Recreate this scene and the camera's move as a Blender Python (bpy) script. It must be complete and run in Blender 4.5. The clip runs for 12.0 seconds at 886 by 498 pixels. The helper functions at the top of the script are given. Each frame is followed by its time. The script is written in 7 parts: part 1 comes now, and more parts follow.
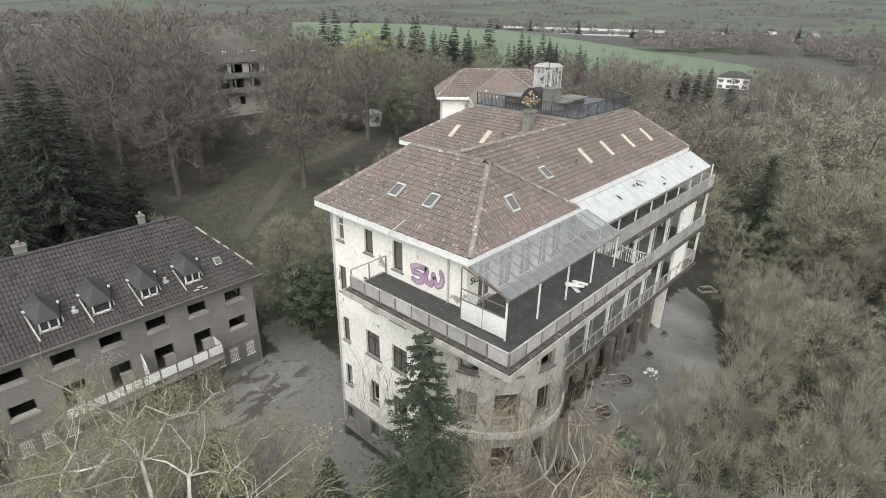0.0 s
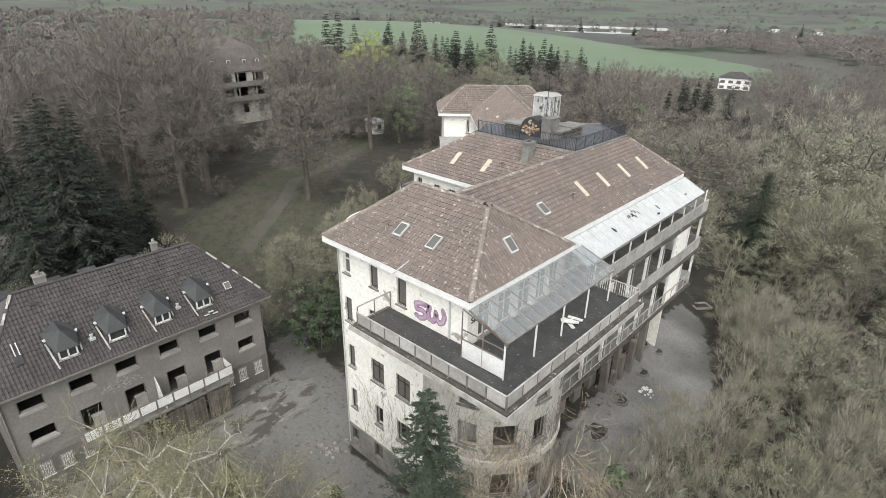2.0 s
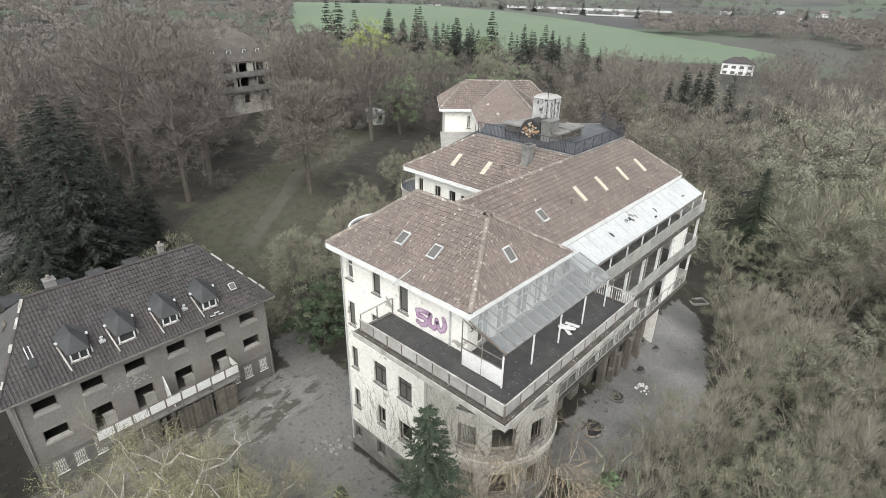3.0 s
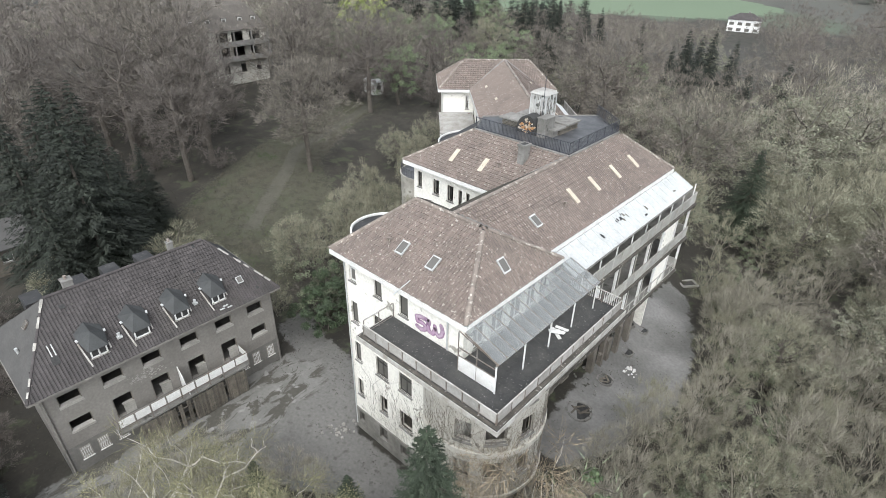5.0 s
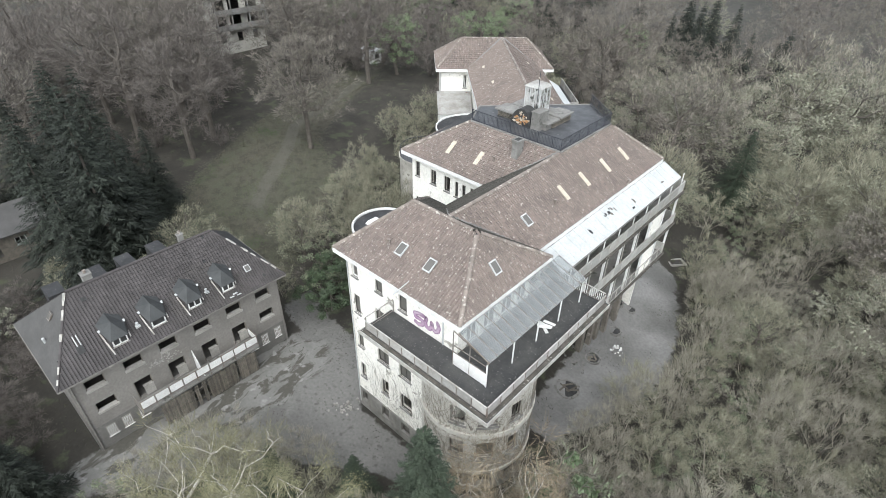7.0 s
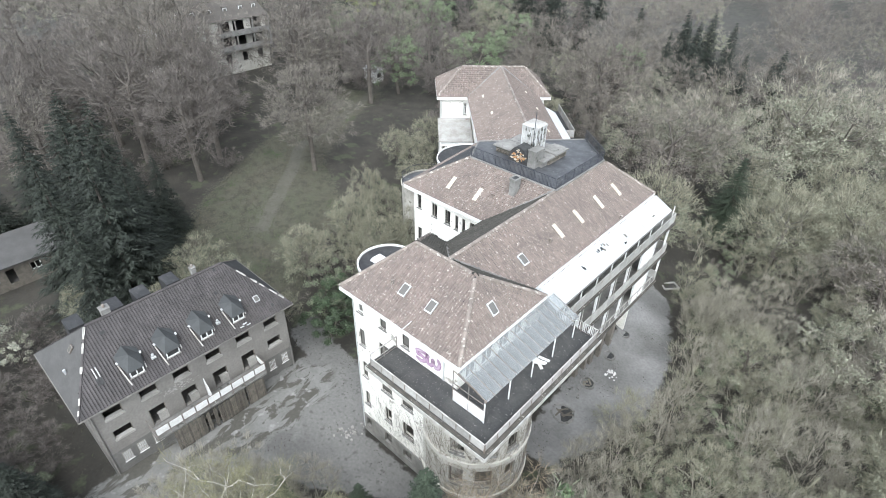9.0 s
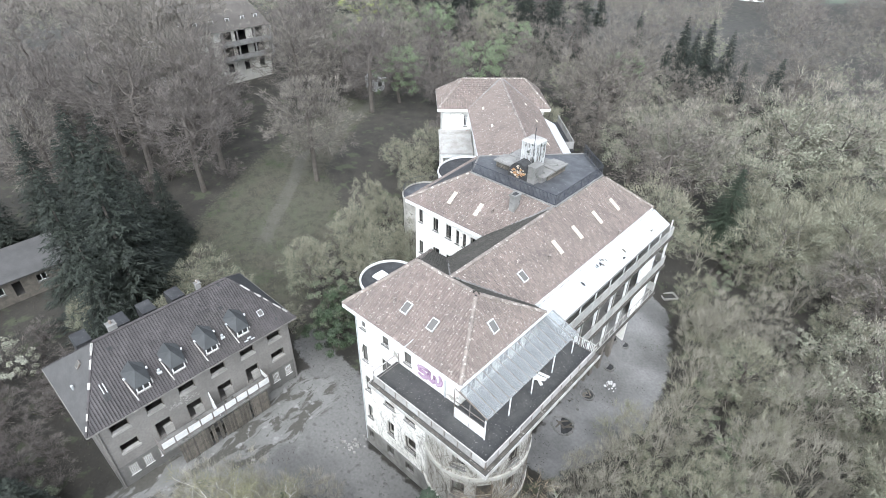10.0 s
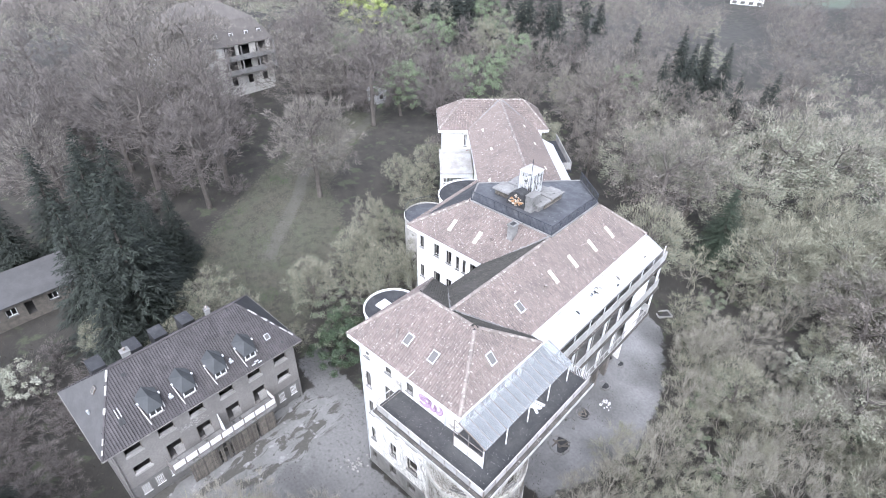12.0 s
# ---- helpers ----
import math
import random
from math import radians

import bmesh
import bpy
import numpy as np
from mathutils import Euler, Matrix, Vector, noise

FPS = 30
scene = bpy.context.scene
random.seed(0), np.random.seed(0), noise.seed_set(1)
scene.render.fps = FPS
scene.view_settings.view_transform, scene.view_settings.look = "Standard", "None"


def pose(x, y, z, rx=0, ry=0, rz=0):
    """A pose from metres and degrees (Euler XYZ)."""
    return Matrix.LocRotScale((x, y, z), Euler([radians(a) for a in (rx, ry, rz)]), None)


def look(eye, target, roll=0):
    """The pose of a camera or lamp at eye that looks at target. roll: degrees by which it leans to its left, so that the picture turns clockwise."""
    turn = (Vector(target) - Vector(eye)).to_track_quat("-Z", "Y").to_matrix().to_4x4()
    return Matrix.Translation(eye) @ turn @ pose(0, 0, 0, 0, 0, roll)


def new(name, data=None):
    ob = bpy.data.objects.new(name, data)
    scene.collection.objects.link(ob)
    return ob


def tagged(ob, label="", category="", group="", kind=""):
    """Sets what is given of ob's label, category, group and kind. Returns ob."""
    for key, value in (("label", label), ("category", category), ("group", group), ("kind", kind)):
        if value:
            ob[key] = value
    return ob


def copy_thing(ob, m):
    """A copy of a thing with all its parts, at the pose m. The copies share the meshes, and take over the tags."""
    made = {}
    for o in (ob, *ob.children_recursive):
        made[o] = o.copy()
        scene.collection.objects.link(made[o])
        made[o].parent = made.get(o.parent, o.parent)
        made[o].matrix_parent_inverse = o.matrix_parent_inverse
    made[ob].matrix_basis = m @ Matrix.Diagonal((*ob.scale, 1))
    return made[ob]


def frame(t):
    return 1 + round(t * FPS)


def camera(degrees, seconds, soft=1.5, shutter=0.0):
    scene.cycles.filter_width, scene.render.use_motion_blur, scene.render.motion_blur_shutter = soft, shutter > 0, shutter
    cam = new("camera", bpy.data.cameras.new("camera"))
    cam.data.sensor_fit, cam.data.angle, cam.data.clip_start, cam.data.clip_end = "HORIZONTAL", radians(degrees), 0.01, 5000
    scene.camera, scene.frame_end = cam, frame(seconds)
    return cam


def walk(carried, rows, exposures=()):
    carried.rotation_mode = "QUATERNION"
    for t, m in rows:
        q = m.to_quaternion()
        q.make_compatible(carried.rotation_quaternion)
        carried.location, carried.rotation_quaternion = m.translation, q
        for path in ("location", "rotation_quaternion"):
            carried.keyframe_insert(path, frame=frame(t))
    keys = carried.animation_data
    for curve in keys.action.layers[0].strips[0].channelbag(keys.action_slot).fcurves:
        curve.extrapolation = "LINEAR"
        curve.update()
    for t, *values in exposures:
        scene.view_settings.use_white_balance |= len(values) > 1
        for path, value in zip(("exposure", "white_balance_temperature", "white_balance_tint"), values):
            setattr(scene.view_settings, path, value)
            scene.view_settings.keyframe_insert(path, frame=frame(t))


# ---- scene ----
cam = camera(78.5, 12.0, soft=0.5)
EXPOSURES = [(0, 1.17, 6720, 8), (3, 1.34, 6620, 8), (5, 1.43, 6430, 8), (7, 1.47, 6330, 7), (9, 1.82, 6130, 7), (10.5, 1.97, 5950, 10), (12, 2.17, 5780, 15)]
PATH = [
    (0, (-0.038, 0.935, 27.172), (-1.26, 2.294, 26.36), 1.0),
    (0.5, (0.002, 0.895, 27.863), (-1.223, 2.253, 27.053), 1.0),
    (1, (0.042, 0.805, 28.538), (-1.185, 2.163, 27.732), 1.0),
    (1.5, (0.088, 0.709, 29.166), (-1.14, 2.067, 28.361), 1.0),
    (2, (0.167, 0.582, 29.854), (-1.054, 1.934, 29.029), 1.1),
    (2.5, (0.22, 0.505, 30.616), (-0.993, 1.848, 29.765), 1.1),
    (3, (0.223, 0.484, 31.427), (-0.983, 1.817, 30.549), 1.1),
    (5, (0.257, 0.48, 34.993), (-0.893, 1.76, 33.974), 1.2),
    (5.5, (0.3, 0.473, 35.923), (-0.826, 1.727, 34.846), 1.2),
    (6, (0.434, 0.449, 36.851), (-0.665, 1.676, 35.716), 1.2),
    (6.5, (0.519, 0.423, 37.712), (-0.569, 1.639, 36.555), 1.2),
    (7, (0.661, 0.296, 38.617), (-0.428, 1.514, 37.464), 1.2),
    (9, (0.815, 0.042, 41.975), (-0.281, 1.264, 40.832), 1.2),
    (9.5, (0.766, 0.053, 42.616), (-0.331, 1.276, 41.476), 1.1),
    (10, (0.722, 0.068, 43.337), (-0.379, 1.291, 42.2), 1.0),
    (10.5, (0.679, 0.118, 44.091), (-0.424, 1.338, 42.954), 1.0),
    (11, (0.656, 0.143, 44.878), (-0.451, 1.363, 43.743), 0.9),
    (11.5, (0.572, 0.117, 45.677), (-0.532, 1.339, 44.543), 1.0),
    (12, (0.688, 0.058, 46.528), (-0.413, 1.278, 45.387), 1.0),
]
walk(cam, [(t, look(eye, target, roll)) for t, eye, target, roll in PATH], EXPOSURES)

# ---- world and light ----
world = bpy.data.worlds.new("sky")
scene.world = world
world.use_nodes = True
wn = world.node_tree
wn.nodes.clear()
sky = wn.nodes.new("ShaderNodeTexSky")
sky.sky_type = "NISHITA"
sky.sun_disc = False
sky.sun_elevation = radians(50)
sky.sun_rotation = radians(145)
sky.dust_density = 1.0
sky.ozone_density = 1.0
pale = wn.nodes.new("ShaderNodeHueSaturation")
pale.inputs["Saturation"].default_value = 0.3
wback = wn.nodes.new("ShaderNodeBackground")
wback.inputs["Strength"].default_value = 0.10
wout = wn.nodes.new("ShaderNodeOutputWorld")
wn.links.new(sky.outputs[0], pale.inputs["Color"])
wn.links.new(pale.outputs[0], wback.inputs["Color"])
wn.links.new(wback.outputs[0], wout.inputs["Surface"])
sun = new("sun", bpy.data.lights.new("sun", "SUN"))
sun.data.energy, sun.data.angle, sun.data.color = 1.5, radians(70), (1.0, 0.985, 0.96)
sun.matrix_world = look((16, -23, 33), (0, 0, 0))


# ---- materials ----
def surface(name, base, dark, scale=0.5, grain=9.0, rough=0.85, bump=0.25, metal=0.0, vary=0.0, by="", low=0.35, high=0.65, spots=None):
    """A surface of two tones at two scales, with relief; vary: how far single pieces differ."""
    m = bpy.data.materials.new(name)
    m.use_nodes = True
    n, l = m.node_tree.nodes, m.node_tree.links
    bsdf = n["Principled BSDF"]
    at = n.new("ShaderNodeTexCoord")
    big, fine = n.new("ShaderNodeTexNoise"), n.new("ShaderNodeTexNoise")
    big.inputs["Scale"].default_value, big.inputs["Detail"].default_value, big.inputs["Roughness"].default_value = scale, 6, 0.62
    fine.inputs["Scale"].default_value, fine.inputs["Detail"].default_value = grain, 5
    ramp = n.new("ShaderNodeMapRange")
    ramp.inputs["From Min"].default_value, ramp.inputs["From Max"].default_value = low, high
    mix = n.new("ShaderNodeMix")
    mix.data_type = "RGBA"
    mix.inputs["A"].default_value, mix.inputs["B"].default_value = (*base, 1), (*dark, 1)
    shade = n.new("ShaderNodeHueSaturation")
    gain = n.new("ShaderNodeMapRange")
    gain.inputs["To Min"].default_value, gain.inputs["To Max"].default_value = 0.72, 1.28
    relief = n.new("ShaderNodeBump")
    relief.inputs["Strength"].default_value, relief.inputs["Distance"].default_value = bump, 0.03
    place = at.outputs["Object"]
    if by == "object":
        info, shift = n.new("ShaderNodeObjectInfo"), n.new("ShaderNodeVectorMath")
        l.new(place, shift.inputs[0])
        l.new(info.outputs["Location"], shift.inputs[1])
        place = shift.outputs[0]
    for tex in (big, fine):
        l.new(place, tex.inputs["Vector"])
    l.new(big.outputs[0], ramp.inputs["Value"])
    l.new(ramp.outputs[0], mix.inputs["Factor"])
    l.new(fine.outputs[0], gain.inputs["Value"])
    last = mix.outputs["Result"]
    if spots:
        colour, size, much = spots
        blot = n.new("ShaderNodeTexNoise")
        blot.inputs["Scale"].default_value, blot.inputs["Detail"].default_value = size, 3
        cut = n.new("ShaderNodeMapRange")
        cut.inputs["From Min"].default_value, cut.inputs["From Max"].default_value = much, much + 0.07
        over = n.new("ShaderNodeMix")
        over.data_type = "RGBA"
        over.inputs["B"].default_value = (*colour, 1)
        l.new(place, blot.inputs["Vector"])
        l.new(blot.outputs[0], cut.inputs["Value"])
        l.new(cut.outputs[0], over.inputs["Factor"])
        l.new(last, over.inputs["A"])
        last = over.outputs["Result"]
    l.new(last, shade.inputs["Color"])
    value = gain.outputs[0]
    if vary:
        info = n.new("ShaderNodeObjectInfo") if by == "object" else n.new("ShaderNodeNewGeometry")
        spread, times = n.new("ShaderNodeMapRange"), n.new("ShaderNodeMath")
        spread.inputs["To Min"].default_value, spread.inputs["To Max"].default_value = 1 - vary, 1 + vary
        times.operation = "MULTIPLY"
        l.new(info.outputs["Random" if by == "object" else "Random Per Island"], spread.inputs["Value"])
        l.new(spread.outputs[0], times.inputs[0])
        l.new(gain.outputs[0], times.inputs[1])
        value = times.outputs[0]
    l.new(value, shade.inputs["Value"])
    l.new(shade.outputs[0], bsdf.inputs["Base Color"])
    l.new(fine.outputs[0], relief.inputs["Height"])
    l.new(relief.outputs[0], bsdf.inputs["Normal"])
    bsdf.inputs["Roughness"].default_value, bsdf.inputs["Metallic"].default_value = rough, metal
    return m


PLASTER = surface("cream_plaster", (0.82, 0.8, 0.745), (0.67, 0.65, 0.595), 0.35, 6, 0.9, 0.2, low=0.45, high=0.8, spots=((0.36, 0.34, 0.30), 1.3, 0.64))
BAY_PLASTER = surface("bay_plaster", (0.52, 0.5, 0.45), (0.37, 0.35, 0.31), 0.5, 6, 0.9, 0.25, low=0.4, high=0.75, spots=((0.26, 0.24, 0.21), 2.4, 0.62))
DIRTY = surface("stained_plaster", (0.44, 0.42, 0.375), (0.27, 0.255, 0.225), 0.6, 6, 0.9, 0.25, spots=((0.17, 0.16, 0.14), 1.6, 0.60))
PLINTH = surface("grey_stone", (0.26, 0.25, 0.23), (0.15, 0.145, 0.13), 0.8, 5, 0.9, 0.5)
GREY_PLASTER = surface("grey_plaster", (0.235, 0.222, 0.205), (0.178, 0.167, 0.154), 0.3, 5, 0.9, 0.2, spots=((0.33, 0.31, 0.28), 0.55, 0.66))
SILL = surface("pale_cement_sill", (0.36, 0.345, 0.32), (0.26, 0.25, 0.23), 0.8, 8, 0.9, 0.2)
HOUSE_PLINTH = surface("dark_render_base", (0.165, 0.158, 0.148), (0.125, 0.12, 0.112), 0.4, 6, 0.9, 0.2)
CELLAR = surface("cellar_board", (0.3, 0.28, 0.25), (0.2, 0.19, 0.17), 1.2, 9, 0.9, 0.15)
SLATE = surface("dark_slate", (0.05, 0.053, 0.054), (0.036, 0.038, 0.039), 1.4, 12, 0.7, 0.2)
WHITE = surface("white_paint", (0.74, 0.74, 0.73), (0.55, 0.54, 0.52), 0.9, 11, 0.6, 0.1, low=0.45, high=0.8)
FLAKED = surface("flaked_white", (0.5, 0.5, 0.49), (0.3, 0.29, 0.275), 1.6, 9, 0.7, 0.2, spots=((0.07, 0.075, 0.065), 2.2, 0.56))
TILE = surface("red_tile", (0.19, 0.153, 0.135), (0.152, 0.125, 0.111), 0.5, 14, 0.85, 0.25, vary=0.13, spots=((0.40, 0.365, 0.325), 6.5, 0.61))
TILE_ONE = surface("red_tile_single", (0.19, 0.153, 0.135), (0.152, 0.125, 0.111), 0.5, 14, 0.85, 0.25, vary=0.13, by="object", spots=((0.40, 0.365, 0.325), 6.5, 0.61))
DARK_TILE = surface("dark_tile", (0.072, 0.064, 0.064), (0.046, 0.041, 0.041), 0.5, 14, 0.8, 0.25, vary=0.16, spots=((0.14, 0.13, 0.12), 2.0, 0.70))
DARK_TILE_ONE = surface("dark_tile_single", (0.073, 0.065, 0.063), (0.05, 0.045, 0.044), 0.5, 14, 0.8, 0.25, vary=0.16, by="object", spots=((0.14, 0.13, 0.12), 2.0, 0.70))
DARK_BROWN_TILE = surface("dark_brown_tile", (0.066, 0.06, 0.053), (0.048, 0.046, 0.038), 0.5, 14, 0.9, 0.25, vary=0.15, spots=((0.1, 0.095, 0.075), 3.0, 0.62))
RIDGE = surface("ridge_tile", (0.235, 0.2, 0.175), (0.17, 0.145, 0.128), 1.5, 12, 0.85, 0.3, vary=0.2, spots=((0.44, 0.41, 0.37), 5.0, 0.58))
FELT = surface("roofing_felt", (0.026, 0.026, 0.028), (0.055, 0.055, 0.055), 0.9, 10, 0.7, 0.4, low=0.45, high=0.75, spots=((0.17, 0.165, 0.15), 8.0, 0.655))
TERRACE_FELT = surface("worn_terrace_felt", (0.044, 0.044, 0.045), (0.075, 0.074, 0.07), 0.9, 10, 0.75, 0.4, low=0.4, high=0.7, spots=((0.2, 0.195, 0.18), 7.0, 0.64))
DECK = surface("blue_grey_felt", (0.05, 0.051, 0.056), (0.098, 0.1, 0.105), 0.9, 8, 0.5, 0.2, low=0.4, high=0.7, spots=((0.17, 0.17, 0.165), 3.0, 0.66))
METAL_ROOF = surface("pale_sheet_roof", (0.52, 0.53, 0.53), (0.4, 0.41, 0.41), 0.5, 6, 0.45, 0.08, metal=0.15, low=0.45, high=0.8)
STEEL = surface("rusty_steel", (0.26, 0.245, 0.23), (0.17, 0.13, 0.105), 1.6, 14, 0.6, 0.25, metal=0.3)
DARK_STEEL = surface("dark_blue_steel", (0.065, 0.07, 0.085), (0.045, 0.048, 0.055), 1.6, 14, 0.5, 0.15, metal=0.3)
RAIL = surface("pale_rail", (0.50, 0.49, 0.47), (0.30, 0.28, 0.25), 1.8, 12, 0.6, 0.15)
PANEL = surface("weathered_panel", (0.4, 0.395, 0.38), (0.29, 0.275, 0.255), 1.1, 8, 0.7, 0.15, vary=0.2, by="object", spots=((0.16, 0.09, 0.06), 1.8, 0.70))
LOGGIA_PANEL = surface("pale_loggia_panel", (0.4, 0.4, 0.38), (0.29, 0.28, 0.255), 0.9, 8, 0.6, 0.15, vary=0.18, by="object", spots=((0.2, 0.2, 0.13), 1.2, 0.66))
FASCIA = surface("mossy_edge", (0.1, 0.09, 0.078), (0.055, 0.05, 0.043), 1.3, 9, 0.9, 0.4, spots=((0.34, 0.33, 0.3), 5.0, 0.63))
LOW_WALL = surface("brown_stained_wall", (0.2, 0.182, 0.158), (0.12, 0.108, 0.092), 0.6, 6, 0.9, 0.3, spots=((0.32, 0.3, 0.27), 1.4, 0.64))
CONCRETE = surface("old_concrete", (0.25, 0.243, 0.23), (0.15, 0.145, 0.135), 0.7, 7, 0.9, 0.4, spots=((0.09, 0.09, 0.08), 1.6, 0.62))
WOOD = surface("pale_board", (0.56, 0.50, 0.41), (0.42, 0.37, 0.30), 2.0, 18, 0.8, 0.15)
OLD_WOOD = surface("grey_wood", (0.17, 0.15, 0.125), (0.10, 0.09, 0.075), 2.0, 18, 0.85, 0.3, vary=0.3, by="object")
DARK = surface("dark_frame_and_hollow_shade", (0.06, 0.055, 0.05), (0.035, 0.033, 0.03), 2, 12, 0.7, 0.1)
# room plaster darkened: the indoor shade is put into its colour
INSIDE = surface("shade_dimmed_plaster", (0.15, 0.14, 0.13), (0.1, 0.095, 0.09), 0.6, 6, 0.95, 0.1)
PURPLE = surface("purple_spray", (0.25, 0.13, 0.24), (0.42, 0.33, 0.4), 2.5, 10, 0.8, 0.05)
PINK = surface("lilac_spray", (0.52, 0.42, 0.50), (0.40, 0.24, 0.37), 2.0, 8, 0.8, 0.05)
# sprayed black, also used for plates that paint the shade in hollows
BLACK = surface("black_spray_and_hollow_shade", (0.025, 0.025, 0.025), (0.05, 0.05, 0.05), 2.5, 10, 0.8, 0.05)
ORANGE = surface("orange_spray", (0.36, 0.19, 0.08), (0.36, 0.31, 0.24), 2.2, 6, 0.8, 0.05, low=0.45, high=0.55)
GRASS = surface("thin_grass", (0.09, 0.1, 0.06), (0.105, 0.096, 0.07), 0.12, 3, 0.95, 0.6, spots=((0.06, 0.085, 0.035), 0.25, 0.60))
LITTER = surface("leaf_litter", (0.066, 0.058, 0.047), (0.042, 0.039, 0.031), 0.2, 3, 0.95, 0.8, spots=((0.07, 0.075, 0.038), 0.35, 0.58))
BARK = surface("bark", (0.125, 0.11, 0.094), (0.08, 0.07, 0.06), 1.5, 10, 0.9, 0.6)
BIRCH = surface("birch_bark", (0.50, 0.47, 0.42), (0.30, 0.28, 0.25), 1.5, 10, 0.8, 0.3)
TWIG = surface("brown_twigs", (0.185, 0.166, 0.143), (0.14, 0.126, 0.108), 0.25, 4, 0.9, 0.0, vary=0.38)
TWIG_RED = surface("reddish_twigs", (0.148, 0.13, 0.117), (0.115, 0.101, 0.091), 0.25, 4, 0.9, 0.0, vary=0.38)
TWIG_OLIVE = surface("olive_twigs", (0.27, 0.26, 0.19), (0.2, 0.193, 0.14), 0.3, 4, 0.9, 0.0, vary=0.38)
TWIG_PALE = surface("straw_twigs", (0.31, 0.29, 0.235), (0.22, 0.205, 0.165), 0.3, 4, 0.9, 0.0, vary=0.38)
TWIG_YELLOW = surface("yellow_olive_twigs", (0.2, 0.19, 0.11), (0.15, 0.142, 0.085), 0.3, 4, 0.9, 0.0, vary=0.38)
LEAF_OLIVE = surface("olive_birch_leaves", (0.225, 0.218, 0.122), (0.165, 0.16, 0.09), 0.3, 4, 0.8, 0.0, vary=0.38)
TWIG_BUFF = surface("straw_brown_twigs", (0.27, 0.22, 0.15), (0.2, 0.16, 0.11), 0.3, 4, 0.9, 0.0, vary=0.38)
PALE_BARK = surface("pale_shrub_bark", (0.27, 0.25, 0.21), (0.19, 0.175, 0.145), 1.5, 10, 0.9, 0.3)
IVY = surface("ivy_leaves", (0.105, 0.145, 0.072), (0.07, 0.098, 0.05), 0.3, 4, 0.6, 0.0, vary=0.4)
# paler, flatter brown: the haze of distance is put into the colour
FAR_BROWN = surface("far_hazy_brown_woods", (0.19, 0.168, 0.153), (0.15, 0.135, 0.122), 0.02, 0.3, 0.9, 0.0, vary=0.1)
BUD = surface("young_leaves", (0.225, 0.23, 0.165), (0.16, 0.165, 0.118), 0.25, 4, 0.8, 0.0, vary=0.38)
BUD_GREEN = surface("green_leaves", (0.185, 0.212, 0.135), (0.135, 0.157, 0.1), 0.25, 4, 0.8, 0.0, vary=0.38)
BUD_BRIGHT = surface("bright_leaves", (0.34, 0.4, 0.12), (0.26, 0.31, 0.1), 0.25, 4, 0.8, 0.0, vary=0.3)
BLOSSOM = surface("white_blossom", (0.42, 0.42, 0.35), (0.24, 0.25, 0.17), 0.8, 6, 0.8, 0.0, vary=0.3)
NEEDLE = surface("spruce_needles", (0.027, 0.034, 0.024), (0.014, 0.018, 0.013), 0.3, 4, 0.8, 0.0, vary=0.45)
NEEDLE_YOUNG = surface("young_spruce_needles", (0.046, 0.063, 0.038), (0.027, 0.038, 0.023), 0.3, 4, 0.8, 0.0, vary=0.45)
LEAF_FRESH = surface("fresh_leaves", (0.175, 0.222, 0.125), (0.13, 0.166, 0.094), 0.25, 4, 0.8, 0.0, vary=0.38)
FAR_DARK = surface("far_dark_woods", (0.1, 0.108, 0.098), (0.08, 0.088, 0.08), 0.01, 0.3, 0.9, 0.0, vary=0.1)
# distance haze is painted into this pale treetop colour too
FAR_TREE = surface("far_hazy_treetops", (0.17, 0.165, 0.15), (0.13, 0.128, 0.118), 0.01, 0.3, 0.9, 0.0, vary=0.1)
BROWN_ROOF = surface("brown_shingles", (0.125, 0.112, 0.1), (0.092, 0.083, 0.075), 0.5, 5, 0.9, 0.2, spots=((0.17, 0.155, 0.135), 1.2, 0.62))
LEAF_DARK = surface("evergreen_leaves", (0.05, 0.075, 0.036), (0.03, 0.046, 0.022), 0.25, 4, 0.6, 0.0, vary=0.4)
BUFF = surface("brown_buds", (0.18, 0.157, 0.132), (0.135, 0.118, 0.1), 0.25, 4, 0.9, 0.0, vary=0.38)
VINE = surface("bare_vines", (0.19, 0.165, 0.135), (0.12, 0.105, 0.085), 1.0, 8, 0.9, 0.0)
GLASS = bpy.data.materials.new("dusty_glass")
GLASS.use_nodes = True
gn, gl = GLASS.node_tree.nodes, GLASS.node_tree.links
gb = gn["Principled BSDF"]
gb.inputs["Base Color"].default_value = (0.34, 0.35, 0.355, 1)
gb.inputs["Roughness"].default_value = 0.3
clear, blend, dust = gn.new("ShaderNodeBsdfTransparent"), gn.new("ShaderNodeMixShader"), gn.new("ShaderNodeTexNoise")
clear.inputs["Color"].default_value = (0.86, 0.88, 0.88, 1)
dust.inputs["Scale"].default_value, dust.inputs["Detail"].default_value = 1.2, 6
spread = gn.new("ShaderNodeMapRange")
spread.inputs["To Min"].default_value, spread.inputs["To Max"].default_value = 0.10, 0.55
gl.new(dust.outputs[0], spread.inputs["Value"])
gl.new(spread.outputs[0], blend.inputs["Fac"])
gl.new(clear.outputs[0], blend.inputs[1])
gl.new(gb.outputs[0], blend.inputs[2])
gl.new(blend.outputs[0], gn["Material Output"].inputs["Surface"])
HIP = surface("grey_fibre_sheet", (0.085, 0.082, 0.08), (0.066, 0.064, 0.062), 0.7, 8, 0.85, 0.1)
PANE = bpy.data.materials.new("window_glass")
PANE.use_nodes = True
pb = PANE.node_tree.nodes["Principled BSDF"]
pb.inputs["Base Color"].default_value = (0.13, 0.125, 0.115, 1)
pb.inputs["Roughness"].default_value = 0.22
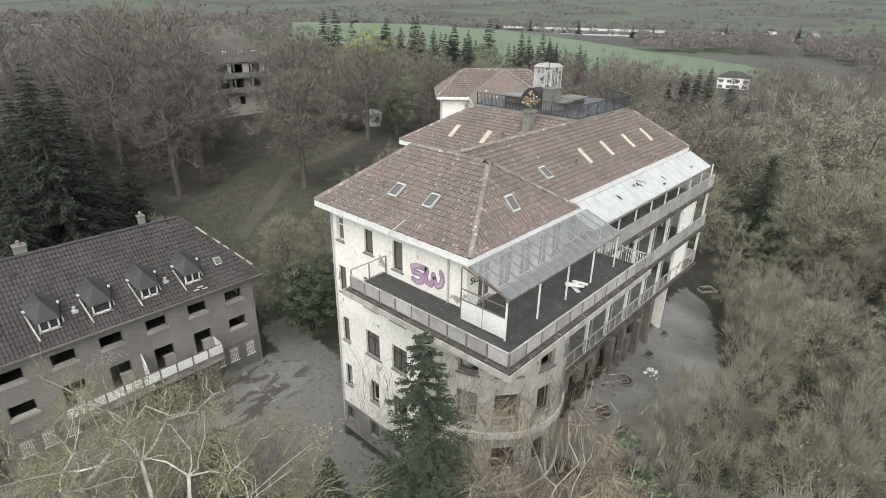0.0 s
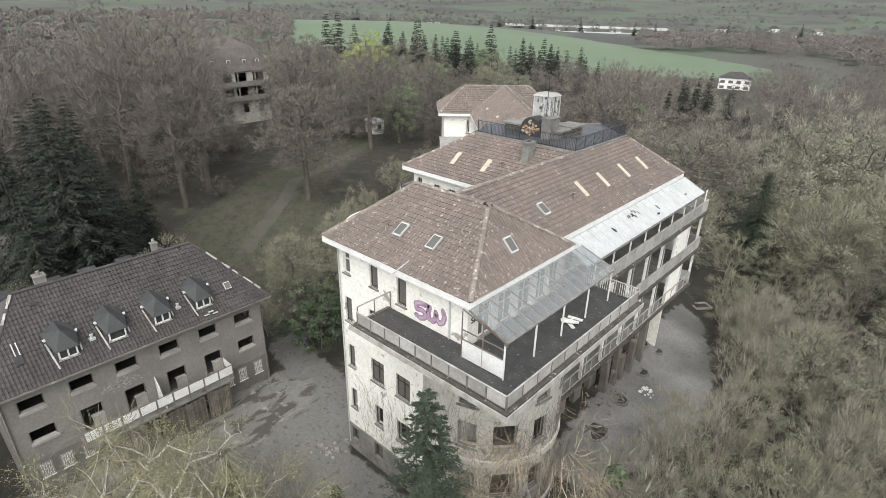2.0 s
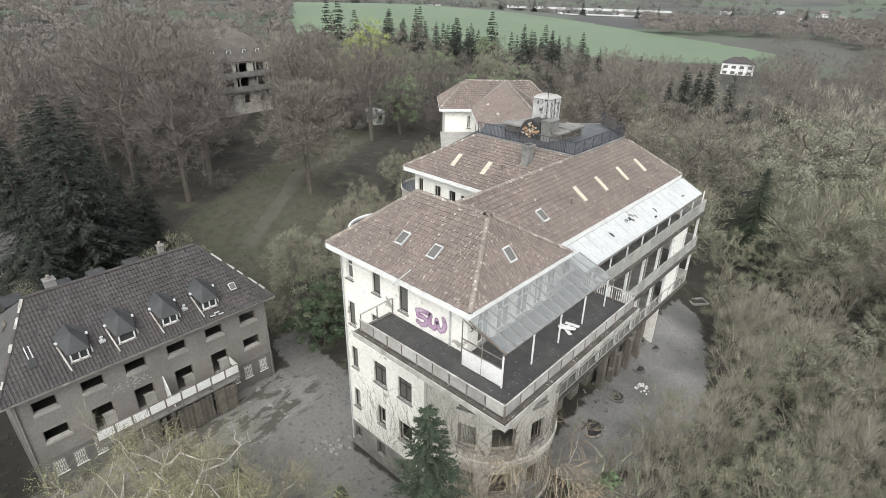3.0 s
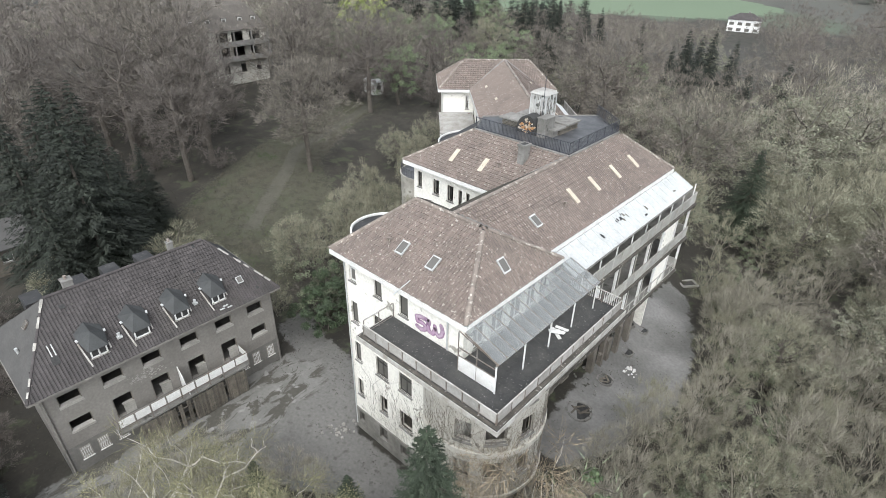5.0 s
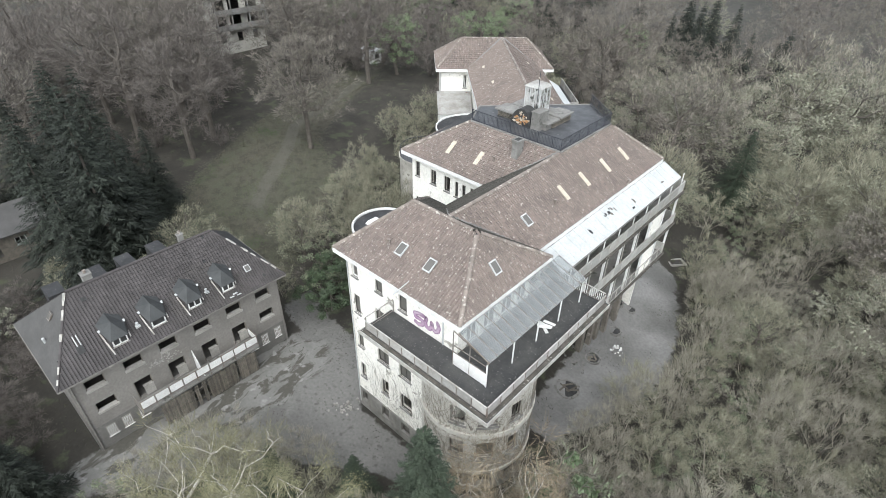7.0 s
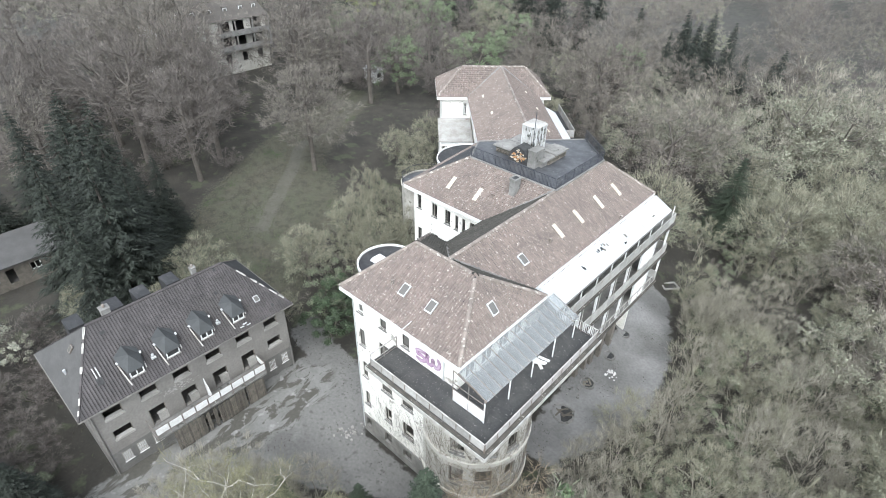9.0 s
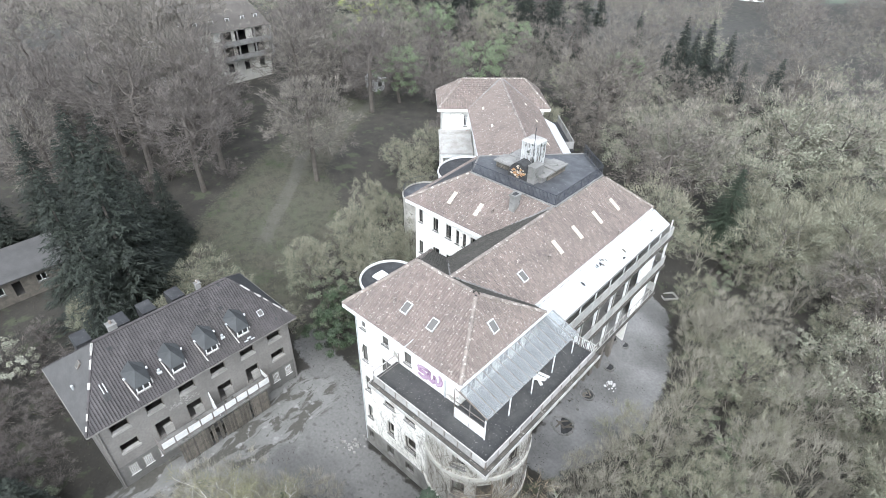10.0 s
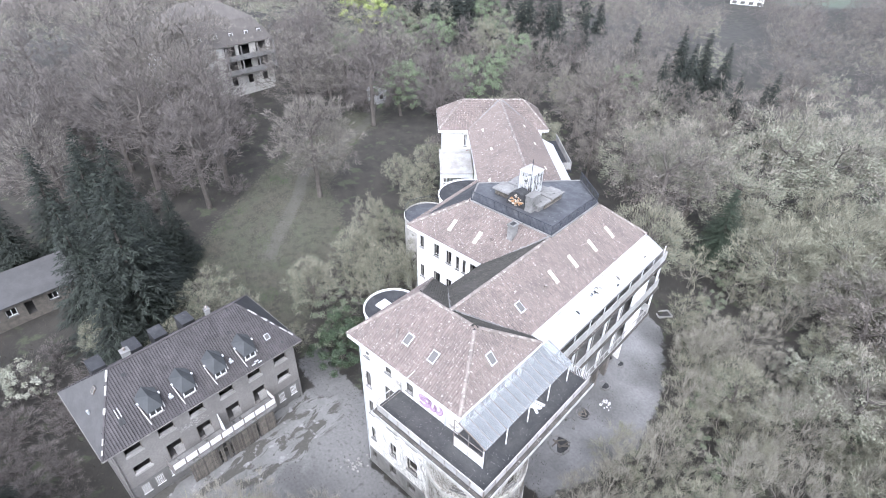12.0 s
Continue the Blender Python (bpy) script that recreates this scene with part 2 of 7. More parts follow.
pb.inputs["Specular IOR Level"].default_value = 0.7


# ---- building blocks ----
class Shape:
    """Corners and faces of one mesh."""

    def __init__(self):
        self.v, self.f = [], []

    def face(self, *points):
        k = len(self.v)
        self.v += [tuple(p) for p in points]
        self.f.append(tuple(range(k, k + len(points))))
        return self

    def hexa(self, low, high):
        """A solid between two rings of corners, seen from above counter-clockwise."""
        k, n = len(self.v), len(low)
        self.v += [tuple(p) for p in low] + [tuple(p) for p in high]
        self.f += [tuple(range(k + n - 1, k - 1, -1)), tuple(range(k + n, k + 2 * n))]
        self.f += [(k + i, k + (i + 1) % n, k + n + (i + 1) % n, k + n + i) for i in range(n)]
        return self

    def box(self, x0, y0, z0, x1, y1, z1):
        ring = ((x0, y0), (x1, y0), (x1, y1), (x0, y1))
        return self.hexa([(x, y, z0) for x, y in ring], [(x, y, z1) for x, y in ring])

    def prism(self, ring, z0, z1):
        return self.hexa([(x, y, z0) for x, y in ring], [(x, y, z1) for x, y in ring])

    def bar(self, a, b, width, height=None, up=(0, 0, 1)):
        """A square bar from a to b."""
        a, b = Vector(a), Vector(b)
        d = (b - a).normalized()
        side = d.cross(Vector(up))
        side = side.normalized() if side.length > 1e-4 else Vector((1, 0, 0))
        top = side.cross(d).normalized() * (height or width) / 2
        side = side * width / 2
        ring = (-side - top, side - top, side + top, -side + top)
        k = len(self.v)
        self.v += [tuple(a + r) for r in ring] + [tuple(b + r) for r in ring]
        self.f += [(k + 3, k + 2, k + 1, k), (k + 4, k + 5, k + 6, k + 7)]
        self.f += [(k + i, k + (i + 1) % 4, k + 4 + (i + 1) % 4, k + 4 + i) for i in range(4)]
        return self

    def tube(self, points, radii, sides=6):
        k, n = len(self.v), len(points)
        points = [Vector(p) for p in points]
        for i, p in enumerate(points):
            d = (points[min(i + 1, n - 1)] - points[max(i - 1, 0)]).normalized()
            a = d.cross(Vector((0.3, 0.9, 0.2))).normalized()
            b = d.cross(a)
            for s in range(sides):
                w = 2 * math.pi * s / sides
                self.v.append(tuple(p + radii[i] * (math.cos(w) * a + math.sin(w) * b)))
        for i in range(n - 1):
            for s in range(sides):
                q = (s + 1) % sides
                self.f.append((k + i * sides + s, k + i * sides + q, k + (i + 1) * sides + q, k + (i + 1) * sides + s))
        self.f.append(tuple(k + (n - 1) * sides + s for s in range(sides)))
        return self

    def mesh(self, name):
        data = bpy.data.meshes.new(name)
        data.from_pydata(self.v, [], self.f)
        data.update()
        return data


def part(name, shape, material, parent=None, label="", kind=""):
    """One mesh object, under a thing or a part; its corners are given in the world's metres."""
    data = shape.mesh(name) if isinstance(shape, Shape) else shape
    if material is not None and not data.materials:
        data.materials.append(material)
    ob = new(name, data)
    if parent is not None:
        ob.parent = parent
        ob.matrix_parent_inverse = parent.matrix_basis.inverted() if parent.type == "EMPTY" else Matrix()
    return tagged(ob, label, kind=kind)


def thing(name, at, label, category, group="", kind=""):
    ob = new(name)
    ob.matrix_basis = Matrix.Translation(at)
    return tagged(ob, label, category, group, kind)


def triangles(name, points):
    """A mesh of loose triangles from an array of n x 3 x 3."""
    points = np.asarray(points, np.float32).reshape(-1, 3)
    n = len(points)
    data = bpy.data.meshes.new(name)
    data.vertices.add(n)
    data.vertices.foreach_set("co", points.ravel())
    data.loops.add(n)
    data.loops.foreach_set("vertex_index", np.arange(n, dtype=np.int32))
    data.polygons.add(n // 3)
    data.polygons.foreach_set("loop_start", np.arange(0, n, 3, dtype=np.int32))
    data.polygons.foreach_set("loop_total", np.full(n // 3, 3, np.int32))
    data.update()
    data.validate()
    return data


def wall(name, a, b, z0, z1, holes, thick, material, parent, label="", trim=0.0):
    """An upright wall whose outer face runs from a to b, its outside to the right of that way; holes: (from, to, low, high) along it."""
    a, b = Vector((*a, 0)), Vector((*b, 0))
    d = (b - a).normalized()
    inward = Vector((-d.y, d.x, 0)) * thick
    length = (b - a).length
    us = sorted({trim, length - trim, *[v for h in holes for v in h[:2]]})
    zs = sorted({z0, z1, *[v for h in holes for v in h[2:]]})
    s = Shape()

    def at(u, z, back):
        p = a + d * u + (inward if back else Vector())
        return (p.x, p.y, z)

    def open_at(u, z):
        return not (trim < u < length - trim and z0 < z < z1) or any(h[0] < u < h[1] and h[2] < z < h[3] for h in holes)

    for i in range(len(us) - 1):
        for j in range(len(zs) - 1):
            u, v, p, q = us[i], us[i + 1], zs[j], zs[j + 1]
            um, zm = (u + v) / 2, (p + q) / 2
            if open_at(um, zm):
                continue
            s.face(at(u, p, 0), at(v, p, 0), at(v, q, 0), at(u, q, 0))
            s.face(at(v, p, 1), at(u, p, 1), at(u, q, 1), at(v, q, 1))
            if open_at(u - 1e-3, zm):
                s.face(at(u, p, 1), at(u, p, 0), at(u, q, 0), at(u, q, 1))
            if open_at(v + 1e-3, zm):
                s.face(at(v, p, 0), at(v, p, 1), at(v, q, 1), at(v, q, 0))
            if open_at(um, p - 1e-3):
                s.face(at(u, p, 1), at(v, p, 1), at(v, p, 0), at(u, p, 0))
            if open_at(um, q + 1e-3):
                s.face(at(u, q, 0), at(v, q, 0), at(v, q, 1), at(u, q, 1))
    return part(name, s, material, parent, label)


def window(a, b, hole, parent, frame_material=None, sill=True, depth=0.16, transom=False, glazed=False, mullion=True):
    """The sill and frame in an opening of a wall that runs from a to b."""
    a, b = Vector((*a, 0)), Vector((*b, 0))
    d = (b - a).normalized()
    inward = Vector((-d.y, d.x, 0))
    u, v, p, q = hole

    def at(w, z, back):
        r = a + d * w + inward * back
        return (r.x, r.y, z)

    s = Shape()
    s.hexa([at(u - 0.08, p - 0.08, -0.09), at(v + 0.08, p - 0.08, -0.09), at(v + 0.08, p - 0.08, 0.1), at(u - 0.08, p - 0.08, 0.1)],
           [at(u - 0.08, p - 0.015, -0.09), at(v + 0.08, p - 0.015, -0.09), at(v + 0.08, p + 0.012, 0.1), at(u - 0.08, p + 0.012, 0.1)])
    ob = part("window", s, CONCRETE if sill else DARK, parent)
    if frame_material:
        s = Shape()
        w = 0.07
        bars = [((u + w / 2, p), (u + w / 2, q)), ((v - w / 2, p), (v - w / 2, q)), ((u, p + w / 2 + 0.01), (v, p + w / 2 + 0.01)), ((u, q - w / 2), (v, q - w / 2))]
        if mullion:
            bars.append((((u + v) / 2, p), ((u + v) / 2, q)))
        if transom:
            bars.append(((u, p + 0.68 * (q - p)), (v, p + 0.68 * (q - p))))
        for (u0, p0), (u1, p1) in bars:
            s.bar(at(u0, p0, depth), at(u1, p1, depth), w, w, (d.x, d.y, 0.01))
        part("window_frame", s, frame_material, ob)
    if glazed:
        s = Shape()
        s.face(at(u, p, depth + 0.01), at(v, p, depth + 0.01), at(v, q, depth + 0.01), at(u, q, depth + 0.01))
        part("pane", s, PANE, ob)
    return ob


TILE_W, TILE_L = 0.225, 0.33
PROFILE = ((0.0, 0.045), (0.04, 0.055), (0.08, 0.018), (0.165, 0.012), (0.218, 0.034))


def tile_shape(s, o, x, y, n):
    """One interlocking clay tile; o: its lower left corner, x along the eave, y up the slope, n outward."""
    k = len(s.v)
    m = len(PROFILE)
    for lift, along in ((0.0, TILE_L + 0.02), (0.055, -0.01), (-0.005, -0.01)):
        for across, rise in PROFILE:
            s.v.append(tuple(o + x * across + y * along + n * (rise + lift if lift >= 0 else 0.0)))
    for r in range(2):
        for i in range(m - 1):
            s.f.append((k + r * m + i, k + (r + 1) * m + i, k + (r + 1) * m + i + 1, k + r * m + i + 1))


def inside(u, v, poly):
    hit = False
    for i in range(len(poly)):
        (a, b), (c, d) = poly[i], poly[i - 1]
        if (b > v) != (d > v) and u < (c - a) * (v - b) / (d - b) + a:
            hit = not hit
    return hit


def slope(corners, parent, material, single=None, near=None, skip=0.0):
    """A tiled roof slope: the first two corners are its eave, left to right seen from outside. Tiles nearest to near are objects of their own."""
    c = [Vector(p) for p in corners]
    x = (c[1] - c[0]).normalized()
    n = (c[1] - c[0]).cross(c[2] - c[0]).normalized()
    y = n.cross(x)
    flat = [((p - c[0]).dot(x), (p - c[0]).dot(y)) for p in c]
    s = Shape()
    k = len(c)
    s.v = [tuple(p - n * 0.01) for p in c] + [tuple(p - n * 0.12) for p in c]
    s.f = [tuple(range(k)), tuple(range(2 * k - 1, k - 1, -1))] + [(i, k + i, k + (i + 1) % k, (i + 1) % k) for i in range(k)]
    bed = part("roof_slope", s, FELT, parent, "tiled roof slope")
    rng = random.Random(int(abs(c[0].x * 31 + c[0].y * 17)))
    places = []
    us, vs = [p[0] for p in flat], [p[1] for p in flat]
    for row in range(int(max(vs) / TILE_L) + 1):
        v = row * TILE_L
        u = min(us)
        while u < max(us):
            if inside(u + TILE_W / 2, v + TILE_L / 2, flat) and rng.random() >= skip:
                places.append(c[0] + x * (u + rng.uniform(-0.006, 0.006)) + y * (v + rng.uniform(-0.012, 0.012)) + n * rng.uniform(0, 0.012))
            u += TILE_W
    if near is not None:
        places.sort(key=lambda p: (p - Vector(near)).length)
        one = Shape()
        tile_shape(one, Vector(), Vector((1, 0, 0)), Vector((0, 1, 0)), Vector((0, 0, 1)))
        data = one.mesh("roof_tile")
        data.materials.append(single)
        turn = Matrix((x, y, n)).transposed().to_4x4()
        for p in places[:300]:
            t = new("roof_tile", data)
            t.parent = bed
            t.matrix_basis = Matrix.Translation(p) @ turn
        places = places[300:]
    s = Shape()
    for p in places:
        tile_shape(s, p, x, y, n)
    part("roof_tiles", s, material, bed, kind="stuff")
    return bed


def ridge(a, b, parent, material=RIDGE, r=0.15):
    """A row of half-round ridge tiles from a to b."""
    a, b = Vector(a), Vector(b)
    d = (b - a).normalized()
    side = d.cross(Vector((0, 0, 1))).normalized()
    up = side.cross(d)
    s = Shape()
    length, step = (b - a).length, 0.38
    for i in range(max(1, int(length / step))):
        p, q = a + d * i * step, a + d * min(length, (i + 1) * step + 0.03)
        k = len(s.v)
        for o, rad in ((p, r * 0.88), (q, r)):
            for w in range(6):
                g = math.pi * w / 5
                s.v.append(tuple(o + side * math.cos(g) * rad * 1.1 + up * (math.sin(g) * rad + 0.02)))
        s.f += [(k + w, k + w + 1, k + 7 + w, k + 6 + w) for w in range(5)]
    return part("ridge_tiles", s, material, parent)


def gutter(points, parent, drop=0.34, out=0.12, material=WHITE):
    """A white eaves board with its gutter along a line of eave corners."""
    s = Shape()
    for a, b in zip(points, points[1:]):
        a, b = Vector(a), Vector(b)
        s.bar(a + Vector((0, 0, -drop / 2)), b + Vector((0, 0, -drop / 2)), out, drop)
    return part("eaves_board", s, material, parent)


def railing(a, b, z, parent, height=1.1, panel=PANEL, step=1.15, bars=False, material=STEEL):
    """A balustrade of posts, rails and sheet panels between a and b, standing at z."""
    a, b = Vector((*a, z)), Vector((*b, z))
    length, d = (b - a).length, (b - a).normalized()
    n = max(1, round(length / step))
    up = Vector((0, 0, height))
    rail = part("handrail", Shape().bar(a + up, b + up, 0.07, 0.05), RAIL, parent)
    part("lower_rail", Shape().bar(a + Vector((0, 0, 0.12)), b + Vector((0, 0, 0.12)), 0.04), material, parent)
    for i in range(n + 1):
        p = a + d * length * i / n
        part("post", Shape().bar(p - Vector((0, 0, 0.1)), p + up, 0.05, 0.05, (d.x, d.y, 0)), material, parent)
        if i < n:
            q = a + d * length * (i + 1) / n
            if bars:
                m = max(2, int((q - p).length / 0.13))
                for j in range(1, m):
                    r = p.lerp(q, j / m)
                    part("baluster", Shape().bar(r + Vector((0, 0, 0.12)), r + up, 0.026, 0.026, (d.x, d.y, 0)), WHITE if bars == "white" else material, parent)
            elif panel:
                tall = height - 0.2
                s = Shape().bar(p + d * 0.05 + Vector((0, 0, 0.14 + tall / 2)), q - d * 0.05 + Vector((0, 0, 0.14 + tall / 2)), 0.015, tall)
                part("panel", s, panel, parent)
    return rail


def roof_window(at, x, y, n, parent, material=WHITE, size=(0.62, 0.95)):
    """A small roof light lying on a slope."""
    at, x, y, n = Vector(at), Vector(x), Vector(y), Vector(n)
    w, h = size
    s = Shape()
    ring = [at - x * w / 2 - y * h / 2, at + x * w / 2 - y * h / 2, at + x * w / 2 + y * h / 2, at - x * w / 2 + y * h / 2]
    s.hexa([p + n * 0.02 for p in ring], [p + n * 0.13 for p in ring])
    ob = part("roof_window", s, material, parent)
    s = Shape()
    s.hexa([at + (p - at) * 0.8 + n * 0.12 for p in ring], [at + (p - at) * 0.8 + n * 0.145 for p in ring])
    part("pane", s, PANE, ob)
    return ob


# ---- the hospital ----
EAVE, TOP = 16.9, 19.85
hospital = thing("hospital_building", (-19, 23, 0), "long abandoned cream-plastered hospital with red tiled hip roofs and loggias", "building")
SW, SE, NE, NW = (-25.5, 18.1, EAVE), (-13.85, 18.1, EAVE), (-13.85, 27.7, EAVE), (-25.5, 27.7, EAVE)
R1, R2 = (-22.35, 22.95, TOP), (-16.75, 22.95, TOP)


def uv(u, v, z=None):
    """A place in the rear wing's own plan, which is turned by 45 degrees."""
    x, y = (u - v) / math.sqrt(2), (u + v) / math.sqrt(2)
    return (x, y) if z is None else (x, y, z)


# roofs
slope([SW, SE, R2, R1], hospital, TILE, TILE_ONE, near=(-14.6, 19.0, 17.4))
slope([SE, NE, R2], hospital, TILE)
slope([NE, NW, R1, R2], hospital, DARK_BROWN_TILE)
slope([NW, SW, R1], hospital, TILE)
slope([(-14.95, 27.65, EAVE), (-14.95, 47.94, EAVE), (-19.3, 44.9, TOP), (-19.3, 23.2, TOP)], hospital, TILE)
slope([(-23.6, 36.2, EAVE), (-23.6, 27.7, EAVE), (-19.25, 23.2, TOP), (-19.25, 36.7, TOP)], hospital, DARK_BROWN_TILE)
slope([(-33.5, 32.4, EAVE), (-23.5, 32.4, EAVE), (-19.4, 36.65, TOP), (-28.75, 36.65, TOP)], hospital, TILE)
slope([(-34.6, 44.9, EAVE), (-33.5, 32.4, EAVE), (-28.75, 36.65, TOP), (-30.5, 39.95, TOP)], hospital, TILE)
slope([(-14.95, 47.94, EAVE), (-24.5, 50.2, EAVE), (-23.2, 45.82, TOP), (-19.3, 44.9, TOP)], hospital, TILE)
slope([uv(3.3, 71.3, EAVE), uv(18.8, 71.3, EAVE), uv(15.6, 75.3, TOP), uv(6.8, 75.3, TOP)], hospital, TILE)
slope([uv(18.8, 71.3, EAVE), uv(18.8, 79.5, EAVE), uv(15.6, 75.3, TOP)], hospital, TILE)
slope([uv(18.8, 79.5, EAVE), uv(3.3, 79.5, EAVE), uv(6.8, 75.3, TOP), uv(15.6, 75.3, TOP)], hospital, TILE)
slope([uv(3.3, 79.5, EAVE), uv(3.3, 71.3, EAVE), uv(6.8, 75.3, TOP)], hospital, TILE)
slope([uv(7.4, 73.5, EAVE), uv(7.4, 50, EAVE), uv(12.3, 50, TOP), uv(12.3, 75.3, TOP)], hospital, TILE)
slope([uv(17.2, 50, EAVE), uv(17.2, 73.5, EAVE), uv(12.3, 75.3, TOP), uv(12.3, 50, TOP)], hospital, TILE)
for a, b in ((SW, R1), (SE, R2), (R1, R2), (NE, R2), (NW, R1), ((-19.25, 23.0, TOP), (-19.3, 36.6, TOP)), ((-14.95, 47.94, EAVE), (-19.3, 44.9, TOP)),
             ((-33.5, 32.4, EAVE), (-28.75, 36.65, TOP)), (uv(3.3, 71.3, EAVE), uv(6.8, 75.3, TOP)), (uv(18.8, 71.3, EAVE), uv(15.6, 75.3, TOP)),
             (uv(6.8, 75.3, TOP), uv(15.6, 75.3, TOP)), (uv(12.3, 50, TOP), uv(12.3, 75.3, TOP)), (uv(18.8, 79.5, EAVE), uv(15.6, 75.3, TOP)), (uv(3.3, 79.5, EAVE), uv(6.8, 75.3, TOP))):
    ridge(a, b, hospital)


def valley(a, b):
    part("valley_flashing", Shape().bar(Vector(a) + Vector((0, 0, 0.06)), Vector(b) + Vector((0, 0, 0.06)), 0.3, 0.03), CONCRETE, hospital)


valley((-14.95, 27.65, EAVE), (-19.2, 23.3, TOP - 0.05))
valley((-23.5, 32.4, EAVE), (-19.5, 36.6, TOP))
valley((-23.6, 27.7, EAVE), (-19.2, 23.2, TOP))
valley(uv(7.4, 71.3, EAVE), uv(12.1, 75.2, TOP))
valley(uv(17.2, 71.3, EAVE), uv(12.5, 75.2, TOP))
gutter([SW, SE, NE], hospital)
gutter([(-23.6, 27.7, EAVE), NW, SW], hospital)
gutter([(-14.95, 27.7, EAVE), (-14.95, 47.94, EAVE), (-24, 50, EAVE)], hospital)
gutter([(-34.6, 44.9, EAVE), (-33.5, 32.4, EAVE), (-23.5, 32.4, EAVE), (-23.6, 27.7, EAVE)], hospital)
gutter([uv(7.4, 50, EAVE), uv(7.4, 71.3, EAVE), uv(3.3, 71.3, EAVE), uv(3.3, 79.5, EAVE)], hospital)
gutter([uv(17.2, 50, EAVE), uv(17.2, 71.3, EAVE), uv(18.8, 71.3, EAVE), uv(18.8, 79.5, EAVE)], hospital)

# outer walls
A0, A1, A2, A3 = (-25.1, 18.9), (-14.6, 18.9), (-14.6, 27.0), (-25.1, 27.0)
south = [(0.40, 1.05, 14.45, 15.9), (0.35, 1.02, 10.95, 12.75), (0.40, 1.03, 7.4, 9.15), (0.40, 1.03, 3.9, 5.55), (0.42, 1.1, 0.95, 2.05),
         (2.9, 3.63, 14.4, 15.85), (2.68, 3.9, 10.8, 12.75), (2.68, 3.9, 7.4, 9.15), (2.9, 3.68, 3.85, 5.5), (2.8, 3.7, 0.9, 2.2),
         (5.25, 6.02, 14.15, 15.85), (5.02, 6.25, 10.8, 12.75), (5.02, 6.25, 7.45, 9.15), (5.02, 6.25, 3.85, 5.5), (5.1, 6.1, 0.9, 2.0)]
WALL_TOP = 16.72
wall("wall", A0, A1, 2.3, WALL_TOP, [h for h in south if h[3] > 2.4], 0.4, PLASTER, hospital)
wall("plinth", (-25.18, 18.82), (-14.52, 18.82), -1.5, 2.3, [h for h in south if h[3] < 2.4], 0.45, PLINTH, hospital, "dark rough stone plinth")
for i, h in enumerate(south):
    upper = h[3] > 14 and i == 0
    window(A0, A1, h, hospital, WHITE if upper else DARK, transom=upper or i in (7, 12), glazed=i not in (3, 8, 13), mullion=i in (7, 11, 12))
east = [(0.9, 2.0, 13.75, 15.7), (2.6, 3.9, 13.75, 15.7), (4.5, 5.8, 13.75, 15.7), (6.3, 7.4, 13.75, 15.7)]
wall("wall", A1, A2, -1.5, WALL_TOP, east, 0.4, PLASTER, hospital, trim=0.42)
for h in east:
    window(A1, A2, h, hospital, WHITE, transom=True, glazed=True)
wall("wall", A3, A0, -1.5, WALL_TOP, [(3.0, 4.0, 10.9, 12.6)], 0.4, PLASTER, hospital, trim=0.42)
wall("wall", (-22.8, 27.0), A3, -1.5, WALL_TOP, [], 0.4, PLASTER, hospital)
bays = [(0.7 + 2.55 * k, 2.3 + 2.55 * k, z + 0.05, z + 2.5) for k in range(8) for z in (13.2, 9.7, 6.1)]
wall("wall", (-15.6, 27.0), (-15.6, 47.4), 6.0, WALL_TOP, bays, 0.4, PLASTER, hospital)
wall("wall", (-15.6, 27.0), (-15.6, 47.4), -2.5, 6.0, [(1 + 2.55 * k, 2.2 + 2.55 * k, 2.4, 4.9) for k in range(8)] + [(1 + 2.55 * k, 2.3 + 2.55 * k, -1.2, 1.2) for k in range(1, 8)], 0.4, LOW_WALL, hospital, "stained brown ground-storey wall")
for h in bays[::2]:
    window((-15.6, 27.0), (-15.6, 47.4), h, hospital, DARK, transom=True)
wall("wall", (-15.6, 47.4), (-25, 49.3), -2.5, WALL_TOP, [(2, 3.2, 10.9, 12.6), (2, 3.2, 7.4, 9.1)], 0.4, PLASTER, hospital)
wall("wall", (-22.79, 33.1), (-22.79, 27.0), -1.5, WALL_TOP, [(1.5, 2.3, 14.3, 15.7), (3.6, 4.4, 14.3, 15.7), (1.5, 2.3, 10.8, 12.1)], 0.4, PLASTER, hospital, trim=0.42)
bsouth = [(0.45, 0.98, 14.45, 15.95), (2.4, 3.1, 14.3, 15.75), (4.1, 4.8, 14.2, 15.7), (5.4, 5.8, 14.1, 15.6), (6.25, 6.65, 14.1, 15.6), (7.2, 9.2, 14.4, 15.6),
          (0.45, 1.0, 10.7, 12.2), (2.4, 3.3, 10.7, 12.3), (4.2, 4.9, 10.7, 12.2), (0.45, 1.0, 7.2, 8.7), (2.4, 3.3, 7.2, 8.8)]
wall("wall", (-32.8, 33.1), (-22.8, 33.1), -1.0, WALL_TOP, bsouth, 0.4, PLASTER, hospital)
for h in bsouth:
    window((-32.8, 33.1), (-22.8, 33.1), h, hospital, DARK)
wall("wall", (-34.0, 45.6), (-32.8, 33.1), -1.0, WALL_TOP, [(10.3, 11.2, 10.8, 12.1), (10.3, 11.2, 14.3, 15.6)], 0.4, PLASTER, hospital, trim=0.42)
wall("wall", uv(8.1, 72), uv(8.1, 50), -1, WALL_TOP, [(4 + 2.6 * k, 5.1 + 2.6 * k, z, z + 1.6) for k in range(5) for z in (10.8, 14.3)], 0.4, PLASTER, hospital, trim=0.42)
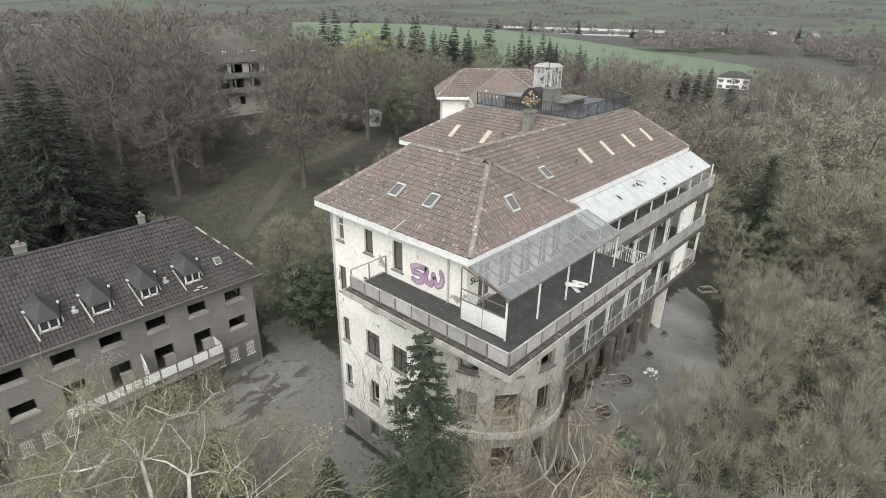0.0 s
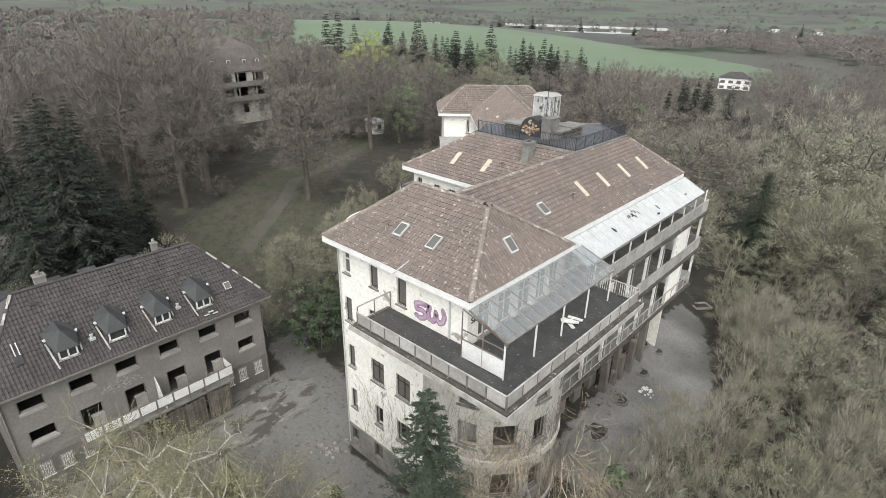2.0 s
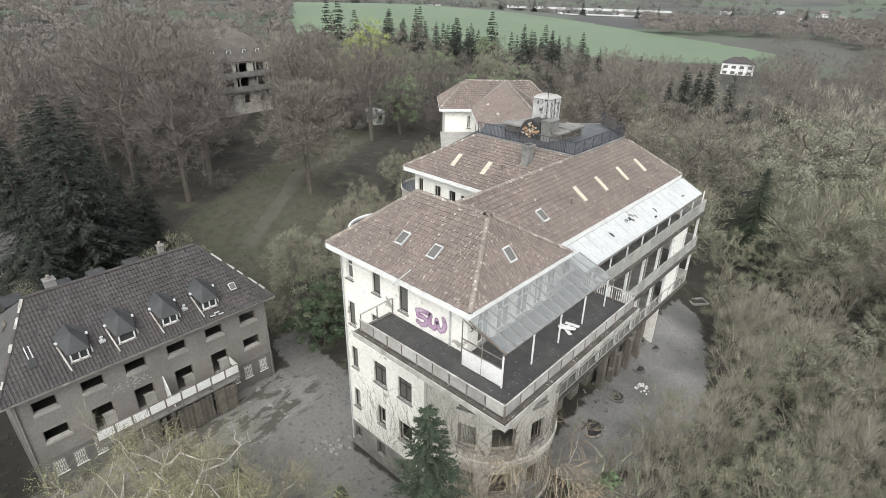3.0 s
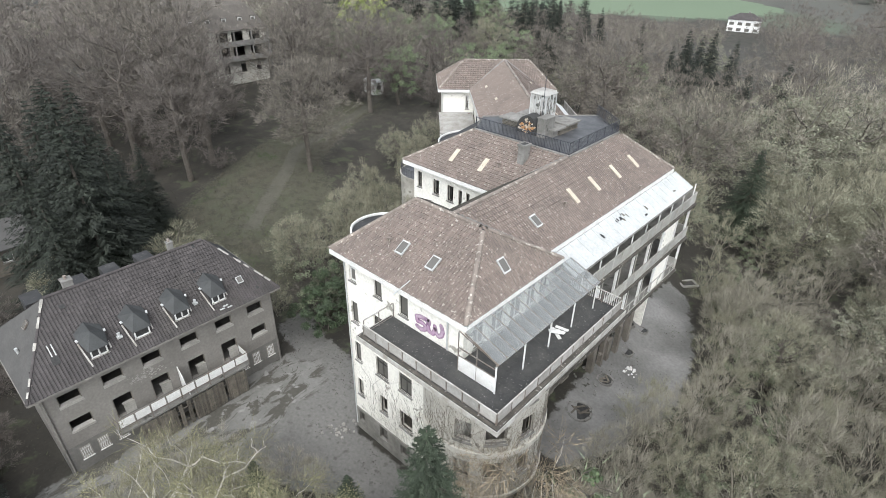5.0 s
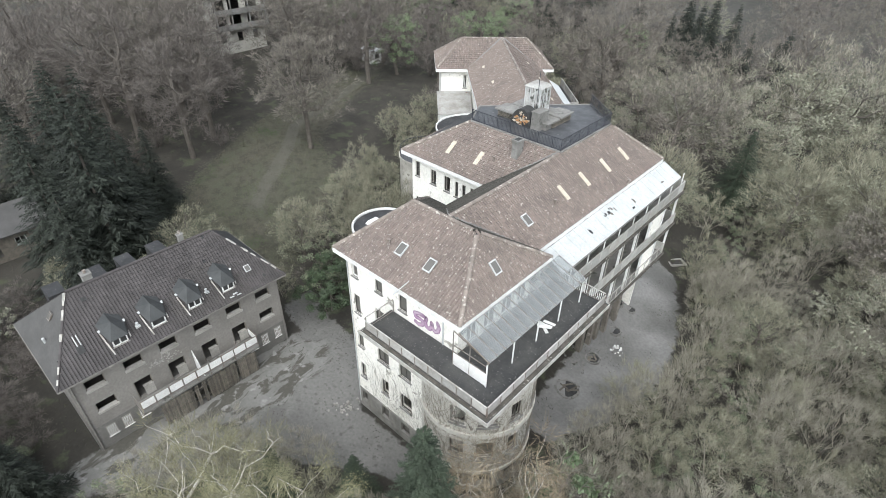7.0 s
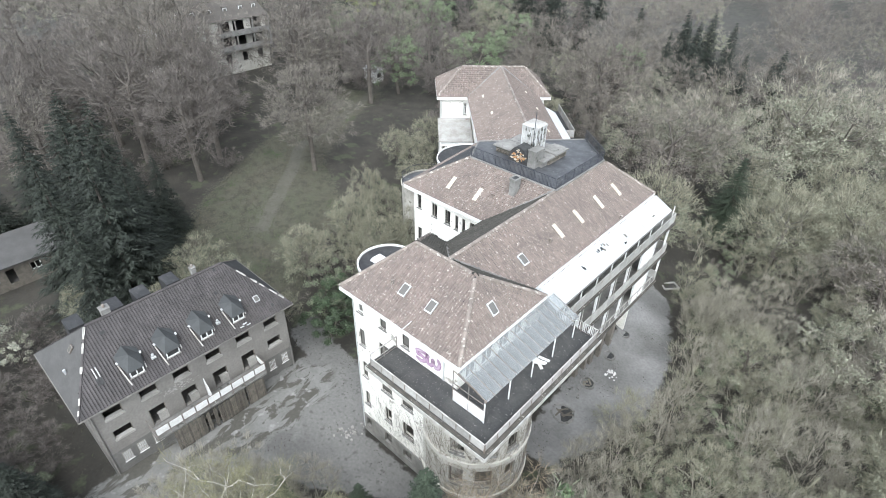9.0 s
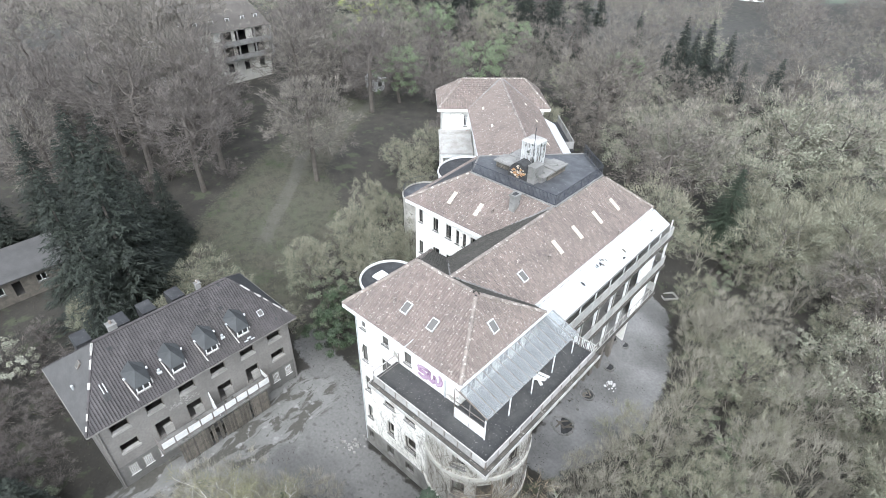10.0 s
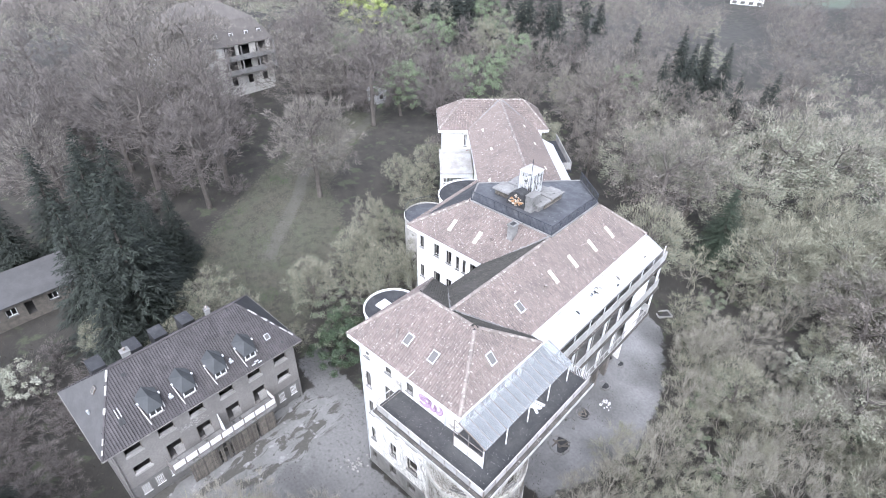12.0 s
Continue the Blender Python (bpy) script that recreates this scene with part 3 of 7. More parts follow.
wall("wall", uv(16.5, 50), uv(16.5, 72), -2, WALL_TOP, [(2 + 2.6 * k, 3.4 + 2.6 * k, z, z + 2.3) for k in range(7) for z in (9.8, 13.3)], 0.4, PLASTER, hospital, trim=0.42)
wall("wall", uv(4, 72), uv(8.1, 72), -1, WALL_TOP, [(2.95, 3.4, 14.2, 15.9)], 0.4, PLASTER, hospital)
window(uv(4, 72), uv(8.1, 72), (2.95, 3.4, 14.2, 15.9), hospital, WHITE, transom=True)
wall("wall", uv(16.5, 72), uv(18.1, 72), -2, WALL_TOP, [], 0.4, PLASTER, hospital)
wall("wall", uv(18.1, 72), uv(18.1, 78.8), -2, WALL_TOP, [(2, 3.2, 13.3, 15.5), (4, 5.2, 13.3, 15.5)], 0.4, PLASTER, hospital, trim=0.42)
wall("wall", uv(18.1, 78.8), uv(4, 78.8), -2, WALL_TOP, [], 0.4, PLASTER, hospital)
wall("wall", uv(4, 78.8), uv(4, 72), -1, WALL_TOP, [(3, 4.2, 10.8, 12.1), (3, 4.2, 14.2, 15.8)], 0.4, PLASTER, hospital, trim=0.42)
# unseen floors and partitions, added in darkened plaster so the openings look dark
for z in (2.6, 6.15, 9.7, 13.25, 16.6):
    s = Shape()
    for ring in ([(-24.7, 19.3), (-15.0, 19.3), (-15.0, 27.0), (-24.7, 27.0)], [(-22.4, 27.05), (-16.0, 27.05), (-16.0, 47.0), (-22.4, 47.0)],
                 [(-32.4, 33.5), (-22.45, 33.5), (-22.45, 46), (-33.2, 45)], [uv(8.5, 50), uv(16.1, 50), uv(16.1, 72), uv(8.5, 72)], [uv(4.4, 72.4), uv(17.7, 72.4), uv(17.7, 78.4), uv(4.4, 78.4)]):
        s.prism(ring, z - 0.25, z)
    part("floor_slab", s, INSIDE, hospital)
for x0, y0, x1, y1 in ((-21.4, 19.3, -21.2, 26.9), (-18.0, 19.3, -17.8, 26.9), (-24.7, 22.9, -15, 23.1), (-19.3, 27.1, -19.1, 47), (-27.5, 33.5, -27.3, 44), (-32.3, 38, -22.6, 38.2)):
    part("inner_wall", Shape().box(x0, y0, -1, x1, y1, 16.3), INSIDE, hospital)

# the round bay below the terrace: curved plaster with three rows of wide openings
CX, CY, CR = -15.5, 22.5, 4.25
BAY_ROWS = ((3.9, 5.75), (7.55, 9.25), (10.4, 11.8))


def on_bay(angle, r=CR):
    return (CX + r * math.cos(radians(angle)), CY + r * math.sin(radians(angle)))


marks = [-122, -112, -102, -94, -86, -77.5, -62, -56, -50.5, -31.5, -25, -18.5, -4, 4, 11, 26, 34, 42, 58, 66, 74, 82, 90]
openings = [(-77.5, -62), (-50.5, -31.5), (-18.5, -4), (11, 26), (42, 58)]
for a0, a1 in zip(marks, marks[1:]):
    a, b = on_bay(a0), on_bay(a1)
    length = math.dist(a, b)
    cut = any(lo - 0.1 < a0 and a1 < hi + 0.1 for lo, hi in openings)
    holes = [(0.03, length - 0.03, z0, z1) for z0, z1 in BAY_ROWS] if cut else []
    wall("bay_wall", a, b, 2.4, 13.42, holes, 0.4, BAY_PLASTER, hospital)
    wall("plinth", a, b, -1.5, 2.4, [(0.03, length - 0.03, 0.6, 1.9)] if cut and a0 < 0 else [], 0.45, PLINTH, hospital)
for lo, hi in openings:
    mid_angle = (lo + hi) / 2
    for k, (z0, z1) in enumerate(BAY_ROWS):
        s = Shape()
        for a0, a1 in ((lo - 1, mid_angle), (mid_angle, hi + 1)):
            p, q, u, v = on_bay(a0, CR + 0.1), on_bay(a1, CR + 0.1), on_bay(a1, CR - 0.2), on_bay(a0, CR - 0.2)
            s.hexa([(*p, z0 - 0.1), (*q, z0 - 0.1), (*u, z0 - 0.1), (*v, z0 - 0.1)], [(*p, z0 - 0.02), (*q, z0 - 0.02), (*u, z0 + 0.02), (*v, z0 + 0.02)])
        sill = part("window", s, CONCRETE, hospital)
        if k == 1 and lo < -30:
            continue
        s = Shape()
        for ang in ((lo + 0.7, hi - 0.7) if k != 1 else (lo + 0.7, mid_angle, hi - 0.7)):
            s.bar((*on_bay(ang, CR - 0.25), z0), (*on_bay(ang, CR - 0.25), z1), 0.07, 0.07, (math.cos(radians(ang)), math.sin(radians(ang)), 0.01))
        for zz in ((z0 + 0.06, z1 - 0.04) if k else (z0 + 0.06, z0 + 0.55)):
            s.bar((*on_bay(lo, CR - 0.25), zz), (*on_bay(mid_angle, CR - 0.25), zz), 0.05, 0.06)
            s.bar((*on_bay(mid_angle, CR - 0.25), zz), (*on_bay(hi, CR - 0.25), zz), 0.05, 0.06)
        part("window_frame", s, DARK if k == 1 else STEEL, sill)
# unseen floors and core added behind the bay openings, their shade in the colour
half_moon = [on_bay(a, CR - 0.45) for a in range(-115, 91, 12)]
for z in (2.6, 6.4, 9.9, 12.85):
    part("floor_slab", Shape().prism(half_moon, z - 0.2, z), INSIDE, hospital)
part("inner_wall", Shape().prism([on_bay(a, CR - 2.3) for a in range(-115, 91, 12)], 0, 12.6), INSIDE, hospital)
for z, out, h in ((6.62, 0.14, 0.2), (2.4, 0.14, 0.14)):
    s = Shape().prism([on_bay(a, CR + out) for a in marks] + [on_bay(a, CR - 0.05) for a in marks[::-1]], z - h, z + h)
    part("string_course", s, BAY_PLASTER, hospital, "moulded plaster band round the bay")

# terrace and south balcony
FLOOR = 13.68
terrace = part("terrace", Shape().prism([(-20.55, 16.05), (-9.92, 16.05), (-9.92, 29.75), (-14.55, 29.75), (-14.55, 18.85), (-20.55, 18.85)], FLOOR - 0.24, FLOOR), TERRACE_FELT, hospital, "flat terrace and balcony with dark mossy felt")
for x0, y0, x1, y1 in ((-20.6, 16.0, -9.87, 16.048), (-9.918, 16.05, -9.87, 29.8), (-20.6, 16.05, -20.552, 18.85)):
    part("terrace_edge", Shape().box(x0, y0, FLOOR - 0.3, x1, y1, FLOOR + 0.02), RAIL, terrace, "pale worn terrace edge")
for x0, y0, x1, y1 in ((-20.5, 16.1, -9.98, 16.3), (-10.17, 16.3, -9.98, 29.6)):
    part("moss_strip", Shape().box(x0, y0, FLOOR + 0.004, x1, y1, FLOOR + 0.05), FASCIA, terrace, "mossy strip outside the balustrade")
for k in range(7):
    x = -20.0 + 1.55 * k
    part("bracket", Shape().hexa([(x, 18.9, 12.9), (x, 18.6, 12.9), (x + 0.25, 18.6, 12.9), (x + 0.25, 18.9, 12.9)], [(x, 18.9, 13.43), (x, 16.5, 13.43), (x + 0.25, 16.5, 13.43), (x + 0.25, 18.9, 13.43)]), BAY_PLASTER, terrace)
balustrade = part("balustrade", Shape().bar((-10.2, 16.35, FLOOR - 0.05), (-10.2, 16.35, 14.48), 0.07), STEEL, hospital, "rusty balustrade with grey sheet panels")
railing((-20.3, 16.35), (-10.2, 16.35), FLOOR, balustrade, 0.8)
railing((-10.2, 16.4), (-10.2, 29.5), FLOOR, balustrade, 0.8)
railing((-20.3, 18.8), (-20.3, 16.4), FLOOR, balustrade, 1.1, panel=None)
railing((-14.0, 29.5), (-10.25, 29.5), FLOOR, balustrade, 0.95, bars="white")

# glass canopy over the terrace
canopy = part("canopy", Shape().bar((-11.55, 17.9, 15.72), (-11.55, 28.6, 15.72), 0.09, 0.12), STEEL, hospital, "glazed steel canopy over the terrace")
for k in range(15):
    y = 17.95 + (28.55 - 17.95) * k / 14
    part("rafter", Shape().bar((-13.75, y, 16.62), (-11.45, y, 15.8), 0.05, 0.08), STEEL, canopy)
    if k < 14:
        y1 = 17.95 + (28.55 - 17.95) * (k + 1) / 14
        s = Shape().hexa([(-13.75, y + 0.03, 16.66), (-11.4, y + 0.03, 15.83), (-11.4, y1 - 0.03, 15.83), (-13.75, y1 - 0.03, 16.66)],
                         [(-13.75, y + 0.03, 16.675), (-11.4, y + 0.03, 15.845), (-11.4, y1 - 0.03, 15.845), (-13.75, y1 - 0.03, 16.675)])
        pane = part("glass_sheet", s, GLASS, canopy)
        pane.visible_shadow = False
for y in (18.0, 20.6, 23.2, 25.8, 28.5):
    part("canopy_post", Shape().bar((-11.6, y, FLOOR), (-11.6, y, 15.7), 0.07), WHITE, canopy)
s = Shape()
for a, b in (((-14.2, 18.0, FLOOR), (-14.2, 18.0, 16.4)), ((-12.9, 18.0, FLOOR), (-12.9, 18.0, 16.2)), ((-14.2, 18.0, 15.35), (-11.6, 18.0, 15.35)), ((-14.2, 18.0, 16.5), (-11.5, 18.0, 15.75)), ((-14.2, 18.0, 14.8), (-11.6, 18.0, 14.8))):
    s.bar(a, b, 0.05, 0.05, (0.3, 1, 0.2))
part("end_frame", s, STEEL, canopy)
part("end_panel", Shape().box(-14.15, 17.98, FLOOR + 0.08, -11.65, 18.02, 14.76), WHITE, canopy, "white sheet panel")

# the wing's sheet roof and its loggias
sheet = part("sheet_roof", Shape().bar((-13.02, 28.2, 15.5), (-13.02, 48.35, 15.5), 0.1, 0.14), CONCRETE, hospital, "pale sheet metal lean-to roof over the loggias")
FALL = (16.5 - 15.55) / 1.85
for k in range(21):
    y, y1 = 28.2 + k, min(29.2 + k, 48.35)
    if y1 <= y:
        break
    s = Shape().hexa([(-14.87, y, 16.5), (-13.02, y, 15.55), (-13.02, y1, 15.55), (-14.87, y1, 16.5)], [(-14.87, y, 16.54), (-13.02, y, 15.59), (-13.02, y1, 15.59), (-14.87, y1, 16.54)])
    part("roof_sheet", s, METAL_ROOF, sheet)
    part("seam", Shape().bar((-14.87, y, 16.56), (-13.02, y, 15.61), 0.05, 0.06), METAL_ROOF, sheet)
rng = random.Random(4)
for k in range(11):
    y, f = (rng.uniform(36, 41) if k < 7 else rng.uniform(33, 46)), rng.uniform(0.12, 0.85)
    x = -14.87 + 1.85 * f
    z = 16.557 - FALL * 1.85 * f
    w, h = rng.uniform(0.06, 0.2), rng.uniform(0.08, 0.26)
    ring = [(x + h * r * math.cos(g), y + w * 1.5 * r * math.sin(g)) for g, r in zip(np.linspace(0, 6.283, 8)[:7], [rng.uniform(0.5, 1.3) for _ in range(7)])]
    part("torn_patch", Shape().face(*[(px, py, z - (px - x) * FALL) for px, py in ring]), OLD_WOOD if k % 2 else FELT, sheet)
part("torn_patch", Shape().face((-14.2, 41.9, 16.17), (-13.75, 41.9, 15.94), (-13.75, 42.6, 15.94), (-14.2, 42.7, 16.17)), FELT, sheet)
for z, y_end, top in ((13.4, 50.1, 15.5), (9.85, 50.1, 13.12), (6.45, 49.5, 9.57)):
    y0 = 29.6 if z > 13 else 26.6
    log = part("loggia", Shape().box(-15.6, y0, z - 0.26, -13.0, y_end, z), CONCRETE, hospital, "open loggia with weathered balustrade")
    part("slab_edge", Shape().box(-12.998, y0, z - 0.2, -12.86, y_end + 0.1, z + 0.03), FASCIA, log)
    railing((-13.02, y0), (-13.02, y_end - 0.05), z, log, 1.12, panel=LOGGIA_PANEL if z > 8 else None, step=1.42, material=RAIL)
    railing((-15.5, y_end - 0.05), (-13.1, y_end - 0.05), z, log, 1.12, panel=LOGGIA_PANEL, step=1.2, material=RAIL)
    for k in range(9 if z > 13 else 8):
        y = 29.6 + 2.48 * k if z > 13 else 29.65 + 2.85 * k
        part("loggia_post", Shape().bar((-13.16, y, z), (-13.16, y, top), 0.08 if z > 13 else 0.17), WHITE, log)
        if z < 13 and y < 46:
            part("loggia_post", Shape().bar((-13.2, y + 0.75, z), (-13.2, y + 0.75, top), 0.06), RAIL, log)
    if z < 13:
        part("loggia_wall", Shape().box(-13.3, 43.95, z + 0.02, -13.08, 46.35, top), PLASTER, log, "closed plaster bay of the loggia")
part("end_wall", Shape().box(-15.55, 47.75, -2, -14.3, 48.0, 16.2), PLASTER, hospital)

# roof deck, turret and chimney
deck_ring = [(-28.75, 36.65), (-19.3, 36.65), (-19.3, 44.9), (-23.1, 48.0), (-30.5, 39.95)]
deck = part("roof_deck", Shape().prism(deck_ring, 19.55, 19.92), DECK, hospital, "flat blue-grey felt roof deck")
s = Shape()
for a, b in zip(deck_ring, deck_ring[1:] + deck_ring[:1]):
    s.bar((*a, 19.72), (*b, 19.72), 0.16, 0.5)
part("deck_edge", s, CONCRETE, deck)
guard = part("deck_railing", Shape().bar((-28.7, 36.7, 19.9), (-28.7, 36.7, 21.0), 0.05), DARK_STEEL, deck, "dark steel bar railing")
for a, b in (deck_ring[0:2], deck_ring[1:3], deck_ring[2:4]):
    a, b = Vector(a), Vector(b)
    m = Vector((-24.5, 41))
    a, b = a + (m - a) * 0.015, b + (m - b) * 0.015
    s = Shape()
    for z in (20.05, 20.95):
        s.bar((*a, z), (*b, z), 0.045)
    n = int((b - a).length / 0.14)
    for i in range(n + 1):
        p = a.lerp(b, i / n)
        s.bar((*p, 19.92), (*p, 20.95), 0.022 if i % 10 else 0.05, None, (1, 0.2, 0))
    part("bar_panel", s, DARK_STEEL, guard)
plat = part("turret_base", Shape().box(-27.9, 39.4, 19.92, -22.6, 43.3, 20.5), CONCRETE, hospital, "low stone base with cover slabs and slatted sides on the roof deck")
for x0, y0, x1, y1, z in ((-28.1, 39.2, -26.1, 41.0, 20.5), (-27.6, 41.2, -25.9, 43.5, 20.5), (-24.0, 41.4, -22.35, 43.5, 20.5), (-24.0, 39.3, -22.4, 41.2, 20.42)):
    part("cover_slab", Shape().box(x0, y0, z, x1, y1, z + 0.14), CONCRETE, plat, "pale cover slab")
for k in range(4):
    part("slat", Shape().hexa([(-22.6, 40.2, 20.0 + 0.13 * k), (-22.42, 40.2, 19.97 + 0.13 * k), (-22.42, 43.2, 19.97 + 0.13 * k), (-22.6, 43.2, 20.0 + 0.13 * k)], [(-22.6, 40.2, 20.05 + 0.13 * k), (-22.42, 40.2, 20.02 + 0.13 * k), (-22.42, 43.2, 20.02 + 0.13 * k), (-22.6, 43.2, 20.05 + 0.13 * k)]), OLD_WOOD, plat)
    part("slat", Shape().box(-27.8, 39.28, 20.0 + 0.13 * k, -26.0, 39.4, 20.05 + 0.13 * k), OLD_WOOD, plat)
part("stair_pier", Shape().box(-23.75, 38.7, 19.92, -22.95, 40.1, 21.5).box(-23.8, 38.65, 21.5, -22.9, 40.15, 21.58), CONCRETE, hospital, "grey pier beside the stair hood")
tur = part("turret", Shape().box(-25.75, 40.35, 20.5, -24.15, 41.95, 22.95), FLAKED, hospital, "small white weathered roof turret with flaking paint")
part("turret_cap", Shape().hexa([(-25.85, 40.25, 22.95), (-24.05, 40.25, 22.95), (-24.05, 42.05, 22.95), (-25.85, 42.05, 22.95)], [(-25.55, 40.55, 23.2), (-24.35, 40.55, 23.2), (-24.35, 41.75, 23.2), (-25.55, 41.75, 23.2)]), PANEL, tur)
for x in (-25.72, -25.2, -24.7, -24.18):
    part("turret_batten", Shape().box(x - 0.03, 40.31, 20.7, x + 0.03, 40.35, 22.9), METAL_ROOF, tur)
for y in (40.38, 40.9, 41.4, 41.92):
    part("turret_batten", Shape().box(-24.15, y - 0.03, 20.7, -24.11, y + 0.03, 22.9), METAL_ROOF, tur)
rng = random.Random(8)
for k in range(34):
    y, z, w, h = rng.uniform(40.45, 41.85), rng.uniform(20.9, 22.5), rng.uniform(0.03, 0.1), rng.uniform(0.15, 0.5)
    part("flaked_patch", Shape().face((-24.143, y - w, z), (-24.143, y + w, z + rng.uniform(-0.1, 0.1)), (-24.143, y + w * 0.6, z + h), (-24.143, y - w * 0.5, z + h * 0.8)), CONCRETE if k % 3 else OLD_WOOD, tur)
    x = rng.uniform(-25.6, -24.3)
    if k % 3 == 0:
        part("flaked_patch", Shape().face((x - w, 40.343, z), (x + w, 40.343, z), (x + w * 0.6, 40.343, z + h), (x - w * 0.5, 40.343, z + h * 0.8)), CONCRETE, tur)
part("lightning_rod", Shape().bar((-24.3, 40.2, 19.9), (-24.3, 40.2, 24.6), 0.04), DARK_STEEL, hospital)
arch = [(-24.85 + 1.08 * math.cos(w), 19.92 + 1.55 * math.sin(w)) for w in np.linspace(0, math.pi, 13)]
s = Shape()
k = len(arch)
s.v = [(x, y, z) for y in (38.75, 40.0) for x, z in arch]
s.f = [tuple(range(k)), tuple(range(2 * k - 1, k - 1, -1))] + [(i, k + i, k + (i + 1) % k, (i + 1) % k) for i in range(k)]
box = part("stair_hood", s, BLACK, hospital, "black arched stair hood with orange graffiti")
for k in range(60):
    w, r = rng.uniform(0.2, 2.9), rng.uniform(0.1, 0.9)
    x, z, u = -24.75 + r * math.cos(w), 19.98 + 1.45 * r * math.sin(w), rng.uniform(0.05, 0.15)
    s = Shape().face(*[(x + u * math.cos(g + k) * (1.6 if i % 2 else 0.7), 38.742 - 0.0006 * k, max(19.95, z + u * math.sin(g + k))) for i, g in enumerate(np.linspace(0, 2 * math.pi, 8)[:7])])
    part("paint_blot", s, (ORANGE, WOOD, ORANGE, BLACK)[k % 4], box)
chim = part("chimney", Shape().box(-22.95, 35.0, 17.6, -22.35, 35.8, 20.25).box(-23.02, 34.93, 20.25, -22.28, 35.87, 20.4), CONCRETE, hospital, "square grey rendered chimney")
# black plate on the solid cap paints the dark of the flue
part("flue", Shape().box(-22.85, 35.1, 20.4, -22.45, 35.7, 20.41), BLACK, chim)
# roof lights and boarded hatches
SA = Vector((0, 4.85, 2.95)).normalized()
NA = Vector((0, -2.95, 4.85)).normalized()
for x in (-18.0, -20.55):
    roof_window((x, 20.0, 16.95 + 1.9 * 0.608 + 0.05), (1, 0, 0), SA, NA, hospital, METAL_ROOF)
YE, NE_ = Vector((-2.9, 0, 2.95)).normalized(), Vector((2.95, 0, 2.9)).normalized()
roof_window((-15.0, 22.7, 18.12), (0, 1, 0), YE, NE_, hospital, METAL_ROOF)
YW, NW_ = Vector((-4.35, 0, 2.95)).normalized(), Vector((2.95, 0, 4.35)).normalized()
roof_window((-16.75, 28.6, 18.17), (0, 1, 0), YW, NW_, hospital, METAL_ROOF)


def board(at, x, y, n, w=0.42, h=1.35):
    at = Vector(at)
    ring = [at - x * w / 2 - y * h / 2, at + x * w / 2 - y * h / 2, at + x * w / 2 + y * h / 2, at - x * w / 2 + y * h / 2]
    part("hatch_board", Shape().hexa([p + n * 0.05 for p in ring], [p + n * 0.11 for p in ring]), WOOD, hospital, "pale wooden board over a hatch")


for y in (33.7, 36.8, 40.2, 43.4):
    board((-16.95, y, 16.9 + 2.0 * 0.678), Vector((0, 1, 0)), YW, NW_)
SB, NB = Vector((0, 4.25, 2.95)).normalized(), Vector((0, -2.95, 4.25)).normalized()
for x in (-28.8, -25.6):
    board((x, 34.1, 16.9 + 1.7 * 0.694), Vector((1, 0, 0)), SB, NB)
d45 = Vector((1, -1, 0)).normalized()
for v, u in ((54.5, 8.6), (62, 9.6), (68.5, 9.2), (57, 15.4), (64, 15.4), (69, 14.8)):
    x, y = uv(u, v)
    z = EAVE + (TOP - EAVE) * ((u - 7.4) / 4.9 if u < 12.3 else (17.2 - u) / 4.9)
    side = 1 if u < 12.3 else -1
    up = Vector((uv(side, 0)[0], uv(side, 0)[1], 0.6)).normalized()
    board((x, y, z), d45, up, d45.cross(up) * (-1 if d45.cross(up).z < 0 else 1), 1.1 if v < 56 else 0.7, 0.3)


def vent(at):
    part("vent_pipe", Shape().tube([Vector(at), Vector(at) + Vector((0, 0, 0.35)), Vector(at) + Vector((0, 0, 0.5))], [0.09, 0.08, 0.13]), RIDGE, hospital)


for at in ((-21.7, 19.9, 18.0), (-16.6, 32.1, 18.0), (-24.2, 34.3, 18.2), (-14.9, 40.9, 17.0)):
    vent(at)
part("snow_hook", Shape().bar((-18.9, 17.6, 16.75), (-18.6, 18.7, 17.35), 0.05), METAL_ROOF, hospital)

# round bays on the west side
def drum(x, y, r, z0, z1, top, name="round_bay", side=PLASTER, rim=WHITE):
    pts = [(x + r * math.cos(w), y + r * math.sin(w)) for w in np.linspace(0, 2 * math.pi, 33)[:32]]
    ob = part(name, Shape().prism(pts, z0, z1), side, hospital)
    big = [(x + (r + 0.12) * math.cos(w), y + (r + 0.12) * math.sin(w)) for w in np.linspace(0, 2 * math.pi, 33)[:32]]
    s = Shape()
    for i in range(32):
        a, b, c, d = pts[i], pts[(i + 1) % 32], big[(i + 1) % 32], big[i]
        s.hexa([(*a, z1 - 0.05), (*d, z1 - 0.05), (*c, z1 - 0.05), (*b, z1 - 0.05)], [(*a, z1 + 0.2), (*d, z1 + 0.2), (*c, z1 + 0.2), (*b, z1 + 0.2)])
    part("rim", s, rim, ob)
    part("flat_roof", Shape().prism([(x + (px - x) * 0.995, y + (py - y) * 0.995) for px, py in pts], z1 + 0.004, z1 + 0.05), top, ob)
    return ob


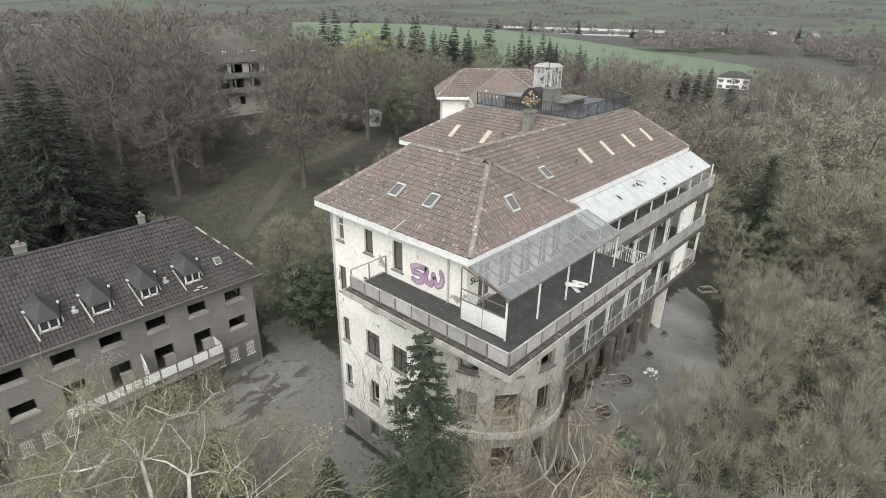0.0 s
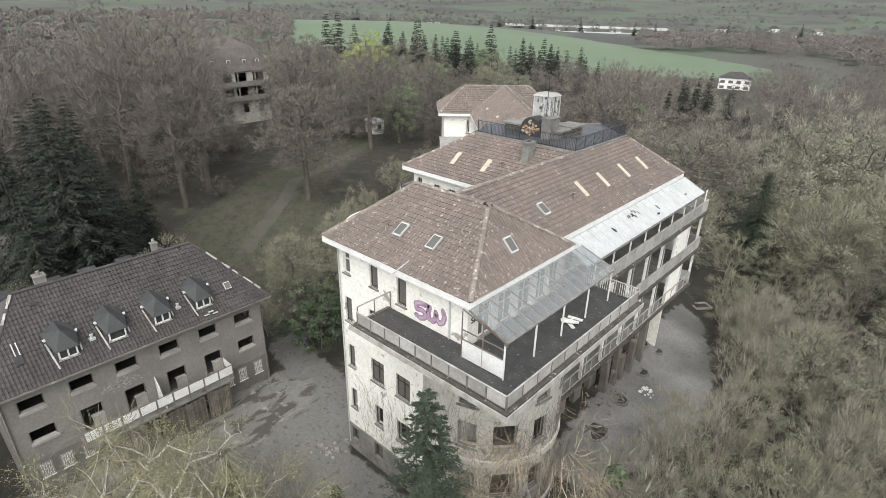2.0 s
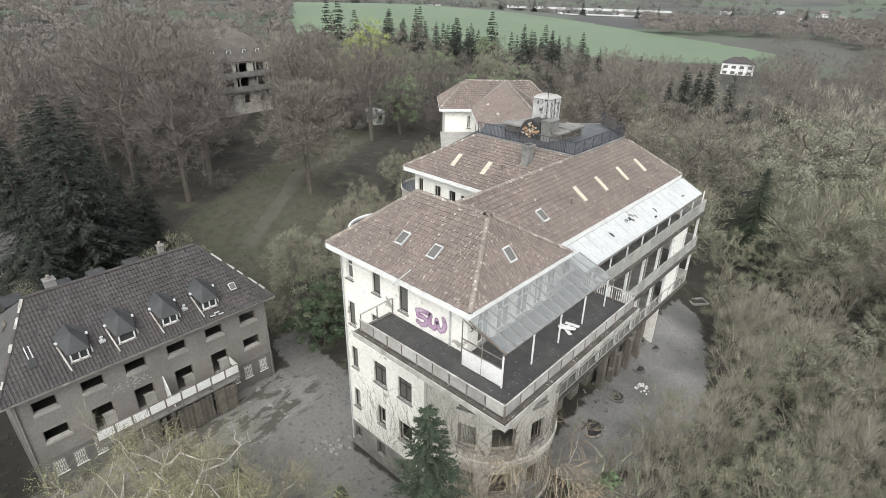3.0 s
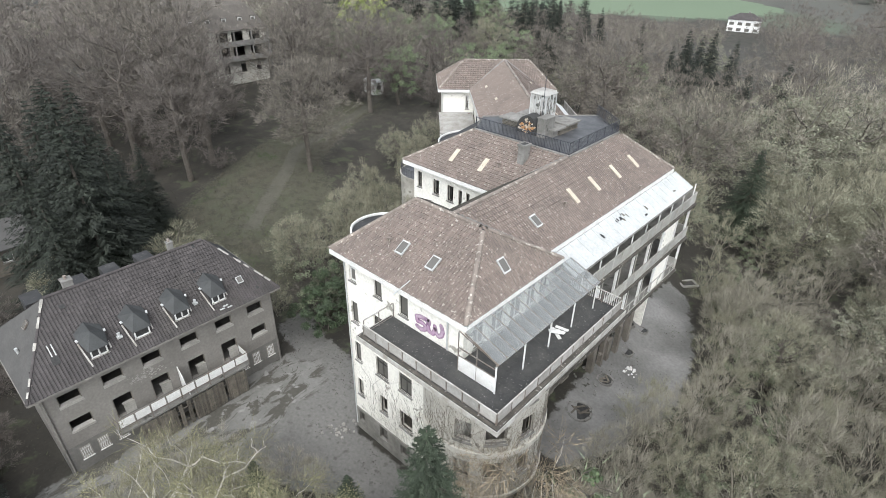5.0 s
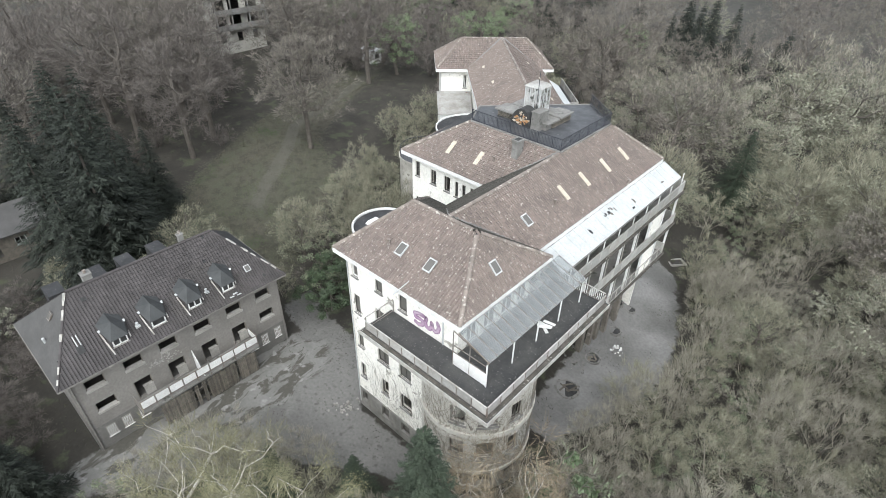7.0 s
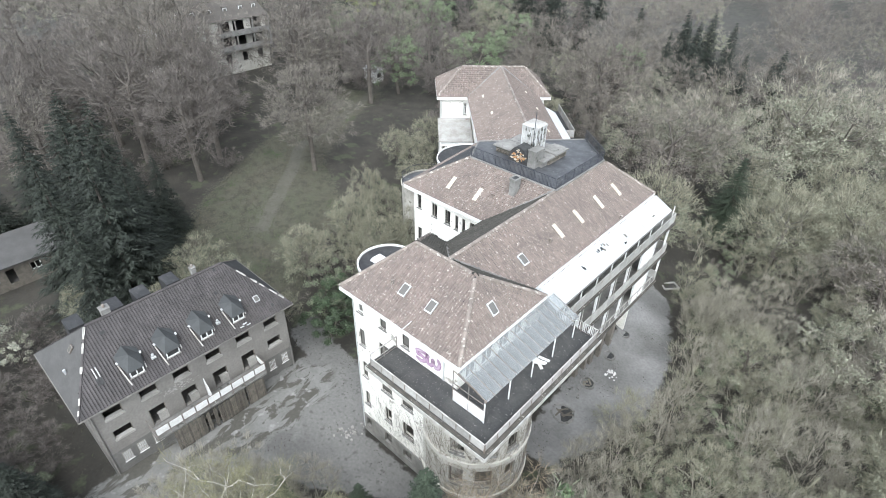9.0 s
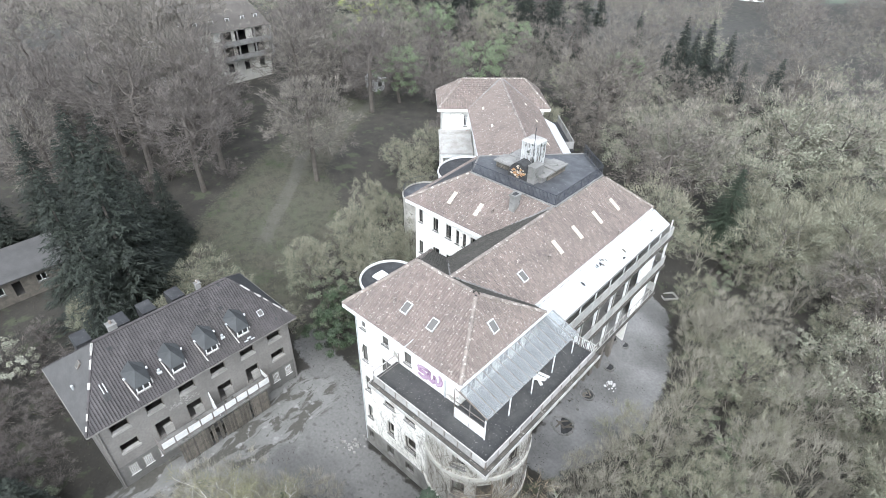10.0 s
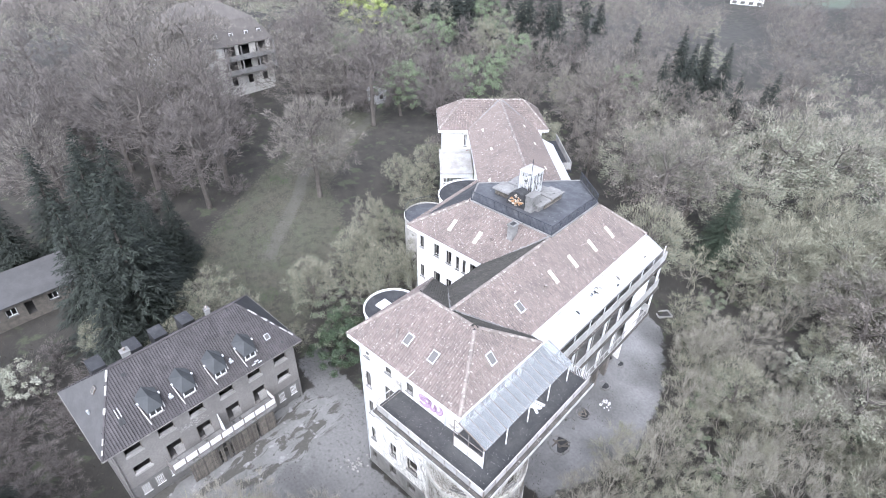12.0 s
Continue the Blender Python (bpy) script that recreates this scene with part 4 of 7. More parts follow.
drum(-25.6, 23.0, 2.35, -1.5, 16.3, FELT)
part("skylight", Shape().hexa([(-26.9, 22.2, 16.35), (-25.8, 22.2, 16.35), (-25.8, 23.3, 16.35), (-26.9, 23.3, 16.35)], [(-26.75, 22.35, 16.6), (-25.95, 22.35, 16.6), (-25.95, 23.15, 16.6), (-26.75, 23.15, 16.6)]), WHITE, hospital, "white dome skylight")
drum(-34.6, 43.9, 3.75, -1.5, 15.3, FELT)
drum(-40.3, 42.6, 3.0, -1.5, 10.7, DECK, "round_terrace", DIRTY, DIRTY)
ring_rail = part("round_railing", Shape().tube([(-40.3 + 2.95 * math.cos(w), 42.6 + 2.95 * math.sin(w), 11.75) for w in np.linspace(0, 2 * math.pi, 33)], [0.03] * 33, 5), DARK_STEEL, hospital, "dark round steel railing")
for w in np.linspace(0, 2 * math.pi, 49)[:48]:
    c, d = -40.3 + 2.95 * math.cos(w), 42.6 + 2.95 * math.sin(w)
    part("baluster", Shape().bar((c, d, 10.6), (c, d, 11.75), 0.022), DARK_STEEL, ring_rail)
s = Shape().hexa([uv(3.4, 66.3, 12.6), uv(7.9, 66.3, 12.6), uv(7.9, 71.8, 13.7), uv(3.4, 71.8, 13.7)], [uv(3.4, 66.3, 12.7), uv(7.9, 66.3, 12.7), uv(7.9, 71.8, 13.8), uv(3.4, 71.8, 13.8)])
lean = part("lean_to_roof", s, PANEL, hospital, "grey corrugated lean-to roof")
s = Shape()
for k in range(26):
    s.bar(uv(3.4, 66.4 + 0.21 * k, 12.74 + 0.042 * k), uv(7.9, 66.4 + 0.21 * k, 12.74 + 0.042 * k), 0.06, 0.05)
part("corrugation", s, PANEL, lean)
wall("glazed_front", uv(3.6, 66.6), uv(7.9, 66.6), -1, 12.5, [(0.2 + 0.52 * k, 0.62 + 0.52 * k, 11.2 - 0.8 * j, 11.9 - 0.8 * j) for k in range(7) for j in range(2)], 0.15, WHITE, hospital)
wall("wall", uv(3.6, 71.9), uv(3.6, 66.8), -1, 12.5, [], 0.3, PLASTER, hospital)
# sheet roof and terrace of the rear wing
s = Shape().hexa([uv(17.2, 50.5, 16.4), uv(19.4, 52.5, 15.2), uv(19.4, 70, 15.2), uv(17.2, 70, 16.4)], [uv(17.2, 50.5, 16.44), uv(19.4, 52.5, 15.24), uv(19.4, 70, 15.24), uv(17.2, 70, 16.44)])
part("sheet_roof", s, METAL_ROOF, hospital, "pale sheet metal lean-to roof over the loggias")
rear = part("rear_terrace", Shape().prism([uv(18.2, 66), uv(21.4, 66), uv(21.4, 76), uv(18.2, 76)], 12.9, 13.2), FELT, hospital)
railing(uv(18.4, 66.1), uv(21.3, 66.1), 13.2, rear, 1.1, step=1.5)
railing(uv(21.3, 66.1), uv(21.3, 75.9), 13.2, rear, 1.1, step=1.5)
for z in (13.2, 9.65):
    s = Shape().prism([uv(16.5, 51), uv(19.3, 53), uv(19.3, 66), uv(16.5, 66)], z - 0.28, z)
    log = part("loggia", s, CONCRETE, hospital, "open loggia with weathered balustrade")
    railing(uv(19.2, 53), uv(19.2, 66), z, log, 1.05, step=1.4)

# pipe and graffiti on the south wall
part("rain_pipe", Shape().tube([(-15.75, 18.82, 0.5), (-15.75, 18.82, 16.6)], [0.06, 0.06], 8), METAL_ROOF, hospital)
part("rain_pipe", Shape().tube([(-25.05, 18.8, 0.5), (-25.05, 18.8, 16.6)], [0.05, 0.05], 8), METAL_ROOF, hospital)


def letters(text, at, size, turn, material, parent, thick=0.0, bold=0.0, label=""):
    curve = bpy.data.curves.new("writing", "FONT")
    curve.body, curve.size, curve.extrude, curve.offset = text, size, 0.004, bold
    tmp = bpy.data.objects.new("writing", curve)
    scene.collection.objects.link(tmp)
    data = bpy.data.meshes.new_from_object(tmp.evaluated_get(bpy.context.evaluated_depsgraph_get()))
    bpy.data.objects.remove(tmp)
    data.transform(Matrix.Translation(at) @ turn)
    data.materials.clear()
    data.materials.append(material)
    return part("graffiti", data, None, parent, label)


def spray(strokes, width, depth, material, label):
    """Broad sprayed strokes on the south wall, in the letters' own plan."""
    s = Shape()
    for line in strokes:
        pts = [Vector((-18.38 + u, 18.885 - depth, 13.86 + v + 0.19 * u)) for u, v in line]
        for a, b in zip(pts, pts[1:]):
            s.bar(a, b, 0.008, width, (0, 0, 1) if abs((b - a).x) > 0.05 else (1, 0, 0))
        for p in pts:
            ring = [p + Vector((math.cos(g) * width / 2, 0, math.sin(g) * width / 2)) for g in np.linspace(0, 2 * math.pi, 11)[:10]]
            s.face(*[q + Vector((0, -0.0045, 0)) for q in ring])
    return part("graffiti", s, material, hospital, label)


LETTER_S = [(0.95, 0.92), (0.45, 1.0), (0.08, 0.92), (0.14, 0.6), (0.55, 0.58), (0.86, 0.4), (0.76, 0.14), (0.42, 0.05), (0.12, 0.2)]
LETTER_W = [(1.12, 0.88), (1.02, 0.5), (1.12, 0.14), (1.4, 0.06), (1.58, 0.3), (1.6, 0.66), (1.66, 0.28), (1.86, 0.04), (2.12, 0.16), (2.22, 0.5), (2.1, 0.86)]
spray([LETTER_S, LETTER_W], 0.34, 0.0, PURPLE, "purple sprayed letters")
spray([LETTER_S[1:-1], LETTER_W[1:-1]], 0.15, 0.006, PINK, "pale lilac fill of the sprayed letters")
letters("Sick", (-14.585, 19.15, 14.95), 0.5, pose(0, 0, 0, 90, 0, 90), BLACK, hospital, bold=0.01, label="black sprayed word")
pile = thing("scrap_boards", (-11.8, 24.9, FLOOR), "pile of white broken boards on the terrace", "debris")
rng = random.Random(3)
for k in range(7):
    a = Vector((-11.9 + rng.uniform(-0.3, 0.3), 24.8 + rng.uniform(-0.35, 0.35), FLOOR + 0.03 + 0.04 * k))
    w = rng.uniform(-0.6, 0.9)
    d = Vector((math.cos(w), math.sin(w), 0)) * rng.uniform(0.2, 0.5)
    part("scrap_board", Shape().bar(a - d, a + d, 0.22, 0.04), WHITE, pile)


# bare creeper on the lower walls
rng = random.Random(12)
creeper = thing("creeper", (-17, 18.8, 0), "bare brown creeper clinging to the plaster", "plant")
joined = Shape()
for k in range(900):
    bay = rng.random() < 0.72
    u = rng.uniform(-110, 30) if bay else -16.5 - 7.5 * rng.random() ** 1.7
    z, pts = rng.uniform(0.2, 8.0 if bay else 6.0), []
    way = rng.uniform(-0.4, 0.4)
    for i in range(rng.randint(6, 22)):
        if bay:
            pts.append((CX + (CR + 0.03) * math.cos(radians(u)), CY + (CR + 0.03) * math.sin(radians(u)), z))
        else:
            pts.append((u, 18.875, z))
        way = 0.85 * way + rng.uniform(-0.3, 0.3)
        z += rng.uniform(0.08, 0.34)
        u += way * (4.5 if bay else 0.4)
        if z > (12.2 if bay else 9.5) or (not bay and not -25 < u < -16.2) or (bay and not -118 < u < 60):
            break
    if len(pts) > 3:
        thick = rng.uniform(0.004, 0.011)
        radii = [thick * (1.2 - 0.9 * i / len(pts)) for i in range(len(pts))]
        if k < 280:
            part("vine", Shape().tube(pts, radii, 3), VINE, creeper)
        else:
            joined.tube(pts, radii, 3)
part("vines", joined, VINE, creeper, kind="stuff")

# ---- the grey house ----
house = thing("grey_house", (-41, 10, 0), "derelict grey rendered house with dark tiled hip roof and dormers", "house")
HE, HR = 8.05, 12.45
FX, BX, Y0, Y1 = -35.87, -46.0, 1.0, 19.7
slope([(FX, Y0, HE), (FX, Y1, HE), (-40.47, 16.0, HR), (-40.47, 4.5, HR)], house, DARK_TILE, DARK_TILE_ONE, near=(-36.5, 13, 8.6), skip=0.004)
slope([(BX, Y1, HE), (BX, Y0, HE), (-40.47, 4.5, HR), (-40.47, 16.0, HR)], house, DARK_TILE)
s = Shape().hexa([(BX, Y0, HE - 0.08), (FX, Y0, HE - 0.08), (-40.47, 4.5, HR - 0.08)], [(BX, Y0, HE), (FX, Y0, HE), (-40.47, 4.5, HR)])
part("roof_slope", s, HIP, house, "smooth grey fibre sheet hip")
s = Shape().hexa([(FX, Y1, HE - 0.08), (BX, Y1, HE - 0.08), (-40.47, 16, HR - 0.08)], [(FX, Y1, HE), (BX, Y1, HE), (-40.47, 16, HR)])
part("roof_slope", s, FELT, house, "smooth dark hip")
ridge((-40.47, 4.5, HR), (-40.47, 16, HR), house, DARK_TILE, 0.13)
ridge((FX, Y0, HE), (-40.47, 4.5, HR), house, DARK_TILE, 0.1)
ridge((FX, Y1, HE), (-40.47, 16, HR), house, DARK_TILE, 0.1)
gutter([(FX, Y0, HE), (FX, Y1, HE)], house, 0.14, 0.12, GREY_PLASTER)
gutter([(BX, Y0, HE), (FX, Y0, HE)], house, 0.14, 0.1, GREY_PLASTER)
gutter([(FX, Y1, HE), (BX, Y1, HE)], house, 0.14, 0.1, GREY_PLASTER)
H0, H1, H2, H3 = (-36.6, 1.6), (-36.6, 19.1), (-45.4, 19.1), (-45.4, 1.6)
ups = [(y - 1.6, y - 1.6 + 1.4, 6.22, 7.1) for y in (2.55, 5.35, 8.1, 11.0, 13.92, 16.76)]
low = [(2.6 - 1.6, 4.05 - 1.6, 3.8, 4.7), (16.76 - 1.6, 18.17 - 1.6, 3.8, 4.7)]
doors = [(y - 1.6, y - 1.6 + 1.38, 2.8, 4.7) for y in (5.45, 8.22, 11.13, 13.97)]
cellar = [(0.9, 1.65, 0.95, 2.1), (2.1, 2.85, 0.95, 2.1), (3.4, 4.15, 0.95, 2.1), (13.6, 14.3, 0.95, 2.0), (14.8, 15.5, 0.95, 2.15), (16.2, 16.9, 0.95, 2.15)]
wall("wall", H0, H1, -0.6, 8.0, ups + low + doors, 0.35, GREY_PLASTER, house)
for h in doors:
    s = Shape().box(-36.86, 1.6 + h[0] + 0.62, 2.8, -36.63, 1.6 + h[1] - 0.01, 3.72).box(-36.9, 1.6 + h[0] + 0.58, 3.72, -36.58, 1.6 + h[1] - 0.01, 3.79)
    part("door_infill", s, SILL, house, "waist-high masonry infill in a balcony door")
    for u, z in ((h[0] + 0.04, 2.8), (h[1] - 0.04, 3.8)):
        part("door_jamb", Shape().bar((-36.68, 1.6 + u, z), (-36.68, 1.6 + u, 4.68), 0.07), OLD_WOOD, house)
for h in ups + low:
    a, b, z = 1.6 + h[0], 1.6 + h[1], h[2]
    part("window_sill", Shape().hexa([(-36.5, a - 0.06, z - 0.2), (-36.5, b + 0.06, z - 0.2), (-36.72, b + 0.06, z - 0.2), (-36.72, a - 0.06, z - 0.2)], [(-36.5, a - 0.06, z - 0.02), (-36.5, b + 0.06, z - 0.02), (-36.85, b + 0.02, z + 0.05), (-36.85, a - 0.02, z + 0.05)]), SILL, house)
    s = Shape().bar((-36.7, a + 0.03, z), (-36.7, a + 0.03, h[3]), 0.06).bar((-36.7, b - 0.03, z), (-36.7, b - 0.03, h[3]), 0.06).bar((-36.7, a, h[3] - 0.03), (-36.7, b, h[3] - 0.03), 0.05)
    part("window_frame", s, OLD_WOOD, house)
part("plinth_band", Shape().box(-36.598, 1.57, -0.6, -36.575, 19.13, 2.45), HOUSE_PLINTH, house, "darker grey rendered base")
for h in cellar:
    a = 1.6 + h[0]
    w = part("cellar_window", Shape().box(-36.62, a, h[2], -36.56, a + 0.74, h[3]), CELLAR, house, "boarded cellar window")
    s = Shape()
    for i in range(5):
        s.bar((-36.54, a + 0.09 + 0.14 * i, h[2] + 0.05), (-36.54, a + 0.09 + 0.14 * i, h[3] - 0.05), 0.022, 0.022, (1, 0, 0))
    for i in range(3):
        zz = h[2] + (h[3] - h[2]) * (i + 0.5) / 3
        for j in range(4):
            s.bar((-36.535, a + 0.09 + 0.14 * j, zz - 0.14), (-36.535, a + 0.23 + 0.14 * j, zz + 0.14), 0.018, 0.018, (1, 0, 0))
    s.box(-36.56, a - 0.03, h[2] - 0.06, -36.5, a + 0.77, h[2])
    part("grille", s, WHITE, w)
wall("wall", H1, H2, -0.6, 8.0, [(2, 3, 5.4, 6.5), (5, 6, 5.4, 6.5), (3, 4.1, 0.2, 2.3)], 0.35, GREY_PLASTER, house, trim=0.36)
wall("wall", H2, H3, -0.6, 8.0, [], 0.35, GREY_PLASTER, house)
wall("wall", H3, H0, -0.6, 8.0, [(2, 3, 5.4, 6.5)], 0.35, GREY_PLASTER, house, trim=0.36)
# unseen floors and partitions, with the rooms' shade in their dark colour
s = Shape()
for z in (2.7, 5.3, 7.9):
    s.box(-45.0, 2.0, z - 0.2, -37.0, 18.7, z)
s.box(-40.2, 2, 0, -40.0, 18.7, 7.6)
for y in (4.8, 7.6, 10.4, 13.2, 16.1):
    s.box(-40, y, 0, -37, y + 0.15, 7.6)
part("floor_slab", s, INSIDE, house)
rng = random.Random(23)
for k in range(70):
    y, z, r = rng.gauss(8.0, 0.7), rng.gauss(5.45, 0.25), rng.uniform(0.03, 0.1)
    if 4.85 < z < 6.0:
        ring = [(-36.594, y + r * rng.uniform(0.6, 1.7) * math.cos(g), z + r * rng.uniform(0.4, 1.0) * math.sin(g)) for g in np.linspace(0, 6.283, 9)[:8]]
        part("flaked_patch", Shape().face(*ring), SILL, house)
bal = part("balcony", Shape().box(-36.49, 5.0, 2.62, -34.95, 15.35, 2.8), CONCRETE, house, "long balcony with white parapet panels over a board fence")
for k in range(9):
    y = 5.05 + 1.14 * k
    part("parapet_panel", Shape().box(-34.97, y + 0.07, 3.3, -34.92, y + 1.08, 3.98), WHITE, bal, "white parapet panel")
    part("post", Shape().box(-34.99, y - 0.025, 2.7, -34.93, y + 0.025, 4.06), STEEL, bal)
part("post", Shape().box(-34.99, 15.29, 2.7, -34.93, 15.34, 4.06), STEEL, bal)
for z in (3.22, 4.05):
    part("handrail", Shape().bar((-34.95, 5.0, z), (-34.95, 15.34, z), 0.05), STEEL, bal)
for y in (5.0, 15.33):
    part("side_rail", Shape().bar((-36.45, y, 4.03), (-34.95, y, 4.03), 0.05).bar((-36.45, y, 3.25), (-34.95, y, 3.25), 0.04), STEEL, bal)
part("parapet_panel", Shape().box(-36.4, 15.3, 3.3, -35.05, 15.33, 3.98), WHITE, bal, "white parapet panel")
part("divider", Shape().hexa([(-36.45, 10.22, 2.82), (-35.1, 10.22, 2.82), (-35.1, 10.29, 2.82), (-36.45, 10.29, 2.82)], [(-36.45, 10.22, 4.9), (-35.1, 10.02, 4.75), (-35.1, 10.09, 4.75), (-36.45, 10.29, 4.9)]), WHITE, bal)
rng = random.Random(6)
for k in range(52):
    y = 6.3 + 0.165 * k
    if rng.random() < 0.9:
        lift = rng.uniform(-0.12, 0.05)
        part("fence_board", Shape().box(-35.0, y, 0.1, -34.96, y + 0.135, 2.5 + lift), OLD_WOOD, bal)
for z in (0.7, 1.9):
    part("fence_rail", Shape().bar((-35.04, 6.2, z), (-35.04, 14.9, z), 0.06), OLD_WOOD, bal)


def dormer(y, broken=False):
    """A dormer under a pointed slate hood, with a white two-light window and pale flashing."""
    x0, z0, w, h = -36.58, 8.87, 0.55, 0.78
    back = -38.46
    ob = part("dormer", Shape().hexa([(back + 0.4, y - w, z0 + 1.2), (x0 - 0.02, y - w, z0 - 0.1), (x0 - 0.02, y + w, z0 - 0.1), (back + 0.4, y + w, z0 + 1.2)], [(back + 0.4, y - w, z0 + h + 0.45), (x0 - 0.02, y - w, z0 + h), (x0 - 0.02, y + w, z0 + h), (back + 0.4, y + w, z0 + h + 0.45)]), SLATE, house)
    e = 0.3
    lo, mid_z, top_z = z0 + h - 0.1, z0 + h + 0.42, z0 + h + 1.08
    a, b = (x0 + 0.22, y - w - 0.08, lo), (x0 + 0.22, y + w + 0.08, lo)
    c, d = (x0 - 0.75, y + w + e, mid_z - 0.06), (x0 - 0.75, y - w - e, mid_z - 0.06)
    peak, tail = (x0 - 0.62, y, top_z - 0.12), (back, y, top_z)
    c2, d2 = (back + 0.35, y + w + e, z0 + h + 0.62), (back + 0.35, y - w - e, z0 + h + 0.62)
    s = Shape()
    for ring in ((a, b, peak), (b, c, peak), (d, a, peak), (c, c2, tail, peak), (d2, d, peak, tail), (a, d, c, b), (d, d2, c2, c)):
        s.face(*ring)
    part("dormer_roof", s, SLATE, ob, "pointed dark slate hood")
    s = Shape()
    bars = [((y - w, z0 + 0.04), (y + w, z0 + 0.04)), ((y - w, z0 + h - 0.07), (y + w, z0 + h - 0.07)), ((y - w + 0.06, z0), (y - w + 0.06, z0 + h - 0.05)), ((y + w - 0.06, z0), (y + w - 0.06, z0 + h - 0.05))]
    if not broken:
        bars.append(((y, z0), (y, z0 + h - 0.05)))
    for (y0, p), (y1, q) in bars:
        s.bar((x0 + 0.03, y0, p), (x0 + 0.03, y1, q), 0.09, 0.08, (1, 0, 0))
    part("window_frame", s, WHITE, ob)
    part("window_sill", Shape().box(x0, y - w - 0.06, z0 - 0.07, x0 + 0.12, y + w + 0.06, z0 - 0.03), SILL, ob)
    # opaque black sheet: the dark of the room is painted behind the frame
    part("opening", Shape().box(x0 - 0.015, y - w + 0.08, z0 + 0.06, x0 + 0.006, y + w - 0.08, z0 + h - 0.08), BLACK, ob)
    for side, reach in ((-1, 0.0), (1, 0.5)):
        s = Shape()
        p = Vector((x0 + 0.5, y + side * (w + 0.17), z0 - 0.3))
        q = Vector((back + 0.9 + reach * -0.4, y + side * (w + 0.33), 8.05 + (-35.87 - back - 0.9) * 0.957 + 0.12))
        s.bar(p if side < 0 else p.lerp(q, 0.35), q if side < 0 else p.lerp(q, 0.62), 0.09, 0.05)
        part("flashing", s, RAIL, ob)
        part("hood_corner", Shape().bar((x0 - 0.8, y + side * (w + e + 0.02), mid_z - 0.05), (x0 - 1.0, y + side * (w + e + 0.06), mid_z + 0.02), 0.14, 0.1), METAL_ROOF, ob)


for k, y in enumerate((5.86, 8.76, 11.71, 14.68)):
    dormer(y, k == 1)
for x, y, h, r in ((-40.85, 6.2, 13.0, 0.32), (-40.75, 13.5, 13.1, 0.2)):
    ch = part("chimney", Shape().box(x - r, y - r, 11.3, x + r, y + r, h).box(x - r - 0.05, y - r - 0.05, h, x + r + 0.05, y + r + 0.05, h + 0.08), CONCRETE, house)
    part("chimney_pot", Shape().tube([(x, y, h + 0.1), (x, y, h + 0.35)], [0.1, 0.12], 8), RIDGE, ch)
s = Shape()
RX, RY, RN = Vector((0, 1, 0)), Vector((-4.6, 0, 4.4)).normalized(), Vector((4.4, 0, 4.6)).normalized()


def on_house_roof(x, y):
    return Vector((x, y, 8.05 + (-35.87 - x) * 0.957))


# black plates on the tiles paint the dark inside of the holes
for x, y, w, l in ((-37.3, 3.46, 0.45, 0.6), (-39.7, 5.25, 0.36, 0.3)):
    p = on_house_roof(x, y) + RN * 0.13
    ring = [p - RX * w / 2 - RY * l / 2, p + RX * w / 2 - RY * l / 2, p + RX * w / 2 + RY * l / 2, p - RX * w / 2 + RY * l / 2]
    part("roof_hole", Shape().hexa(ring, [q + RN * 0.02 for q in ring]), BLACK, house)
for x, y in ((-37.84, 3.4), (-37.84, 3.64)):
    part("loose_flashing", Shape().bar(on_house_roof(x, y) + RN * 0.1 - RY * 0.45, on_house_roof(x, y) + RN * 0.16 + RY * 0.4, 0.06, 0.04), METAL_ROOF, house)
roof_window(on_house_roof(-37.32, 16.96) + RN * 0.03, RX, RY, RN, house, METAL_ROOF, (0.5, 0.6))
for x, y in ((-36.15, 14.6), (-36.25, 14.95), (-36.1, 15.2)):
    part("loose_flashing", Shape().bar(on_house_roof(x, y - 0.2) + RN * 0.09, on_house_roof(x, y + 0.2) + RN * 0.09, 0.2, 0.03), METAL_ROOF, house)
hip_n = (Vector((BX, Y0, HE)) - Vector((FX, Y0, HE))).cross(Vector((-40.47, 4.5, HR)) - Vector((FX, Y0, HE))).normalized()
hip_n = hip_n if hip_n.z > 0 else -hip_n
hip_up = Vector((0, 3.5, 4.4)).normalized()
roof_window(Vector((-40.9, 3.1, HE + 2.1 * 4.4 / 3.5)) + hip_n * 0.02, (1, 0, 0), hip_up, hip_n, house, STEEL, (0.45, 0.6))
part("vent_pipe", Shape().tube([(-40.2, 2.0, 9.2), (-40.2, 1.95, 9.7)], [0.09, 0.11]), METAL_ROOF, house)
rng = random.Random(19)
for y_ridge, y_eave in ((16.0, Y1), (4.5, Y0)):
    for k in range(10):
        f = rng.uniform(0.03, 0.97)
        p = Vector((FX, y_eave, HE)).lerp(Vector((-40.47, y_ridge, HR)), f) + Vector((0, 0, 0.13))
        d = (Vector((-40.47, y_ridge, HR)) - Vector((FX, y_eave, HE))).normalized()
        part("ridge_mortar", Shape().bar(p, p + d * rng.uniform(0.2, 0.7), rng.uniform(0.1, 0.22), 0.05), RAIL, house)
for y in (4.2, 7.3, 9.6, 12.2):
    part("rear_dormer", Shape().box(-44.4, y - 0.6, 9.0, -42.6, y + 0.6, 11.2), FELT, house)
for y in (7.4, 13.02):
    part("vent_pipe", Shape().tube([(-37.08, y, 9.15), (-37.08, y, 9.6)], [0.1, 0.12]).box(-37.2, y - 0.18, 9.2, -36.9, y + 0.18, 9.36), METAL_ROOF, house)
for y in (1.75, 18.95):
    part("rain_pipe", Shape().tube([(-36.5, y, 0), (-36.5, y, 7.9)], [0.05, 0.05], 8), GREY_PLASTER, house)


